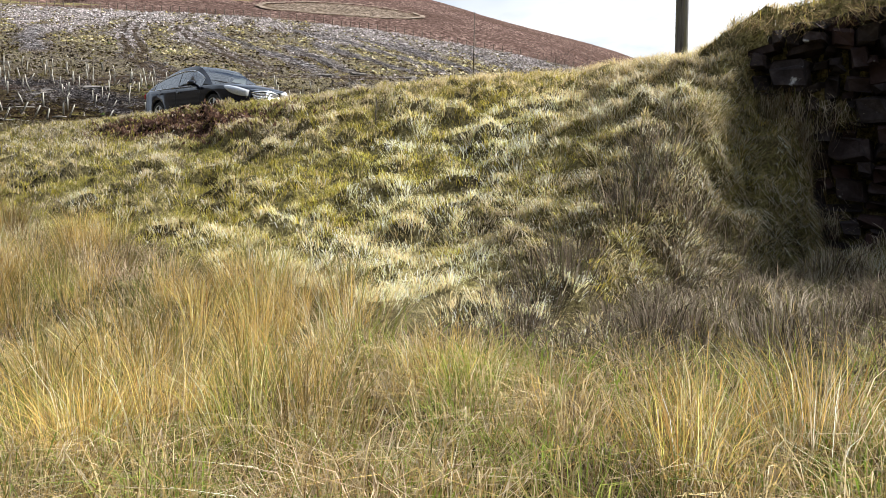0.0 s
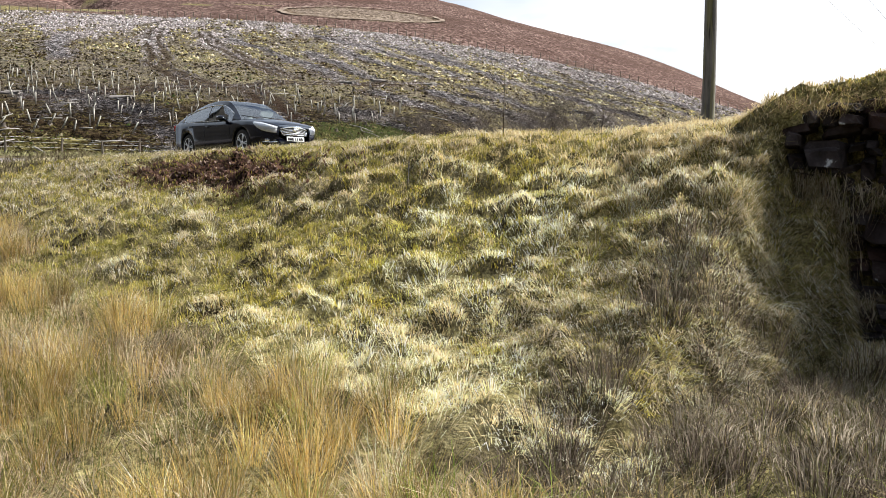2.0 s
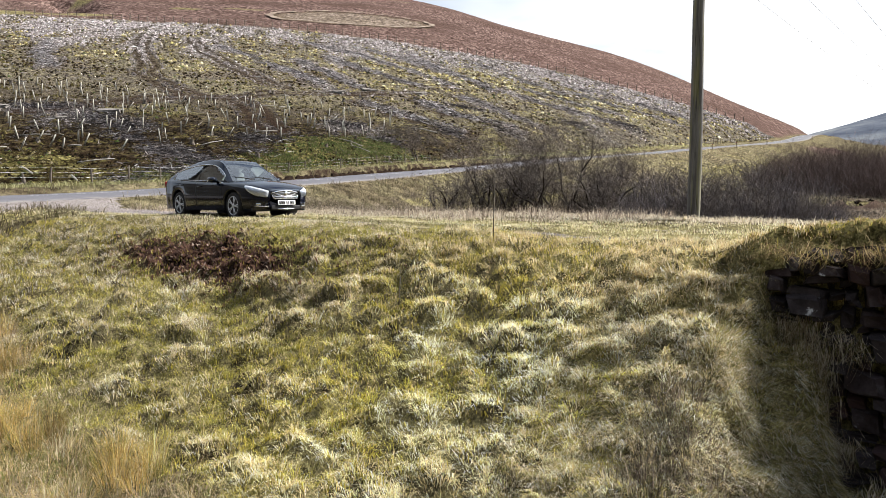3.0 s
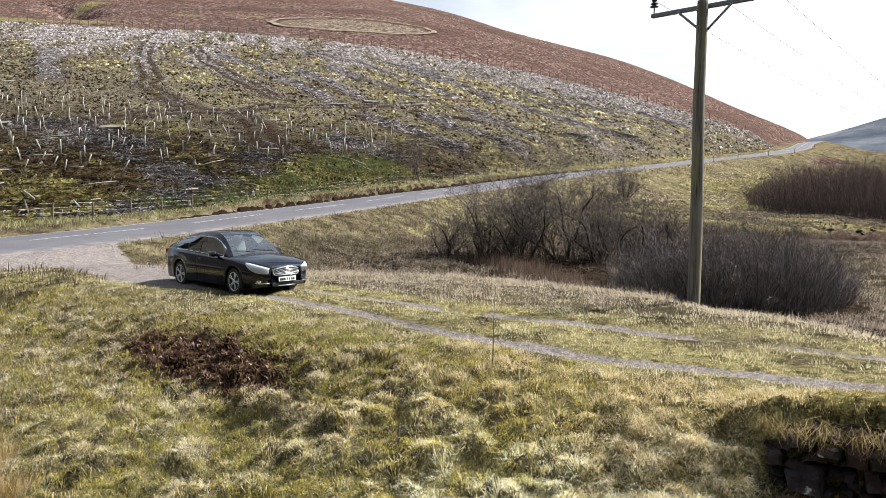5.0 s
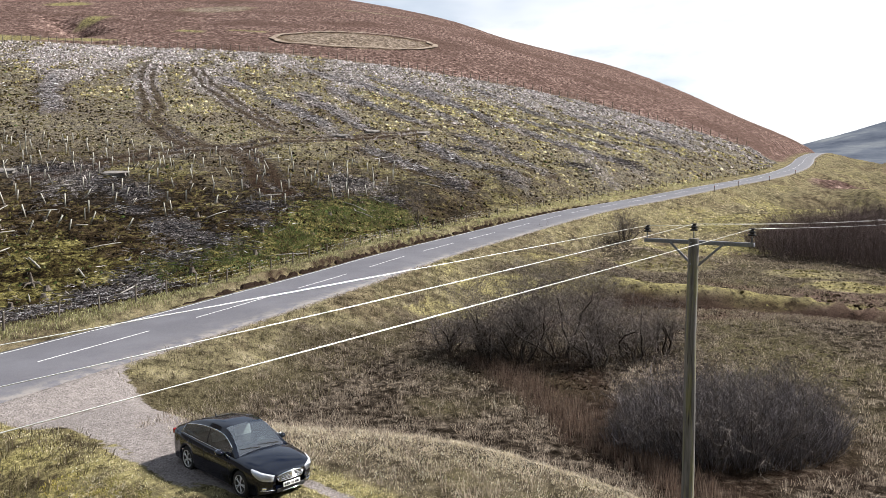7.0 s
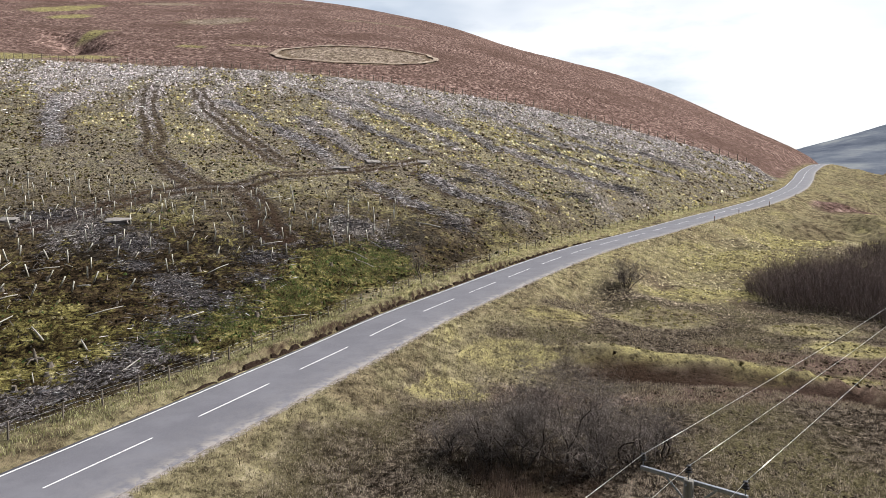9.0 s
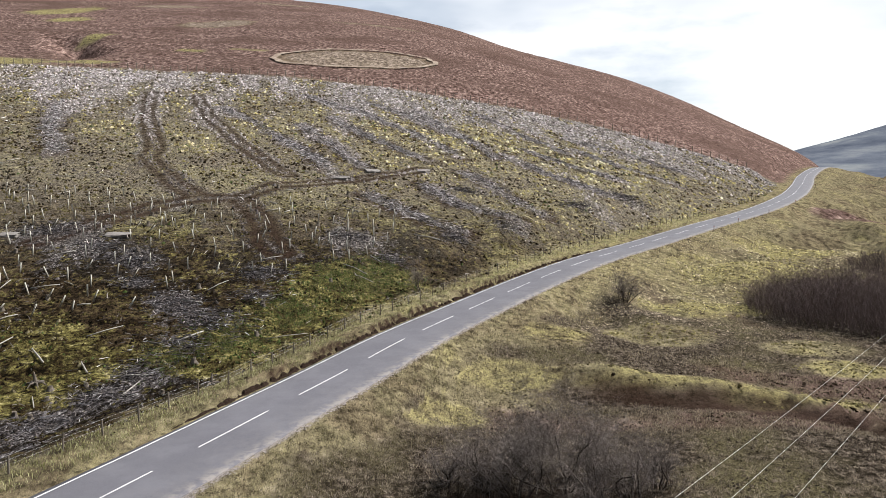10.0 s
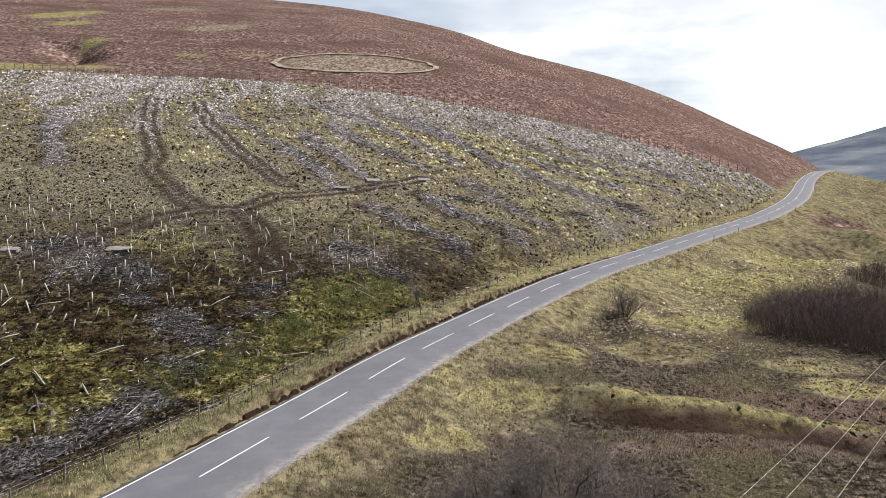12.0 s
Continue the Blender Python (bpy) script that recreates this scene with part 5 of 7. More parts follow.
    g.box((0.45, 1.40, 0.18), pose(0.72, 0, 0.90), 0.06)
    part("dashboard", g, M_DARK, car)
    for yy in (0.36, -0.36):
        seat = Geo()
        seat.box((0.50, 0.50, 0.18), pose(-0.10, yy, 0.62), 0.06)
        seat.box((0.14, 0.48, 0.62), pose(-0.42, yy, 0.92, 0, -14, 0), 0.06)
        seat.box((0.09, 0.26, 0.18), pose(-0.52, yy, 1.27, 0, -10, 0), 0.04)
        part("front_seat", seat, M_SEAT, car)
    seat = Geo()
    seat.box((0.16, 1.2, 0.60), pose(-1.30, 0, 0.88, 0, -22, 0), 0.06)
    part("rear_seat", seat, M_SEAT, car)
    g = Geo()
    ring = [(0.40 + 0.06 * math.sin(a), -0.36 + 0.18 * math.cos(a), 0.98 + 0.17 * math.sin(a)) for a in np.linspace(0, 2 * math.pi, 17)]
    g.tube(ring, 0.015, 6, False)
    part("steering_wheel", g, M_DARK, car)
    return car


CAR_F, CAR_R = Vector((-5.22, 16.70)), Vector((-7.26, 18.50))
mid = (CAR_F + CAR_R) / 2 + Vector((0.66, 0.75)) * 0.84
yaw = math.degrees(math.atan2(CAR_F.y - CAR_R.y, CAR_F.x - CAR_R.x))
CAR_Z = 2.985
parked = build_car(pose(mid.x, mid.y, CAR_Z, 0, 0, yaw) @ Matrix.Scale(0.92, 4), "dusty dark blue-black hatchback parked on the gravel track")

# electricity pole and its wires ------------------------------------------------
POLE = (4.95, 15.33)
ARM = Vector((1.76, -1.66, 0)).normalized()
POLE_TOP = 9.33


def build_pole():
    pz = ground_z(*POLE)
    pole = thing("electricity_pole", pose(POLE[0], POLE[1], pz), "weathered grey wooden electricity pole streaked with yellow lichen", "utility pole")
    h = POLE_TOP - pz
    g = Geo()
    zs = [-0.6, 0.0, 1.5, 3.0, 4.5, h - 0.08, h - 0.008, h]
    rs = [0.138, 0.135, 0.130, 0.123, 0.116, 0.106, 0.105, 0.098]
    g.tube([(0.012 * math.sin(z), 0.010 * math.cos(z * 1.3), z) for z in zs], rs, 18)
    part("shaft", g, M_POLE, pole)
    zc = h - 0.09
    ang = math.degrees(math.atan2(ARM.y, ARM.x))
    side = pose(0, 0, 0, 0, 0, ang)
    g = Geo()
    g.box((2.42, 0.085, 0.085), side @ pose(0, 0.15, zc), 0.006)
    part("crossarm", g, M_STEEL, pole, "grey steel crossarm")
    for sd in (1, -1):
        g = Geo()
        g.box((0.72, 0.012, 0.05), side @ pose(sd * 0.33, 0.10, zc - 0.25, 0, -sd * 42, 0), 0.003)
        part("brace", g, M_STEEL, pole)
    for zz in (zc, zc - 0.45):
        g = Geo()
        g.tube([tuple(side @ Vector((0, -0.15, zz))), tuple(side @ Vector((0, 0.24, zz)))], 0.014, 6)
        part("bolt", g, M_STEEL, pole)
    ends = []
    for off, base in ((-1.16, zc + 0.05), (0.0, h + 0.03), (1.16, zc + 0.05)):
        at = side @ Vector((off, 0.15 if off else 0.0, base))
        ins = new("insulator")
        ins.parent = pole
        ins.matrix_local = Matrix.Translation(at)
        g = Geo()
        g.lathe([(0.014, -0.05), (0.014, 0.16)], None, 8)
        part("pin", g, M_STEEL, ins)
        g = Geo()
        g.lathe([(0.03, 0.13), (0.085, 0.135), (0.09, 0.15), (0.045, 0.175), (0.045, 0.19), (0.075, 0.197), (0.078, 0.21), (0.04, 0.235), (0.04, 0.26), (0.06, 0.268), (0.055, 0.285), (0.03, 0.29)], None, 18)
        part("porcelain", g, M_BLACK, ins, "dark brown porcelain insulator")
        ends.append(Vector((POLE[0], POLE[1], pz)) + at + Vector((0, 0, 0.275)))
    return pole, ends


pole, wire_ends = build_pole()
SPAN = 78.0
for e, (turn, fall, belly) in zip(wire_ends, ((51.5, 0.048, 0.0003), (50.2, 0.070, 0.0007), (50.5, 0.056, 0.0003))):
    for way in (-1, 1):
        d = Vector((math.cos(radians(turn if way < 0 else 51.4)), math.sin(radians(turn if way < 0 else 51.4)), 0))
        pts = []
        for k in range(33):
            t = k / 32
            dz = -0.032 * SPAN * t + 0.0003 * (SPAN * t) ** 2 if way > 0 else -fall * SPAN * t + belly * (SPAN * t) ** 2
            pts.append(e + d * (way * SPAN * t) + Vector((0, 0, dz)))
        g = Geo()
        g.tube(pts, 0.0048, 5)
        tagged(new("overhead_wire", g.mesh("overhead_wire", M_WIRE)), "bare shining overhead wire slung from the pole", "wire", "overhead wires")

# thin marker rods and dead stalks on the bank ---------------------------------
for x, y, h, lean in ((0.42, 10.25, 0.95, 0.02), (-0.85, 9.05, 0.42, 0.03)):
    g = Geo()
    z = ground_z(x, y)
    g.tube([(x, y, z - 0.1), (x + lean, y, z + h)], [0.009, 0.006], 5)
    tagged(new("marker_cane", g.mesh("marker_cane", M_POST, True)), "thin brown cane stuck upright in the bank", "cane")

# dry-stone abutment wall -------------------------------------------------------
M_STONE = mat_new("dark_wet_stone", 0.85, spec=0.12)
_n = Nodes(M_STONE)
_p = _n.position()
_c = _n.ramp(_n.noise(_p, 7, 6, 0.7), (0.3, (0.014, 0.011, 0.012)), (0.55, (0.040, 0.033, 0.035)), (0.75, (0.085, 0.075, 0.080)))
_c = _n.mix(_n.math("MULTIPLY", _n.step(_n.random(), 0.45, 1.0), 0.6), _c, (0.050, 0.024, 0.022))
_c = _n.mix(_n.step(_n.noise(_p, 3.1, 5, 0.7), 0.66, 0.70), _c, (0.40, 0.41, 0.44))
_n.base(_c)
_n.bump(_n.noise(_p, 30, 5, 0.7), 0.8, 0.02)
M_MORTAR = mat_plain("wall_core_earth", (0.014, 0.011, 0.010), (0.035, 0.028, 0.025), 12, 0.95)


def wall_at(a, s, z):
    """A place by metres along the wall from its corner (to the stream's side), out of it, and height."""
    return Vector((EC[0] - E_ALONG[0] * a + E_OUT[0] * s, EC[1] - E_ALONG[1] * a + E_OUT[1] * s, z))


wall = thing("wall_abutment", Matrix.Translation(wall_at(0, 0, 0.0)), "dark damp rubble-stone bridge abutment hung with moss", "wall", kind="structure")
WALL_YAW = math.degrees(math.atan2(-E_ALONG[1], -E_ALONG[0]))
g = Geo()
outline = [(0.24, -0.1), (0.20, 2.98), (0.55, 3.04), (1.10, 3.14), (3.4, 3.20), (7.0, 3.20), (7.0, -0.1)]
g.add([(x, 0.08, z) for x, z in outline] + [(x, 0.34, z) for x, z in outline], [tuple(range(7)), tuple(range(13, 6, -1))] + [(k, (k + 1) % 7 + 0, (k + 1) % 7 + 7, k + 7) for k in range(7)])
core = part("core", g, M_MORTAR, wall, smooth_shade=False)
core.matrix_local = pose(0, 0, 0, 0, 0, WALL_YAW)
rs = random.Random(5)
stone_shapes = []
for k in range(12):
    bm = bmesh.new()
    bmesh.ops.create_cube(bm, size=1.0)
    bmesh.ops.bevel(bm, geom=bm.edges[:], offset=0.13, segments=1, affect="EDGES")
    lop = rs.uniform(-0.35, 0.35)
    for v in bm.verts:
        v.co += Vector((rs.uniform(-0.10, 0.10) + lop * v.co.z * 0.5, rs.uniform(-0.22, 0.22), rs.uniform(-0.12, 0.12) + lop * v.co.x * 0.5))
    g = Geo()
    g.bm(bm)
    stone_shapes.append(g.mesh("stone", M_STONE, False))
taken = []
for step in range(4200):
    big = 1.0 - step / 4200
    ln, hh = rs.uniform(0.09, 0.14 + 0.28 * big), rs.uniform(0.05, 0.08 + 0.15 * big)
    xa, za0 = rs.uniform(0.26, 2.8), rs.uniform(0.35, 3.12)
    if any(abs(xa - a) < 0.47 * (ln + l2) and abs(za0 - z2) < 0.47 * (hh + h2) for a, z2, l2, h2 in taken):
        continue
    if za0 + hh * 0.5 > 3.0 + 0.15 * min(1.0, max(0.0, (xa - 0.2) / 1.0)) or xa - ln * 0.5 < 0.18:
        continue
    taken.append((xa, za0, ln, hh))
    if len(taken) > 290:
        break
    ob = new("stone", rs.choice(stone_shapes))
    ob.parent = wall
    ob.matrix_local = pose(0, 0, 0, 0, 0, WALL_YAW) @ pose(xa, 0.03 - rs.uniform(-0.08, 0.10), za0, rs.uniform(-10, 10), rs.uniform(-9, 9), rs.uniform(-14, 14)) @ Matrix.Diagonal((ln * 1.06, 0.32, hh * 1.06, 1))

# roadside fence and hill fence -------------------------------------------------
def post_mesh(h, r, seed):
    q = random.Random(seed)
    g = Geo()
    g.tube([(0, 0, -0.25), (q.uniform(-.01, .01), 0, h * 0.5), (q.uniform(-.02, .02), q.uniform(-.02, .02), h)], [r, r * 0.97, r * 0.9], 7)
    return g.mesh("post", M_POST, False)


def build_fence(label, pts, height, radius, wires):
    base = Vector(pts[0])
    fence = thing("fence", Matrix.Translation(base), label, "fence")
    shapes = [post_mesh(height * (0.92 + 0.05 * k), radius, k) for k in range(4)]
    q = random.Random(11)
    for p in pts:
        ob = new("post", q.choice(shapes))
        ob.parent = fence
        ob.matrix_local = Matrix.Translation(Vector(p) - base) @ pose(0, 0, 0, q.uniform(-4, 4), q.uniform(-4, 4), q.uniform(0, 360))
    for f in wires:
        g = Geo()
        g.tube([Vector(p) - base + Vector((0, 0, height * f)) for p in pts], 0.004 if height < 1.3 else 0.004, 3, False)
        part("wire", g, M_THINWIRE, fence)
    return fence


def along_road(y0, y1, step, off):
    ys, out = [], []
    s = np.interp([y0, y1], arc_y, arc_s)
    q = random.Random(3)
    for v in np.arange(s[0], s[1], step):
        y = float(np.interp(v + q.uniform(-0.3, 0.3), arc_s, arc_y))
        t = (float(road_x(y + 0.5)) - float(road_x(y - 0.5)))
        ln = math.hypot(1, t)
        o = off + q.uniform(-0.15, 0.15)
        x, yy = float(road_x(y)) - o / ln, y + o * t / ln
        out.append((x, yy, ground_z(x, yy)))
    return out


build_fence("old grey post-and-wire fence along the road's verge", along_road(22, 215, 2.6, 6.0), 1.0, 0.055, (0.45, 0.7, 0.93))
upper = []
qf = random.Random(21)
for x in np.arange(-190, 100, 3.0):
    y = 247.5 + 2.0 * float(vnoise(np.array([x]), np.array([250.0]), 0.05, 2)[0])
    upper.append((float(x), y, ground_z(float(x), y)))
build_fence("far post-and-wire deer fence between felled slope and heather", upper, 1.9, 0.13, (0.5, 0.95))

# reflector posts at the outside of the bend
for y in (131.0, 141.0, 156.0, 178.0, 232.0):
    t = float(road_x(y + 0.5) - road_x(y - 0.5))
    ln = math.hypot(1, t)
    x, yy = float(road_x(y)) + 4.3 / ln, y - 4.3 * t / ln
    m = thing("marker_post", Matrix.Translation((x, yy, ground_z(x, yy))), "thin dark roadside marker post with a reflector", "marker post", "roadside marker posts")
    g = Geo()
    g.box((0.10, 0.07, 1.2), pose(0, 0, 0.5), 0.015)
    part("stake", g, M_POST, m)
    g = Geo()
    g.box((0.08, 0.02, 0.15), pose(0, -0.045, 0.95), 0.004)
    part("reflector", g, M_REDLAMP, m)

# planted saplings in plastic tubes ----------------------------------------------
def tube_shape(h):
    g = Geo()
    g.lathe([(0.058, 0.0), (0.056, h), (0.050, h), (0.050, 0.05)], None, 8)
    return g.mesh("tube", M_TUBE)


tube_h = [1.15, 1.25, 1.35]
tubes = [tube_shape(h) for h in tube_h]
gs = Geo()
gs.box((0.035, 0.035, 1.35), pose(0.085, 0, 0.55), 0.004)
stake_me = gs.mesh("stake", M_POST, False)
qt = random.Random(8)
count = 0
tries = 0
placed = []
while count < 225 and tries < 6000:
    tries += 1
    y = qt.uniform(55, 112)
    x = qt.uniform(-66, -8)
    # the planted belt runs slantwise over the lower slope
    lo, hi = 60 + 0.62 * (x + 36), 103 + 0.10 * (x + 40)
    if x > -28:
        lo = 66 + 1.15 * (x + 28)
    if not (lo < y < hi) or any((x - a) ** 2 + (y - b) ** 2 < 2.2 for a, b in placed):
        continue
    placed.append((x, y))
    k = qt.randrange(3)
    tilt = qt.gauss(0, 7) if qt.random() < 0.82 else qt.uniform(-50, 50)
    m = Matrix.Translation((x, y, ground_z(x, y) - 0.05)) @ pose(0, 0, 0, 0, tilt, 0) @ pose(0, 0, 0, qt.gauss(0, 6), 0, qt.uniform(0, 360))
    t = thing("tree_guard", m, "pale plastic tube guard on a stake round a sapling", "tree guard", "tree guards on the felled slope")
    for nm, me in (("tube", tubes[k]), ("stake", stake_me)):
        o = new(nm, me)
        o.parent = t
    count += 1

# stumps -------------------------------------------------------------------------
M_STUMP = mat_plain("stump_wood", (0.035, 0.027, 0.021), (0.125, 0.105, 0.085), 5, 0.9, 0.0, 0.5)


def stump_shape(seed):
    q = random.Random(seed)
    g = Geo()
    o = [(q.uniform(0.8, 1.25)) for _ in range(10)]
    prof = [(0.34, -0.15), (0.26, 0.05), (0.20, 0.18), (0.19, 0.36)]
    for r, z in prof:
        for j in range(10):
            a = 2 * math.pi * j / 10
            rr = r * (1 + (o[j] - 1) * (1.0 if z < 0.1 else 0.4))
            g.v.append((rr * math.cos(a), rr * math.sin(a), z + (q.uniform(-0.03, 0.05) if z > 0.3 else 0)))
    for k in range(3):
        for j in range(10):
            a, b = k * 10 + j, k * 10 + (j + 1) % 10
            g.f.append((a, b, b + 10, a + 10))
    g.f.append(tuple(30 + j for j in range(10)))
    return g.mesh("tree_stump", M_STUMP, False)


stumps = [stump_shape(k) for k in range(5)]
qs = random.Random(17)
n_st = 0
while n_st < 230:
    y = 44 + 200 * qs.random() ** 1.5
    x = qs.uniform(-0.62 * y - 6, 60)
    if float(road_d(x, y)) > -8.5:
        continue
    sc = qs.uniform(0.55, 1.05)
    ob = new("tree_stump", qs.choice(stumps))
    ob.matrix_world = Matrix.Translation((x, y, ground_z(x, y))) @ pose(0, 0, 0, qs.gauss(0, 6), qs.gauss(0, 6), qs.uniform(0, 360)) @ Matrix.Diagonal((sc, sc, sc * qs.uniform(0.7, 1.5), 1))
    tagged(ob, "cut grey conifer stump on the felled slope", "tree stump", "stumps on the felled slope")
    n_st += 1

# a larger upturned root beside the road and leaning dead stems near the fence
for x, y, h, lean in ((-29.8, 49.8, 0.9, -0.12), (-17.3, 49.9, 0.8, 0.05), (22.9, 120.0, 1.5, 0.1)):
    snag = thing("snag", Matrix.Translation((x, y, ground_z(x, y))), "broken grey dead stem with spreading roots", "snag")
    g = Geo()
    g.tube([(0, 0, -0.2), (lean * 0.4, 0, h * 0.55), (lean, 0, h)], [0.20, 0.11, 0.05], 8)
    part("stem", g, M_STUMP, snag, smooth_shade=False)
    for k in range(7):
        a = k * 0.9
        g = Geo()
        g.tube([(0, 0, 0.12), (0.5 * math.cos(a), 0.5 * math.sin(a), 0.14), (0.8 * math.cos(a), 0.8 * math.sin(a), -0.1)], [0.12, 0.07, 0.03], 5)
        part("root", g, M_STUMP, snag, smooth_shade=False)

# moss, peat and brash on the felled slope -------------------------------------------
rb = np.random.RandomState(4)
def felled_points(n, power, ymin=38, ymax=246):
    y = ymin + (ymax - ymin) * rb.rand(n) ** power
    x = -0.66 * y - 8 + rb.rand(n) * (0.66 * y + 110)
    keep = road_d(x, y) < -5.5 - 1.5 * rb.rand(n)
    return x[keep], y[keep]


fx, fy_ = felled_points(100000, 1.45)
br, mo, bn = slope_cover(fx, fy_)
td = track_d(fx, fy_)
j = rb.normal(0, 0.30, (4, len(fx)))
score = np.stack([br + j[0] - 0.15, mo + j[1], bn + j[2], 0.30 + 0.12 * smooth(125, 70, fy_) + j[3]])
kind = np.where(np.abs(td - 1.35) < 0.65, 3, np.where((td < 2.6) & (rb.rand(len(fx)) < 0.7), 0, score.argmax(0)))
shades = np.array([(0.130, 0.116, 0.116), (0.100, 0.088, 0.040), (0.076, 0.054, 0.034), (0.014, 0.011, 0.009)])
tint = shades[kind] * (0.45 + 1.1 * rb.rand(len(fx), 1))
patchy = vnoise(fx, fy_, 0.5, 4, 0.65) + rb.normal(0, 0.10, len(fx))
mixed = np.array([(0.016, 0.012, 0.008), (0.060, 0.042, 0.022), (0.095, 0.080, 0.031), (0.150, 0.129, 0.050), (0.25, 0.215, 0.13)])
pick_k = np.digitize(patchy, [-0.22, -0.06, 0.08, 0.24])
soft_k = (kind == 1) | (kind == 2)
tint[soft_k] = mixed[np.clip(pick_k - (kind == 2), 0, 4)][soft_k] * (0.6 + 0.7 * rb.rand(int(soft_k.sum()), 1))
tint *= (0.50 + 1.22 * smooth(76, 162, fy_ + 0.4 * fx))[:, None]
hole = rb.rand(len(fx)) < 0.14
tint[hole] = np.array([0.012, 0.010, 0.008])
lush_green = near_any(fx, fy_, GREEN_AT)
deep = (rb.rand(len(fx)) < 0.6 * lush_green) | ((kind == 1) & (rb.rand(len(fx)) < 0.16 - 0.10 * smooth(60, 130, fy_)))
tint[deep] = np.array([0.040, 0.062, 0.020]) * (0.5 + rb.rand(int(deep.sum()), 1))
pale = (kind == 1) & (rb.rand(len(fx)) < 0.12)
tint[pale] = tint[pale] * 0.6 + np.array([0.065, 0.055, 0.028])
size = (0.10 + 0.22 * rb.rand(len(fx))) * (0.55 + fy_ / 105)
high = size * (0.18 + 0.55 * rb.rand(len(fx))) * np.where((kind == 3) | hole, 0.25, 1.0)
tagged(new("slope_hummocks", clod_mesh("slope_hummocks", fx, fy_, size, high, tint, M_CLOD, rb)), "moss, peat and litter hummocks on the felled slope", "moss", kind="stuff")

# brash: cut branches strewn over the slope
bx, by = felled_points(120000, 1.3)
br, mo, bn = slope_cover(bx, by)
keep = rb.rand(len(bx)) < np.clip(0.07 + 1.05 * (br - 0.30), 0.06, 1) * np.where(np.abs(track_d(bx, by) - 1.25) < 0.45, 0.15, 1)
bx, by = bx[keep], by[keep]
bl = np.exp(rb.normal(-0.95, 0.50, len(bx))) * (0.6 + by / 150)
ba = rb.rand(len(bx)) * np.pi * 2
bz = land(bx, by) + 0.06 + 0.18 * rb.rand(len(bx))
ex, ey = bx + np.cos(ba) * bl, by + np.sin(ba) * bl
ez = land(ex, ey) + 0.06 + rb.rand(len(bx)) ** 2 * 0.5
grey = np.where(rb.rand(len(bx)) < 0.10 + 0.12 * smooth(140, 230, by), 0.62, 0.18)[:, None] * (0.4 + 1.1 * rb.rand(len(bx)))[:, None]
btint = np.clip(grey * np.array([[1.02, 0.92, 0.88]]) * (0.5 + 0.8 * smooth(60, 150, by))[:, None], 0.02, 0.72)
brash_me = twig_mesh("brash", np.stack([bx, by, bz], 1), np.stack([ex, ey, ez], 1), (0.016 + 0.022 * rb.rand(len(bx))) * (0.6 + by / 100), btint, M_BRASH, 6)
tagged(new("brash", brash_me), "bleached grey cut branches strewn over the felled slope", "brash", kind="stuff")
# dark brash mats heaped in rows
hx, hy = [], []
for px, py, r in BRASH_AT:
    r = 0.62 * r
    kk = int(46 * r * r)
    hx.append(px + rb.normal(0, r * 0.50, kk))
    hy.append(py + rb.normal(0, r * 0.42, kk))
hx, hy = np.concatenate(hx), np.concatenate(hy)
keep = road_d(hx, hy) < -7.5
hx, hy = hx[keep], hy[keep]
ha, hl = rb.rand(len(hx)) * 2 * np.pi, 0.4 + 0.9 * rb.rand(len(hx))
hz = land(hx, hy) + 0.08 + 0.42 * rb.rand(len(hx)) * np.clip(0.5 + vnoise(hx, hy, 0.5, 2), 0.1, 1.2)
p1 = np.stack([hx + np.cos(ha) * hl, hy + np.sin(ha) * hl, hz + rb.normal(0, 0.15, len(hx))], 1)
ht = (0.018 + 0.12 * rb.rand(len(hx)) ** 2)[:, None] * np.array([[0.98, 0.92, 1.0]]) + np.where(rb.rand(len(hx)) < 0.05, 0.30, 0.0)[:, None]
mat_me = twig_mesh("brash_mat", np.stack([hx, hy, hz], 1), p1, 0.016 + 0.016 * rb.rand(len(hx)), ht, M_BRASH, 7)
tagged(new("brash_heap", mat_me), "purple-grey heaped branch mats in rows", "brash", kind="stuff")

# long rows of brash, dark below and bleached on top
lx, ly = [], []
for line in WINDROWS:
    for (ax, ay), (bx2, by2) in zip(line[:-1], line[1:]):
        kk = int(math.hypot(bx2 - ax, by2 - ay) * 40)
        t = rb.rand(kk)
        lx.append(ax + (bx2 - ax) * t + rb.normal(0, 1.0, kk))
        ly.append(ay + (by2 - ay) * t + rb.normal(0, 1.0, kk))
lx, ly = np.concatenate(lx), np.concatenate(ly)
lx, ly = lx - 1.2 * vnoise(lx, ly, 0.08, 2), ly - 1.2 * vnoise(ly, lx, 0.08, 2)
keep = (road_d(lx, ly) < -7.5) & (rb.rand(len(lx)) < np.clip(0.7 + 0.9 * vnoise(lx, ly, 0.2, 2), 0.1, 1))
lx, ly = lx[keep], ly[keep]
la, ll = rb.rand(len(lx)) * 2 * np.pi, 0.5 + 1.1 * rb.rand(len(lx))
lz = land(lx, ly) + 0.05 + 0.55 * rb.rand(len(lx)) * np.exp(-(row_d(lx, ly) / 1.4) ** 2)
p1 = np.stack([lx + np.cos(la) * ll, ly + np.sin(la) * ll, land(lx + np.cos(la) * ll, ly + np.sin(la) * ll) + 0.1 + 0.5 * rb.rand(len(lx))], 1)
lt = np.where(rb.rand(len(lx)) < 0.52, 0.36, 0.06)[:, None] * (0.5 + rb.rand(len(lx), 1)) * np.array([[0.98, 0.92, 0.94]])
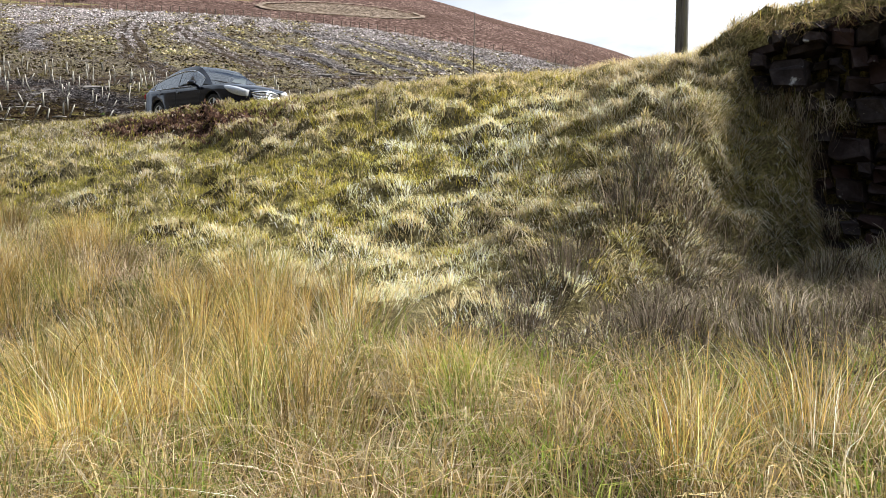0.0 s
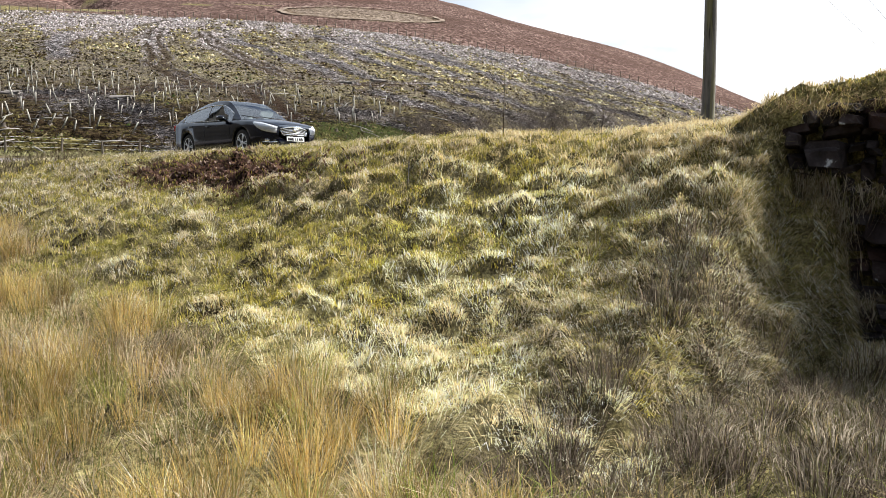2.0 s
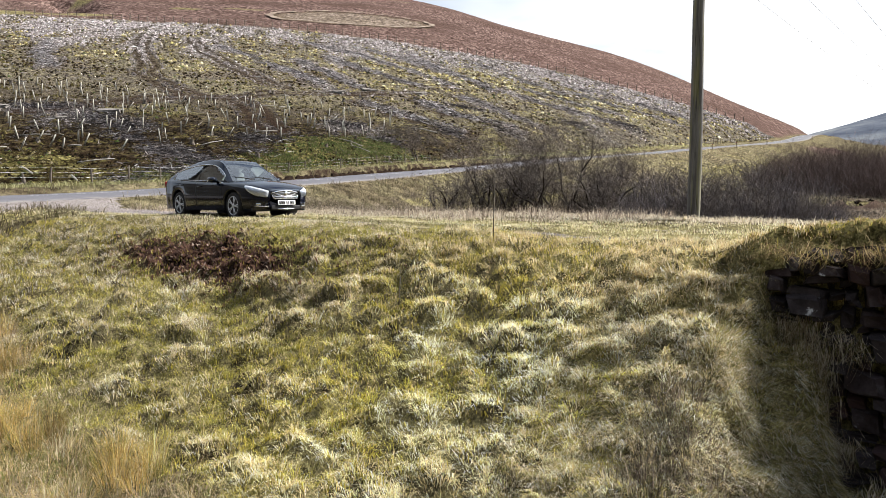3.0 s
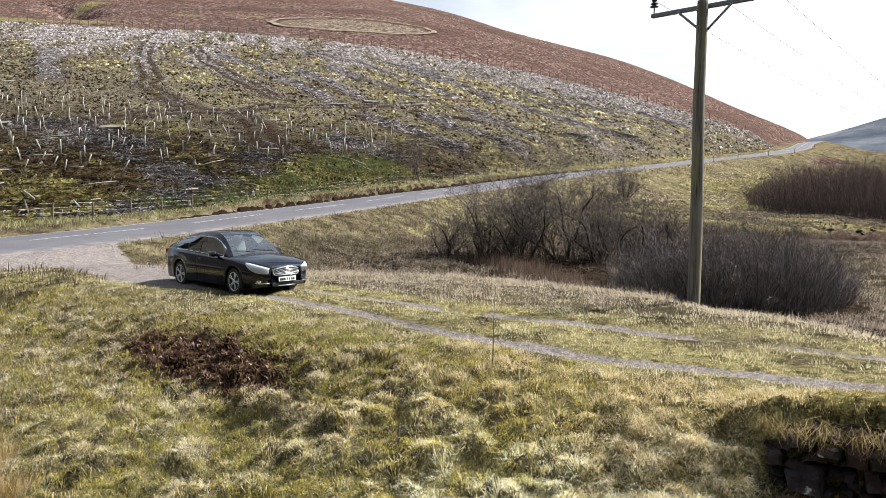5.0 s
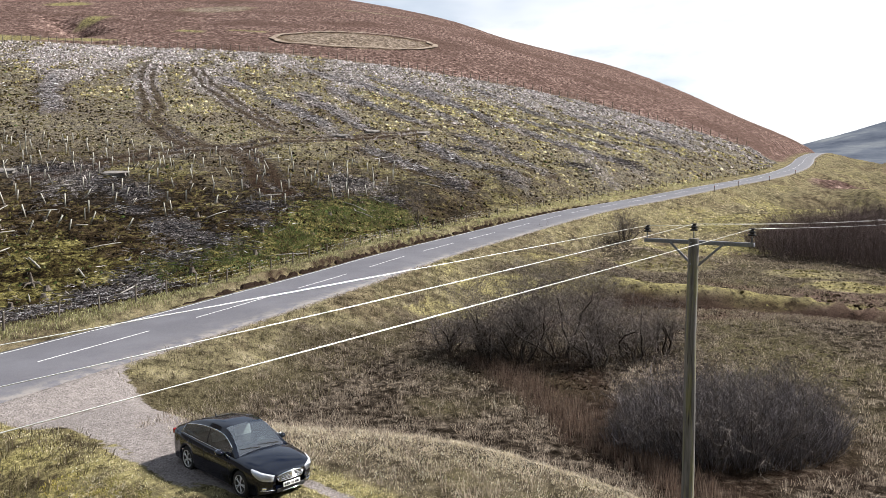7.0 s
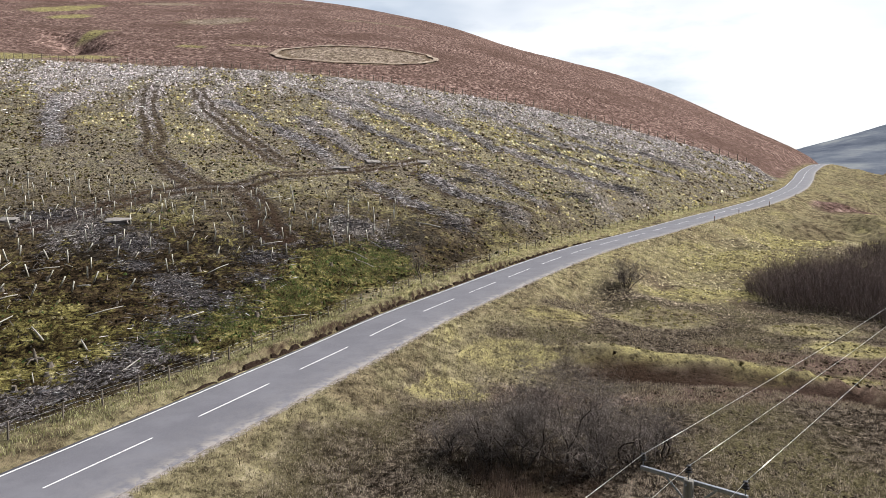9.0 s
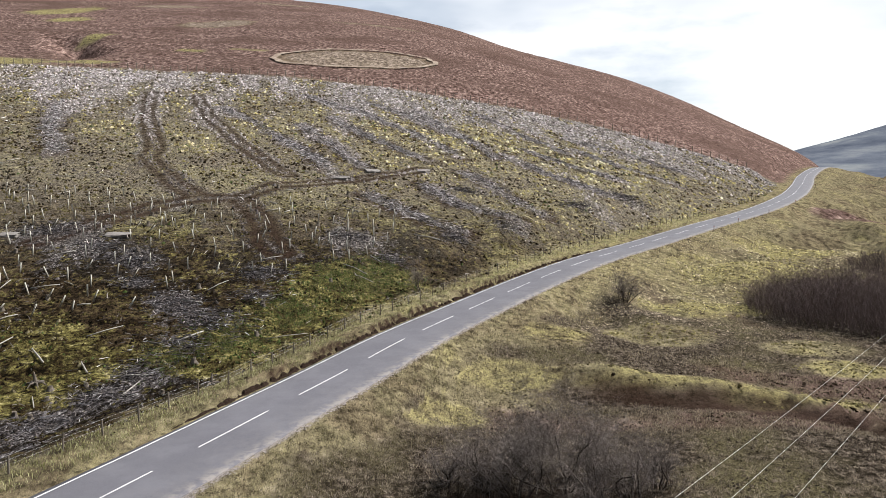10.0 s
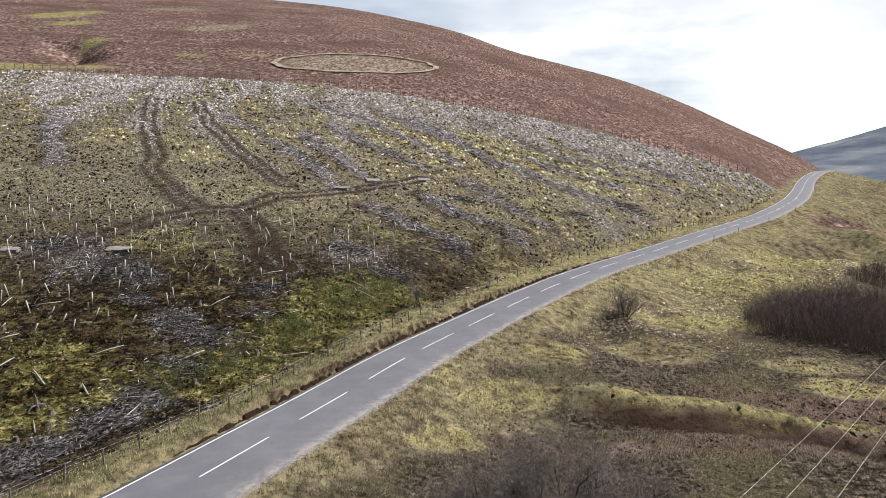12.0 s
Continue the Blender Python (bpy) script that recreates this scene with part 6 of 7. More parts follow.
tagged(new("brash_row", twig_mesh("brash_row", np.stack([lx, ly, lz], 1), p1, 0.025 + 0.03 * rb.rand(len(lx)), lt, M_BRASH, 9)), "long rows of grey brash down the felled slope", "brash", kind="stuff")

# cut logs left lying on the slope
M_LOG = mat_plain("bleached_log", (0.12, 0.11, 0.10), (0.32, 0.30, 0.27), 6, 0.85, 0.0, 0.3)
ql = random.Random(31)
n_log = 0
while n_log < 46:
    y = 46 + 90 * ql.random() ** 1.3
    x = ql.uniform(-0.62 * y - 4, 10)
    if float(road_d(x, y)) > -9:
        continue
    ln, a = ql.uniform(1.0, 3.6), ql.uniform(0, math.pi)
    x2, y2 = x + ln * math.cos(a), y + ln * math.sin(a)
    g = Geo()
    r = ql.uniform(0.035, 0.08)
    g.tube([(0, 0, 0), ((x2 - x) * 0.5, (y2 - y) * 0.5, ground_z((x + x2) / 2, (y + y2) / 2) - ground_z(x, y) + 0.03), (x2 - x, y2 - y, ground_z(x2, y2) - ground_z(x, y))], [r, r * 0.9, r * 0.7], 6)
    ob = new("log", g.mesh("log", M_LOG))
    ob.location = (x, y, ground_z(x, y) + r + 0.06)
    tagged(ob, "bleached cut branch log lying on the slope", "log", "logs on the felled slope")
    n_log += 1

# pale rock slabs beside the extraction tracks
M_SLAB = mat_plain("pale_slab", (0.09, 0.08, 0.072), (0.21, 0.19, 0.175), 2.5, 0.9, 0.0, 0.6, 0.03)
for x, y, w, d in ((-39.6, 83.6, 2.6, 1.5), (-50.5, 80.5, 2.0, 1.1), (-15.3, 133, 2.6, 2.2), (-20.0, 125, 2.8, 1.6), (-6.4, 139, 2.0, 1.8)):
    bm = bmesh.new()
    bmesh.ops.create_cube(bm, size=1.0)
    bmesh.ops.subdivide_edges(bm, edges=bm.edges[:], cuts=2, use_grid_fill=True)
    for v in bm.verts:
        v.co = Vector(((v.co.x + ql.gauss(0, 0.05)) * w, (v.co.y + ql.gauss(0, 0.05)) * d, v.co.z * 0.5 + ql.gauss(0, 0.03) + 0.11 * v.co.y * d))
    g = Geo()
    g.bm(bm)
    ob = new("rock_slab", g.mesh("rock_slab", M_SLAB, False))
    ob.matrix_world = pose(x, y, ground_z(x, y) + 0.02, 6, 0, ql.uniform(-25, 25))
    tagged(ob, "pale flat rock slab lying in the brash", "rock")

# bare bushes and trees -------------------------------------------------------------
def grow(geo, rng, start, direction, length, radius, depth, spread, up, twist, sides_min=3):
    """Grows a crooked limb and its branches."""
    steps = 4 if depth > 1 else 3
    pts, rad, d = [start.copy()], [radius], direction.normalized()
    p = start.copy()
    for k in range(steps):
        d = (d + Vector((rng.gauss(0, twist), rng.gauss(0, twist), rng.gauss(0, twist) + up))).normalized()
        p = p + d * (length / steps)
        pts.append(p.copy())
        rad.append(radius * (1 - 0.62 * (k + 1) / steps))
    if depth <= 0:
        w = Vector((rng.gauss(0, 1), rng.gauss(0, 1), rng.gauss(0, 1))).cross(d).normalized() * max(radius, 0.0045)
        geo.add([pts[0] - w, pts[0] + w, pts[2] + w * 0.7, pts[2] - w * 0.7, pts[3]], [(0, 1, 2, 3), (3, 2, 4)])
        return
    geo.tube(pts, rad, max(sides_min, 3 + (2 if radius > 0.04 else 0)), False)
    n = rng.randint(3, 4) if depth > 1 else rng.randint(7, 10)
    for _ in range(n):
        t = rng.uniform(0.35, 1.0)
        i = min(int(t * steps), steps - 1)
        q = pts[i].lerp(pts[i + 1], t * steps - i)
        side = Vector((rng.gauss(0, 1), rng.gauss(0, 1), rng.gauss(0, 0.6))).normalized()
        nd = (d * (1 - spread) + side * spread).normalized()
        grow(geo, rng, q, nd, length * rng.uniform(0.5, 0.78), max(0.004, rad[i] * 0.58), depth - 1, spread, up, twist)


def bare_tree(name, x, y, height, stems, label, seed, depth=4, lean=0.45, radius=0.07, up=0.10, twist=0.22, spread=0.55, mat=None, limbs=7):
    rng = random.Random(seed)
    z = ground_z(x, y)
    t = thing(name, Matrix.Translation((x, y, z - 0.05)), label, "tree" if name == "tree" else "bush")
    trunk, crown = Geo(), Geo()
    for k in range(stems):
        a = 2 * math.pi * (k + rng.random()) / stems
        d = Vector((math.cos(a) * lean * rng.uniform(0.3, 1.3), math.sin(a) * lean * rng.uniform(0.3, 1.3), 1))
        base = Vector((math.cos(a) * 0.18 * stems**0.5 * rng.random(), math.sin(a) * 0.18 * stems**0.5 * rng.random(), -0.1))
        ln = height * rng.uniform(0.40, 0.55)
        steps, p, pts, rad = 4, base.copy(), [base.copy()], [radius]
        dd = d.normalized()
        for i in range(steps):
            dd = (dd + Vector((rng.gauss(0, twist), rng.gauss(0, twist), up))).normalized()
            p = p + dd * ln / steps
            pts.append(p.copy())
            rad.append(radius * (1 - 0.5 * (i + 1) / steps))
        trunk.tube(pts, rad, 6, False)
        for _ in range(limbs):
            i = rng.randint(1, steps)
            nd = (dd + Vector((rng.gauss(0, 0.55), rng.gauss(0, 0.55), rng.uniform(-0.1, 0.5)))).normalized()
            grow(crown, rng, pts[i], nd, height * rng.uniform(0.24, 0.36), rad[i] * 0.6, depth - 2, spread, up * 0.8, twist)
    part("trunk", trunk, M_BARK, t)
    part("crown", crown, mat or M_TWIG, t)
    return t


W = "bare grey willow with crooked stems on boggy ground"
for k, (x, y, h, st) in enumerate(((1.2, 35.6, 5.0, 6), (3.2, 34.8, 5.6, 6), (5.2, 35.4, 8.0, 5), (6.6, 33.6, 4.6, 6), (8.6, 34.8, 4.8, 5), (10.4, 36.0, 4.4, 5), (-0.4, 36.4, 3.8, 5), (2.6, 37.6, 5.6, 5), (7.2, 37.2, 5.0, 5))):
    bare_tree("willow_bush", x, y, h, st, W, 100 + k, 5 if k == 2 else 4, 0.55, 0.062, 0.10, 0.40, 0.60, limbs=9)
D = "dense dark thicket of bare thin willow shoots"
for k, (x, y, h) in enumerate(((6.4, 23.4, 2.7), (7.7, 22.2, 3.0), (9.2, 22.6, 3.1), (10.6, 23.4, 2.9), (11.8, 25.2, 2.7), (8.4, 24.8, 3.0), (10.0, 25.8, 2.9), (6.6, 26.0, 2.6), (12.6, 27.0, 2.4))):
    bare_tree("thicket_bush", x, y, h * (0.82 + 0.3 * (k % 3) / 2), 9, D, 200 + k, 4, 0.7, 0.026, 0.14, 0.22, 0.5, limbs=5)
bare_tree("round_bush", 19.6, 83.6, 4.2, 14, "rounded bare brown bush on the road bank", 301, 4, 0.75, 0.04, 0.06, 0.16, 0.5)
bare_tree("young_tree", -3.9, 78.3, 4.6, 2, "small bare roadside tree beside the fence", 302, 5, 0.25, 0.07, 0.10, 0.20, 0.5)


def shoot_wood(name, n, place, hlo, hhi, label, seed, twigs=6, thick=0.016, colour=(0.105, 0.083, 0.077)):
    """A thicket of thin upright shoots and twigs, too many to count."""
    r = np.random.RandomState(seed)
    x, y, q = place(r, n)
    z = land(x, y)
    cx, cy = x.mean(), y.mean()
    h = (hlo + (hhi - hlo) * r.rand(n)) * (0.25 + 0.8 * np.clip(1 - q**2.4, 0, 1) ** 0.6) * (1 + 0.28 * vnoise(x, y, 0.35, 2))
    p0 = np.stack([x, y, z - 0.05], 1)
    far = np.maximum(np.hypot(x - cx, y - cy), 0.1)
    out = 0.22 * q**2
    tip = p0 + np.stack([(r.normal(0, 0.26, n) + out * (x - cx) / far) * h, (r.normal(0, 0.26, n) + out * (y - cy) / far) * h, h], 1)
    tone = lambda m: np.where(r.rand(m) < 0.18, 2.0, 0.35 + 0.7 * r.rand(m))[:, None] * np.array([colour])
    P0, P1, R = [p0], [tip], [np.full(n, thick)]
    for k in range(twigs):
        t = 0.25 + 0.75 * r.rand(n)
        b = p0 + (tip - p0) * t[:, None]
        ln = h * (0.12 + 0.22 * r.rand(n))
        P0.append(b)
        P1.append(b + np.stack([r.normal(0, 0.55, n) * ln, r.normal(0, 0.55, n) * ln, ln * (0.5 + 0.5 * r.rand(n))], 1))
        R.append(np.full(n, thick * 0.5))
    P0, P1, R = np.concatenate(P0), np.concatenate(P1), np.concatenate(R)
    me = twig_mesh(name, P0, P1, R, tone(len(P0)), M_BRASH, seed)
    tagged(new(name, me), label, "thicket", kind="stuff")


def disc(cx, cy, rx, ry, turn=0.0):
    def place(r, n):
        a, q = r.rand(n) * 2 * np.pi, np.sqrt(r.rand(n))
        u, v = np.cos(a) * q * rx, np.sin(a) * q * ry
        return cx + u * math.cos(turn) - v * math.sin(turn), cy + u * math.sin(turn) + v * math.cos(turn), q
    return place


shoot_wood("alder_thicket", 9500, disc(47.5, 81, 14.0, 10.5, -0.25), 3.4, 5.6, "dark purple-brown thicket of bare alder shoots", 41, 7, 0.012, (0.125, 0.096, 0.090))
shoot_wood("far_thicket", 1300, disc(70, 112, 9.5, 5, 0.0), 2.2, 3.6, "far dark bare thicket below the road", 42, 4, 0.03)
shoot_wood("willow_undergrowth", 900, disc(5.0, 35.4, 6.6, 3.0, 0.05), 0.6, 2.0, "tangled thin shoots under the willows", 43, 5, 0.010, (0.07, 0.056, 0.048))
shoot_wood("thicket_shoots", 3200, disc(9.2, 24.3, 4.1, 2.5, 0.15), 1.3, 3.0, "dense thin grey shoots of the bog thicket", 44, 6, 0.008, (0.12, 0.108, 0.112))

# grass, rushes and reeds --------------------------------------------------------
rg = np.random.RandomState(12)


def pick(n, *cols):
    """A tint for each of n blades from weighted colours, with some spread."""
    w = np.array([c[0] for c in cols], float)
    k = rg.choice(len(cols), n, p=w / w.sum())
    c = np.array([c[1] for c in cols])[k]
    return c * (0.72 + 0.56 * rg.rand(n, 1))


STRAW, PALE, GREEN, YMOSS, TAN, ORANGE, BROWN = (0.56, 0.445, 0.235), (0.68, 0.565, 0.395), (0.215, 0.195, 0.050), (0.40, 0.335, 0.065), (0.50, 0.355, 0.135), (0.52, 0.35, 0.11), (0.19, 0.12, 0.06)


def clumps(name, cx, cy, per, radius, hlo, hhi, tint, lean, width, label, droop=0.6, down=0.0, category="grass", wild=0.14, hang=0.0):
    """Tufts: blades that start close together and arch outwards, downhill on a slope."""
    m = len(cx)
    r = radius * (0.6 + 0.8 * rg.rand(m))
    ci = np.repeat(np.arange(m), per)
    n = len(ci)
    a, q = rg.rand(n) * 2 * np.pi, np.sqrt(rg.rand(n))
    x, y = cx[ci] + np.cos(a) * q * r[ci], cy[ci] + np.sin(a) * q * r[ci]
    z = land(x, y) - 0.02
    e = 0.25
    gxx, gyy = (land(x + e, y, False) - land(x - e, y, False)) / (2 * e), (land(x, y + e, False) - land(x, y - e, False)) / (2 * e)
    sl = np.maximum(np.hypot(gxx, gyy), 0.8) / 0.8
    gxx, gyy = gxx / sl, gyy / sl
    size = (0.7 + 0.6 * rg.rand(m))[ci]
    h = (hlo + (hhi - hlo) * rg.rand(n)) * size
    lx = np.cos(a) * q * lean * h + rg.normal(0, wild, n) * h - down * gxx * h
    ly = np.sin(a) * q * lean * h + rg.normal(0, wild, n) * h - down * gyy * h
    t = tint(n, ci, m, cx, cy)
    h = h * (1 - hang * np.clip(np.hypot(gxx, gyy) / 0.8, 0, 1))
    me = blade_mesh(name, np.stack([x, y, z], 1), h, width * (0.7 + 0.6 * rg.rand(n)), np.stack([lx, ly], 1), np.clip(t, 0.01, 0.8), M_GRASS, droop)
    tagged(new(name, me), label, category, kind="stuff")


def tussock_tint(n, ci, m, cx, cy):
    s_, a_ = bank_sa(cx, cy)
    f = vnoise(cx, cy, 0.9, 3) + 0.85 * smooth(4, 1.5, a_) - 0.30 * smooth(3.5, 6, a_)
    top = tussock(cx, cy) * 3.0 - 0.75
    kind = np.where(f * 0.8 + top + rg.normal(0, 0.22, m) > 0.12, 0, np.where(rg.rand(m) < 0.6, 1, 2))
    base = np.array([STRAW, GREEN, YMOSS])[kind][ci]
    mixin = np.array([PALE, STRAW, GREEN])[kind][ci]
    k = rg.rand(n, 1) < 0.33
    lot = (0.72 + 0.72 * rg.rand(m, 1))[ci]
    heath = (rg.rand(m) < 0.55 * smooth(8, 11, a_))[ci][:, None]
    # lighter towards the wall: sunlight on the bank put into the tint
    lot = lot * (1.0 + 0.18 * smooth(-0.2, 0.8, s_) + (0.60 - 0.25 * smooth(2.4, 3.4, s_)) * smooth(5.0, 2.5, a_) * smooth(0.2, 1.2, s_))[ci][:, None]
    base = np.where(heath, np.array([[0.10, 0.075, 0.035]]), base)
    cool = smooth(3.0, 6.0, a_)[ci][:, None] * np.array([[-0.08, -0.03, 0.14]]) + 1
    return np.where(k, mixin, base) * (0.70 + 0.6 * rg.rand(n, 1)) * lot * cool


def bank_points(m, a0, a1, s0, s1):
    a, s = a0 + (a1 - a0) * rg.rand(m), s0 + (s1 - s0) * rg.rand(m)
    return EC[0] + E_ALONG[0] * a + E_OUT[0] * s, EC[1] + E_ALONG[1] * a + E_OUT[1] * s, s, a


bx_, by_, bs_, ba_ = bank_points(5600, -0.5, 15.5, -1.1, 4.3)
bare = np.hypot((ba_ - 8.7) / 3.0, (bs_ - 0.70) / 0.75) < 0.75
bx_, by_, bs_, ba_ = (v[~bare] for v in (bx_, by_, bs_, ba_))
clumps("bank_tussocks", bx_, by_, 46, 0.115, 0.05, 0.145, tussock_tint, 1.5, 0.0048, "straw and moss-green grass tussocks on the bank", 1.0, 0.75, hang=0.35)
mx_, my_, ms_, ma_ = bank_points(1500, 1.2, 17, -0.6, 3.8)
clumps("bank_moss", mx_, my_, 28, 0.22, 0.03, 0.09, lambda n, ci, m, cx, cy: pick(n, (3, YMOSS), (3, GREEN), (1, STRAW)), 0.3, 0.012, "yellow-green moss cushions between the tussocks", 0.3, 0.2, "moss")
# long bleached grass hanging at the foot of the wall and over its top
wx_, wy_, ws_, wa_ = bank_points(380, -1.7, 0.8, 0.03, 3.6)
# tint falls off further out: the wall's cast shadow put into the colour
clumps("shade_grass", wx_, wy_, 80, 0.16, 0.09, 0.24, lambda n, ci, m, cx, cy: ((0.5 + 0.8 * rg.rand(m)) * (1 - 0.40 * smooth(1.4, 2.6, bank_sa(cx, cy)[0])))[ci][:, None] * pick(n, (5, (0.70, 0.61, 0.48)), (1.5, STRAW), (2, (0.22, 0.22, 0.08)), (1.0, (0.14, 0.10, 0.06))), 0.6, 0.0055, "long pale drooping grass beside the stone wall, darker in painted shadow", 0.8, 1.0, hang=1.5)
tx_, ty_, ts_, ta_ = bank_points(260, -4.5, 0.6, -0.9, 0.05)
clumps("wall_top_turf", tx_, ty_, 55, 0.20, 0.02, 0.06, lambda n, ci, m, cx, cy: pick(n, (3, STRAW), (2, GREEN), (3, (0.26, 0.18, 0.085)), (1, YMOSS)), 1.2, 0.008, "shaggy turf overhanging the wall's top", 1.0, 0.2)
# dead leaf litter on the bare earth patch
k = 5200
la, ls = 8.7 + rg.normal(0, 1.35, k), 0.70 + rg.normal(0, 0.36, k)
lx_, ly_ = EC[0] + E_ALONG[0] * la + E_OUT[0] * ls, EC[1] + E_ALONG[1] * la + E_OUT[1] * ls
lz_ = land(lx_, ly_) + 0.005
me = blade_mesh("dead_bracken", np.stack([lx_, ly_, lz_], 1), 0.02 + 0.06 * rg.rand(k), 0.03 + 0.02 * rg.rand(k), rg.normal(0, 0.05, (k, 2)), pick(k, (4, (0.085, 0.050, 0.040)), (3, (0.15, 0.085, 0.060)), (0.5, (0.40, 0.30, 0.24))), M_GRASS, 0.2)
tagged(new("dead_bracken", me), "dark brown dead bracken litter on the bank", "bracken", kind="stuff")


# rushes on the stream's floor
def rush_points(m, tall=True):
    x, y = -9 + 15 * rg.rand(m), 1.2 + 11.5 * rg.rand(m)
    s, a = bank_sa(x, y)
    keep = (s > 4.3 - 0.13 * np.clip(a - 4, 0, 8)) & (a > -3.6) & (np.hypot(x, y) > 1.5) & (s < 8.6)
    keep &= ~((a < 0.9) & (s < 4.9 + 0.3 * vnoise(x, y, 1.1, 2)))
    keep &= (y > 2.05 + 0.5 * vnoise(x, y, 0.7, 2)) if tall else (y > 1.2)
    keep &= (vnoise(x, y, 0.95, 2) > -0.08) if tall else True
    return x[keep], y[keep]


def rush_tint(n, ci, m, cx, cy):
    f = vnoise(cx, cy, 0.5, 2)[ci]
    c = pick(n, (4.5, TAN), (3.2, ORANGE), (2, STRAW), (2.0, (0.33, 0.28, 0.085)), (0.7, (0.20, 0.20, 0.05)), (0.7, PALE), (1.2, (0.24, 0.14, 0.05)))
    leafy = (rg.rand(m) < 0.16)[ci][:, None]
    dead = (rg.rand(m) < 0.14)[ci][:, None]
    c = np.where(leafy, pick(n, (3, (0.17, 0.18, 0.04)), (2, (0.30, 0.27, 0.08)), (1, STRAW)), c)
    c = np.where(dead, pick(n, (3, PALE), (2, (0.30, 0.22, 0.14)), (1, BROWN)), c)
    return c * (1 + 0.30 * f[:, None]) * (0.36 + 1.25 * rg.rand(m, 1))[ci]


rx_, ry_ = rush_points(3000)
clumps("rushes", rx_, ry_, 125, 0.11, 0.14, 0.46, rush_tint, 0.50, 0.0031, "tall orange-straw rushes in thick clumps", 0.35, 0.0, "rushes", 0.20)
rx_, ry_ = rush_points(1900, False)
clumps("rush_undergrass", rx_, ry_, 110, 0.25, 0.08, 0.28, lambda n, ci, m, cx, cy: (0.28 + 0.95 * rg.rand(m, 1))[ci] * np.where((rg.rand(m) < 0.45)[ci][:, None], pick(n, (3, (0.62, 0.48, 0.35)), (2, PALE), (1, BROWN)), pick(n, (3, STRAW), (1, PALE), (3.4, (0.17, 0.20, 0.045)), (1.4, TAN), (1, BROWN))), 1.7, 0.0038, "pale matted grass between the rushes", 1.0, 0.0, "grass", 0.55)
# fresh green grass by the water; towards the wall its shadow darkens the tints
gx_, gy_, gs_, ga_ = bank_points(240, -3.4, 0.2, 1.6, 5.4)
clumps("stream_grass", gx_, gy_, 90, 0.16, 0.10, 0.30, lambda n, ci, m, cx, cy: np.where((bank_sa(cx, cy)[0] > 4.9)[ci][:, None], pick(n, (3, (0.18, 0.26, 0.04)), (2, STRAW), (1, PALE)), pick(n, (3, (0.15, 0.12, 0.09)), (2, (0.085, 0.08, 0.04)), (1.2, (0.30, 0.25, 0.19)), (2, (0.06, 0.045, 0.035)))), 0.9, 0.006, "grass darkened by the wall's painted shadow, fresh green at the stream's edge", 0.8)


# short turf on the shelf, bleached at its edges
def shelf_points(m):
    x = -15 + 24 * rg.rand(m)
    y = 5 + 20 * rg.rand(m)
    s, a = bank_sa(x, y)
    back = curve(x, [-14, -10, -5, -1, 0.9, 2.8, 3.7, 4.4, 4.8, 5.9, 6.9, 14], [25.5, 23.0, 21.6, 21.2, 20.5, 18.7, 17.9, 16.8, 15.4, 14.0, 12.0, 7.5])
    r1, r2 = rut_lines(x, y)
    za_, _ = zones(x, y)
    keep = (s < -0.7) & (y < back + 1.0) & (za_[:, 2] < 0.35) & (road_d(x, y) > 3.6)
    keep &= ~((np.abs((x - mid.x) * math.cos(radians(yaw)) + (y - mid.y) * math.sin(radians(yaw))) < 2.2) & (np.abs(-(x - mid.x) * math.sin(radians(yaw)) + (y - mid.y) * math.cos(radians(yaw))) < 0.8))
    return x[keep], y[keep]


def shelf_tint(n, ci, m, cx, cy):
    r1, r2 = rut_lines(cx, cy)
    fresh = smooth(1.5, 0.7, np.minimum(r1, r2) + 0.5 * vnoise(cx, cy, 0.7, 2))[ci]
    a = pick(n, (3, (0.47, 0.43, 0.25)), (2, (0.50, 0.43, 0.30)), (2, (0.35, 0.33, 0.17)), (2.2, PALE))
    b = pick(n, (3, (0.50, 0.43, 0.325)), (1.5, (0.33, 0.27, 0.20)), (2.5, (0.64, 0.56, 0.44)), (0.5, (0.24, 0.23, 0.09)))
    return 1.25 * np.where((rg.rand(n) < fresh)[:, None], a, b)


sx_, sy_ = shelf_points(6000)
clumps("shelf_turf", sx_, sy_, 24, 0.22, 0.025, 0.085, shelf_tint, 0.6, 0.010, "short yellow-green turf on the old track's shelf", 0.5)


# reeds and bleached grass on the bog
def bog_points(m, y0, y1):
    y = y0 + (y1 - y0) * rg.rand(m) ** 1.3
    x = -10 + (0.66 * y + 12) * rg.rand(m)
    _, zz = zones(x, y)
    keep = (rg.rand(len(x)) < zz[:, 0]) & (zz[:, 2] < 0.4)
    return x[keep], y[keep]


qx_, qy_ = bog_points(5200, 15, 50)
clumps("bog_reeds", qx_, qy_, 24, 0.24, 0.08, 0.32, lambda n, ci, m, cx, cy: pick(n, (3, (0.36, 0.295, 0.235)), (2, (0.21, 0.165, 0.125)), (2.3, (0.56, 0.475, 0.38)), (1, (0.085, 0.06, 0.046))) * ((0.36 + 0.52 * rg.rand(m)) * (1 + 0.55 * smooth(42, 30, cy)))[ci][:, None], 0.9, 0.0075, "bleached dead reeds and bog grass", 0.7)
qx_, qy_ = bog_points(6000, 44, 100)
clumps("far_bog_grass", qx_, qy_, 15, 0.5, 0.10, 0.28, lambda n, ci, m, cx, cy: pick(n, (3, (0.21, 0.175, 0.125)), (2, (0.09, 0.068, 0.046)), (2, (0.35, 0.295, 0.215))), 1.1, 0.02, "bleached bog grass across the valley floor", 0.8)
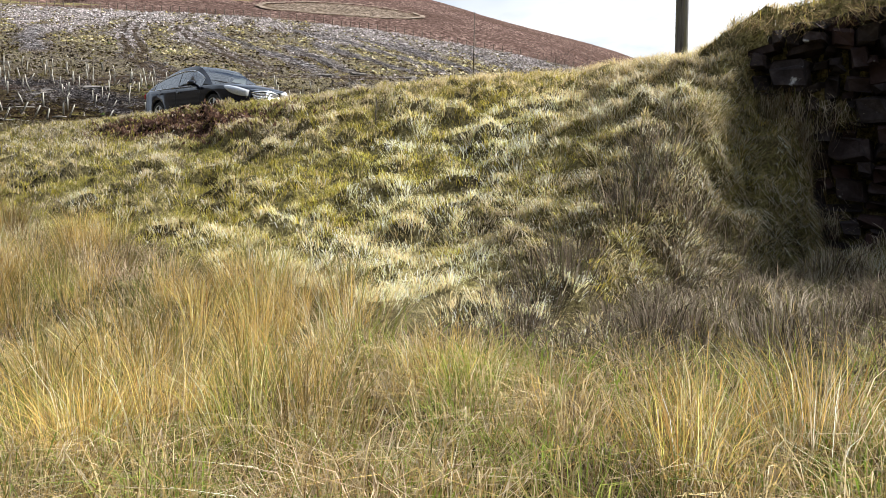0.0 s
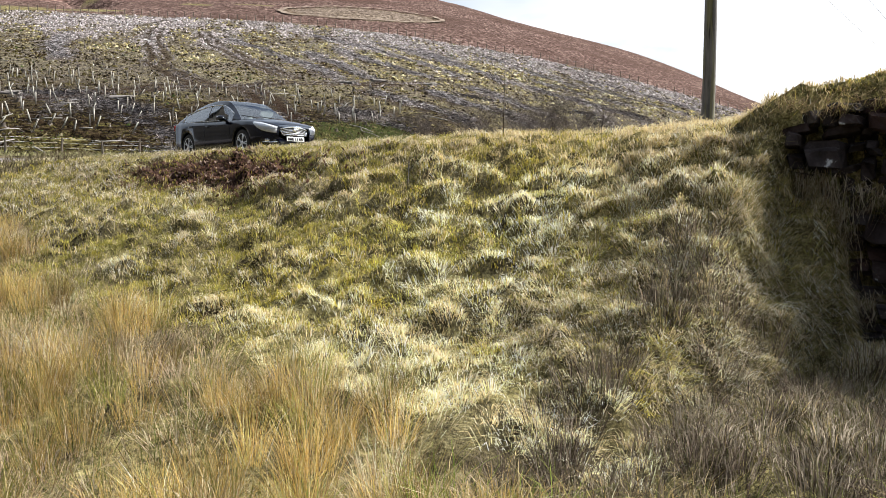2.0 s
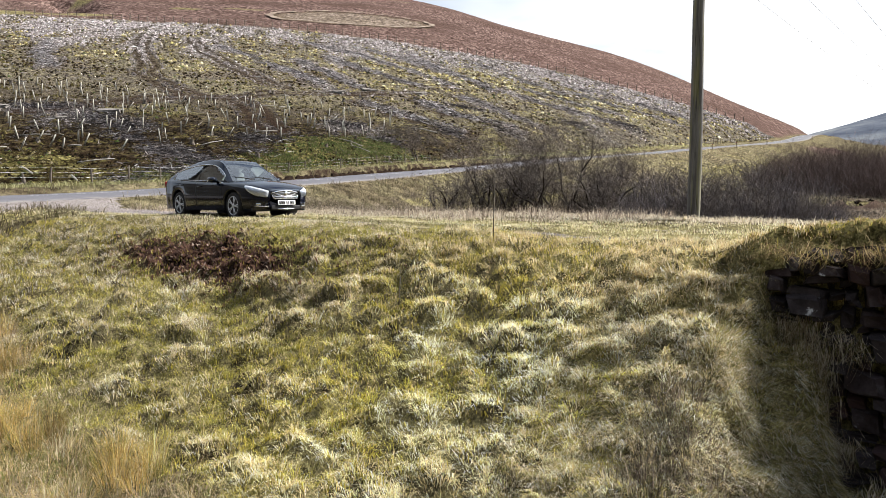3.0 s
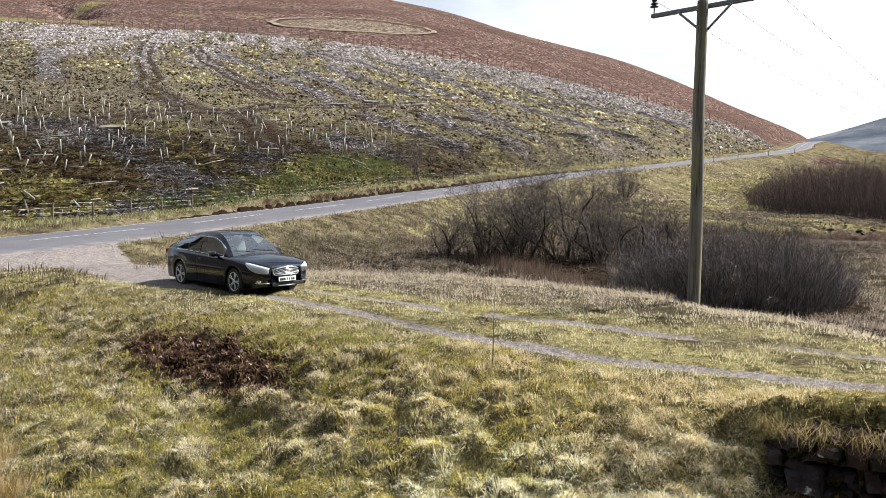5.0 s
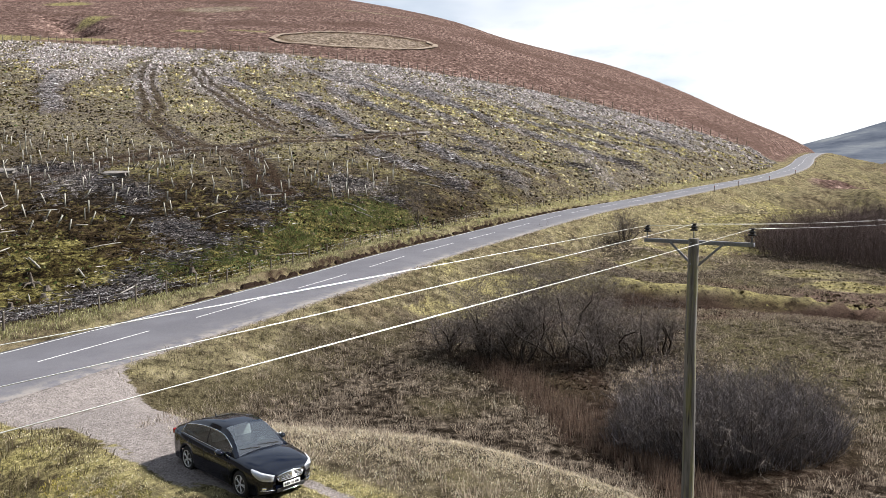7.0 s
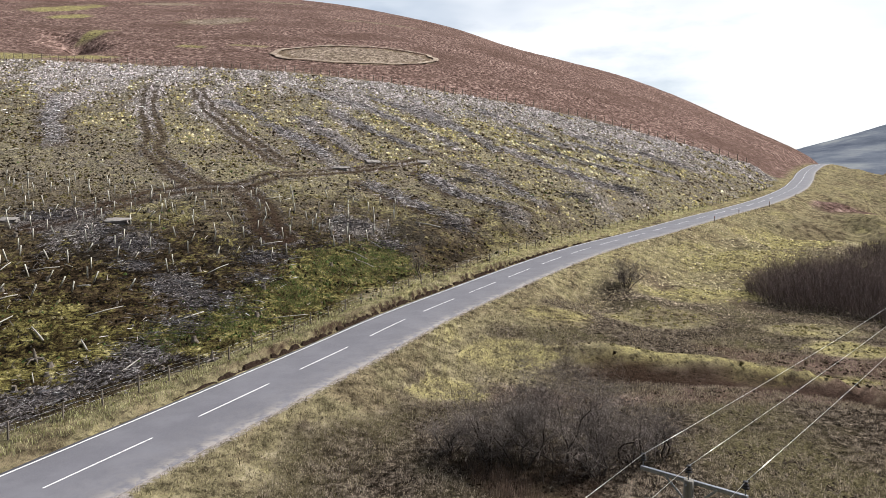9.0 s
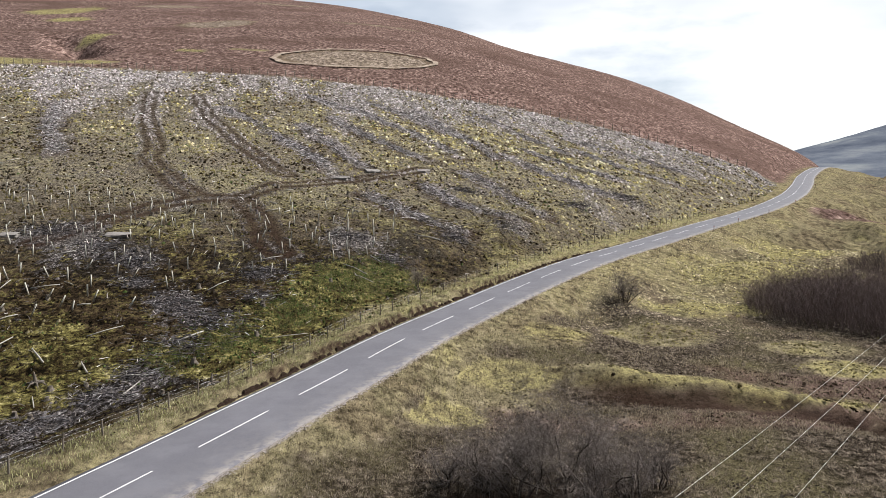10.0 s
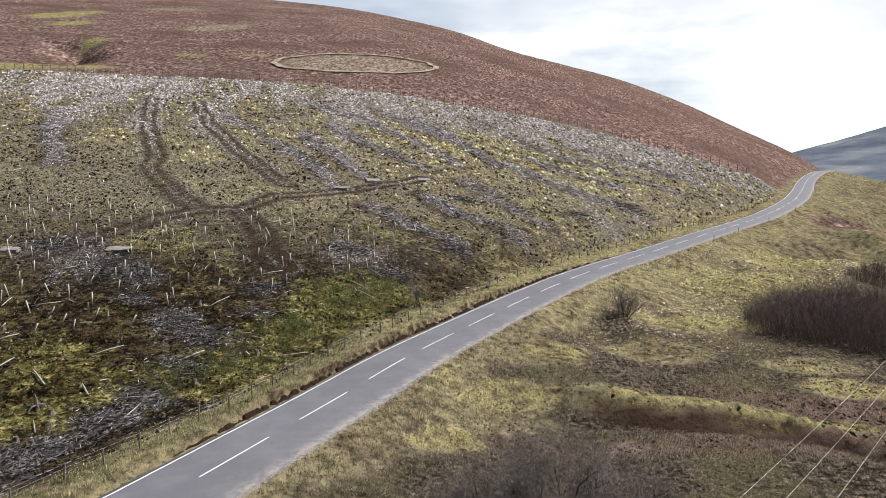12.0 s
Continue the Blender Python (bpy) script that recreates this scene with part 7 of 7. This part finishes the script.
# verge and slope grass along the road
vy_ = 20 + 130 * rg.rand(7000) ** 1.4
vd_ = np.where(rg.rand(7000) < 0.5, 3.7 + 7 * rg.rand(7000), -3.9 - 3.2 * rg.rand(7000))
vt_ = road_x(vy_ + 0.5) - road_x(vy_ - 0.5)
vl_ = np.sqrt(1 + vt_ * vt_)
vx_, vyy_ = road_x(vy_) + vd_ / vl_, vy_ - vd_ * vt_ / vl_
za_, _ = zones(vx_, vyy_)
ok = za_[:, 2] < 0.4
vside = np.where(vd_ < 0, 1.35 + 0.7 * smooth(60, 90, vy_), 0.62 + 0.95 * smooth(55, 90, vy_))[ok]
vx_, vyy_, vd_ok = vx_[ok], vyy_[ok], vd_[ok]
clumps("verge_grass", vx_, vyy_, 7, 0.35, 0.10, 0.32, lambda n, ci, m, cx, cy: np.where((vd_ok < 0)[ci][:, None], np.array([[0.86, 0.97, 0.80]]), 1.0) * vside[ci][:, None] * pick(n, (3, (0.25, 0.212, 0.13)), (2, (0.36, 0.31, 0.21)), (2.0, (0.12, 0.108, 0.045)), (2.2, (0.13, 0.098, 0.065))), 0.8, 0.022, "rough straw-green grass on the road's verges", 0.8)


# fresh grass between the fence and the brash
gxs, gys = [], []
for px, py, r in GREEN_AT:
    kk = int(34 * r * r)
    gxs.append(px + rg.normal(0.05 * r, 0.50 * r, kk))
    gys.append(py + rg.normal(0, 0.65 * r, kk))
gxs, gys = np.concatenate(gxs), np.concatenate(gys)
ok = road_d(gxs, gys) < -6.2
clumps("fence_grass", gxs[ok], gys[ok], 9, 0.34, 0.10, 0.24, lambda n, ci, m, cx, cy: pick(n, (4, (0.058, 0.086, 0.026)), (3, (0.100, 0.112, 0.040)), (1, (0.17, 0.15, 0.085))) * (0.6 + 0.7 * rg.rand(m, 1))[ci], 0.8, 0.03, "fresh green grass on the felled slope beside the fence", 0.8)


# grass and moss hanging down the wall's face
def hanging(name, n_tufts, per, a0, a1, z0, z1, tint, label, long=1.0):
    ca, cz = a0 + (a1 - a0) * rg.rand(n_tufts), z0 + (z1 - z0) * rg.rand(n_tufts) ** 0.5
    ci = np.repeat(np.arange(n_tufts), per)
    n = len(ci)
    a, z = ca[ci] + rg.normal(0, 0.10, n), cz[ci] + rg.normal(0, 0.05, n)
    out = 0.10 + 0.10 * rg.rand(n)
    x = EC[0] - E_ALONG[0] * a + E_OUT[0] * out
    y = EC[1] - E_ALONG[1] * a + E_OUT[1] * out
    h = -long * (0.04 + 0.20 * rg.rand(n)) * (0.5 + 1.0 * rg.rand(n_tufts))[ci]
    lean = np.stack([E_OUT[0] * 0.10 + rg.normal(0, 0.10, n), E_OUT[1] * 0.10 + rg.normal(0, 0.10, n)], 1)
    me = blade_mesh(name, np.stack([x, y, z], 1), h, 0.0028 + 0.0026 * rg.rand(n), lean, np.clip(tint(n), 0.01, 0.8), M_GRASS, 0.0)
    tagged(new(name, me), label, "grass", kind="stuff")


hanging("hanging_turf", 34, 60, 0.25, 3.4, 3.04, 3.16, lambda n: pick(n, (4, (0.24, 0.16, 0.085)), (1.5, STRAW), (2, (0.16, 0.15, 0.05)), (0.5, YMOSS)), "shaggy turf hanging over the top of the wall", 0.55)
DRY = lambda n: pick(n, (4, (0.50, 0.43, 0.33)), (1.5, (0.24, 0.17, 0.10)), (1.5, (0.15, 0.145, 0.055)))
for a0, a1, z0, z1, count, long in ((0.40, 0.74, 2.05, 2.48, 10, 1.4), (0.46, 0.80, 1.70, 2.15, 10, 1.5), (0.52, 0.86, 1.30, 1.75, 10, 1.4), (0.95, 1.35, 2.00, 2.28, 3, 0.8), (0.70, 1.10, 0.95, 1.30, 7, 1.1)):
    hanging("hanging_grass", count, 90, a0, a1, z0, z1, DRY, "long dry grass hanging from ledges in the wall", long)
hx_, hy_, hs_, ha_ = bank_points(560, -0.95, 1.3, 0.04, 3.2)
clumps("shade_tussocks", hx_, hy_, 60, 0.13, 0.06, 0.17, lambda n, ci, m, cx, cy: (0.55 + 0.8 * rg.rand(m, 1))[ci] * np.where((rg.rand(m) < 0.3)[ci][:, None], pick(n, (3, (0.30, 0.28, 0.09)), (2, STRAW)), pick(n, (4, (0.72, 0.63, 0.48)), (2, STRAW), (1, (0.22, 0.20, 0.09)))), 1.5, 0.0050, "rounded tussocks of pale grass beside the wall", 1.0, 0.7, hang=0.45)

# low tussocks close to the stream
nx_, ny_ = -3.4 + 6.8 * rg.rand(560), 1.5 + 1.9 * rg.rand(560)
sel = np.hypot(nx_, ny_) > 1.5
nx_, ny_ = nx_[sel], ny_[sel]
clumps("low_tussocks", nx_, ny_, 78, 0.14, 0.07, 0.30, lambda n, ci, m, cx, cy: np.where((rg.rand(m) < 0.22)[ci][:, None], pick(n, (3, (0.20, 0.26, 0.05)), (1, (0.33, 0.36, 0.09))), 0.85 * pick(n, (3, STRAW), (1.5, PALE), (2, TAN), (1.2, (0.25, 0.17, 0.08)))) * (0.75 + 0.6 * rg.rand(m, 1))[ci], 1.3, 0.0042, "low bent straw and green tussocks by the stream", 1.0, 0.0, "grass", 0.35)

# bleached straw along the shelf's back edge
kx_ = -6 + 13.5 * rg.rand(900)
ky_ = curve(kx_, [-14, -10, -5, -1, 0.9, 2.8, 3.7, 4.4, 4.8, 5.9, 6.9, 14], [25.5, 23.0, 21.6, 21.2, 20.5, 18.7, 17.9, 16.8, 15.4, 14.0, 12.0, 7.5]) + rg.normal(-0.5, 0.7, 900)
clumps("edge_straw", kx_, ky_, 22, 0.24, 0.05, 0.15, lambda n, ci, m, cx, cy: pick(n, (4, (0.60, 0.53, 0.41)), (1.5, (0.50, 0.43, 0.29)), (1, (0.30, 0.235, 0.165))), 1.2, 0.011, "bleached straw along the shelf's back edge", 0.9, 0.2)


# hummocks on the valley floor, the dyke, mounds and verges
rv = np.random.RandomState(77)
vy2 = 30 + 100 * rv.rand(30000) ** 1.35
vx2 = road_x(vy2) + 4.5 + rv.rand(30000) * (0.35 * vy2 + 22)
ok = (np.abs(vx2) < 0.66 * vy2 + 4) & (road_d(vx2, vy2) > 4.2)
dk2 = vy2 - dyke_y(vx2)
ok &= ~((dk2 > -5) & (dk2 < 1.8) & (vx2 > 5) & (vx2 < 44) & (rv.rand(len(vx2)) < 0.8))
vx2, vy2 = vx2[ok], vy2[ok]
za2, zb2 = zones(vx2, vy2)
wet = zb2[:, 0] + rv.normal(0, 0.18, len(vx2)) > 0.5
dark = np.maximum(za2[:, 0], zb2[:, 2]) + rv.normal(0, 0.2, len(vx2)) > 0.45
tint = np.where(wet[:, None], np.array([[0.135, 0.110, 0.083]]), np.array([[0.140, 0.120, 0.076]]))
tint = np.where(dark[:, None], np.array([[0.042, 0.030, 0.024]]), tint) * (0.4 + 1.1 * rv.rand(len(vx2), 1))
gold = (~wet) & (~dark) & (vnoise(vx2, vy2, 0.22, 2) > 0.12) & (road_d(vx2, vy2) > 9)
tint[gold] = np.array([0.125, 0.108, 0.046]) * (0.45 + 0.9 * rv.rand(int(gold.sum()), 1))
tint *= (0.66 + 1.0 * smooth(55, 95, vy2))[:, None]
mossy2 = np.zeros(len(vx2))
for mx, my, r1, r2 in MOSS_MOUNDS:
    mossy2 = np.maximum(mossy2, smooth(1.35, 0.6, ((vx2 - mx) / r1) ** 2 + ((vy2 - my) / r2) ** 2))
lush = rv.rand(len(vx2)) < 0.75 * mossy2
tint[lush] = (np.array([[0.150, 0.130, 0.058]]) * (0.85 + 0.65 * smooth(65, 90, vy2))[:, None])[lush] * (0.35 + 1.1 * rv.rand(int(lush.sum()), 1))
reach = 3.5 * smooth(60, 85, vy2)
beige = rv.rand(len(vx2)) < 0.80 * smooth(11.5 + reach, 7.0 + reach, road_d(vx2, vy2))
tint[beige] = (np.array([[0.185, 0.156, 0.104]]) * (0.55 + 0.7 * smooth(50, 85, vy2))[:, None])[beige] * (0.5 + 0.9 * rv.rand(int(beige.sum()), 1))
holes = rv.rand(len(vx2)) < 0.30 - 0.2 * smooth(16, 10, road_d(vx2, vy2))
tint[holes] *= 0.3
near_road = smooth(13, 8, road_d(vx2, vy2))
size = (0.12 + 0.20 * rv.rand(len(vx2))) * (0.55 + vy2 / 110) * (1 - 0.35 * near_road)
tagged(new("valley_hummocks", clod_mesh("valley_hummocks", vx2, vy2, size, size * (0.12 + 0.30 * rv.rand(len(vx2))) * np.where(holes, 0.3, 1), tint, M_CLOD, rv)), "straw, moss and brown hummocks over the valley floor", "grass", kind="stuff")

# reddish dead reeds standing in the wet hollow before the thicket
dy_ = 19.0 + 16 * rv.rand(520)
dx_ = curve(dy_, [18, 20, 22.5, 26, 29, 34], [6.6, 6.6, 5.8, 4.4, 3.4, 1.6]) + rv.normal(0, 0.55, 520)
clumps("hollow_reeds", dx_, dy_, 20, 0.22, 0.22, 0.60, lambda n, ci, m, cx, cy: pick(n, (3, (0.115, 0.078, 0.060)), (2, (0.20, 0.150, 0.117)), (2, (0.06, 0.040, 0.032))), 0.18, 0.010, "reddish-brown dead reeds standing in the wet hollow", 0.2, 0.0, "reeds", 0.10)
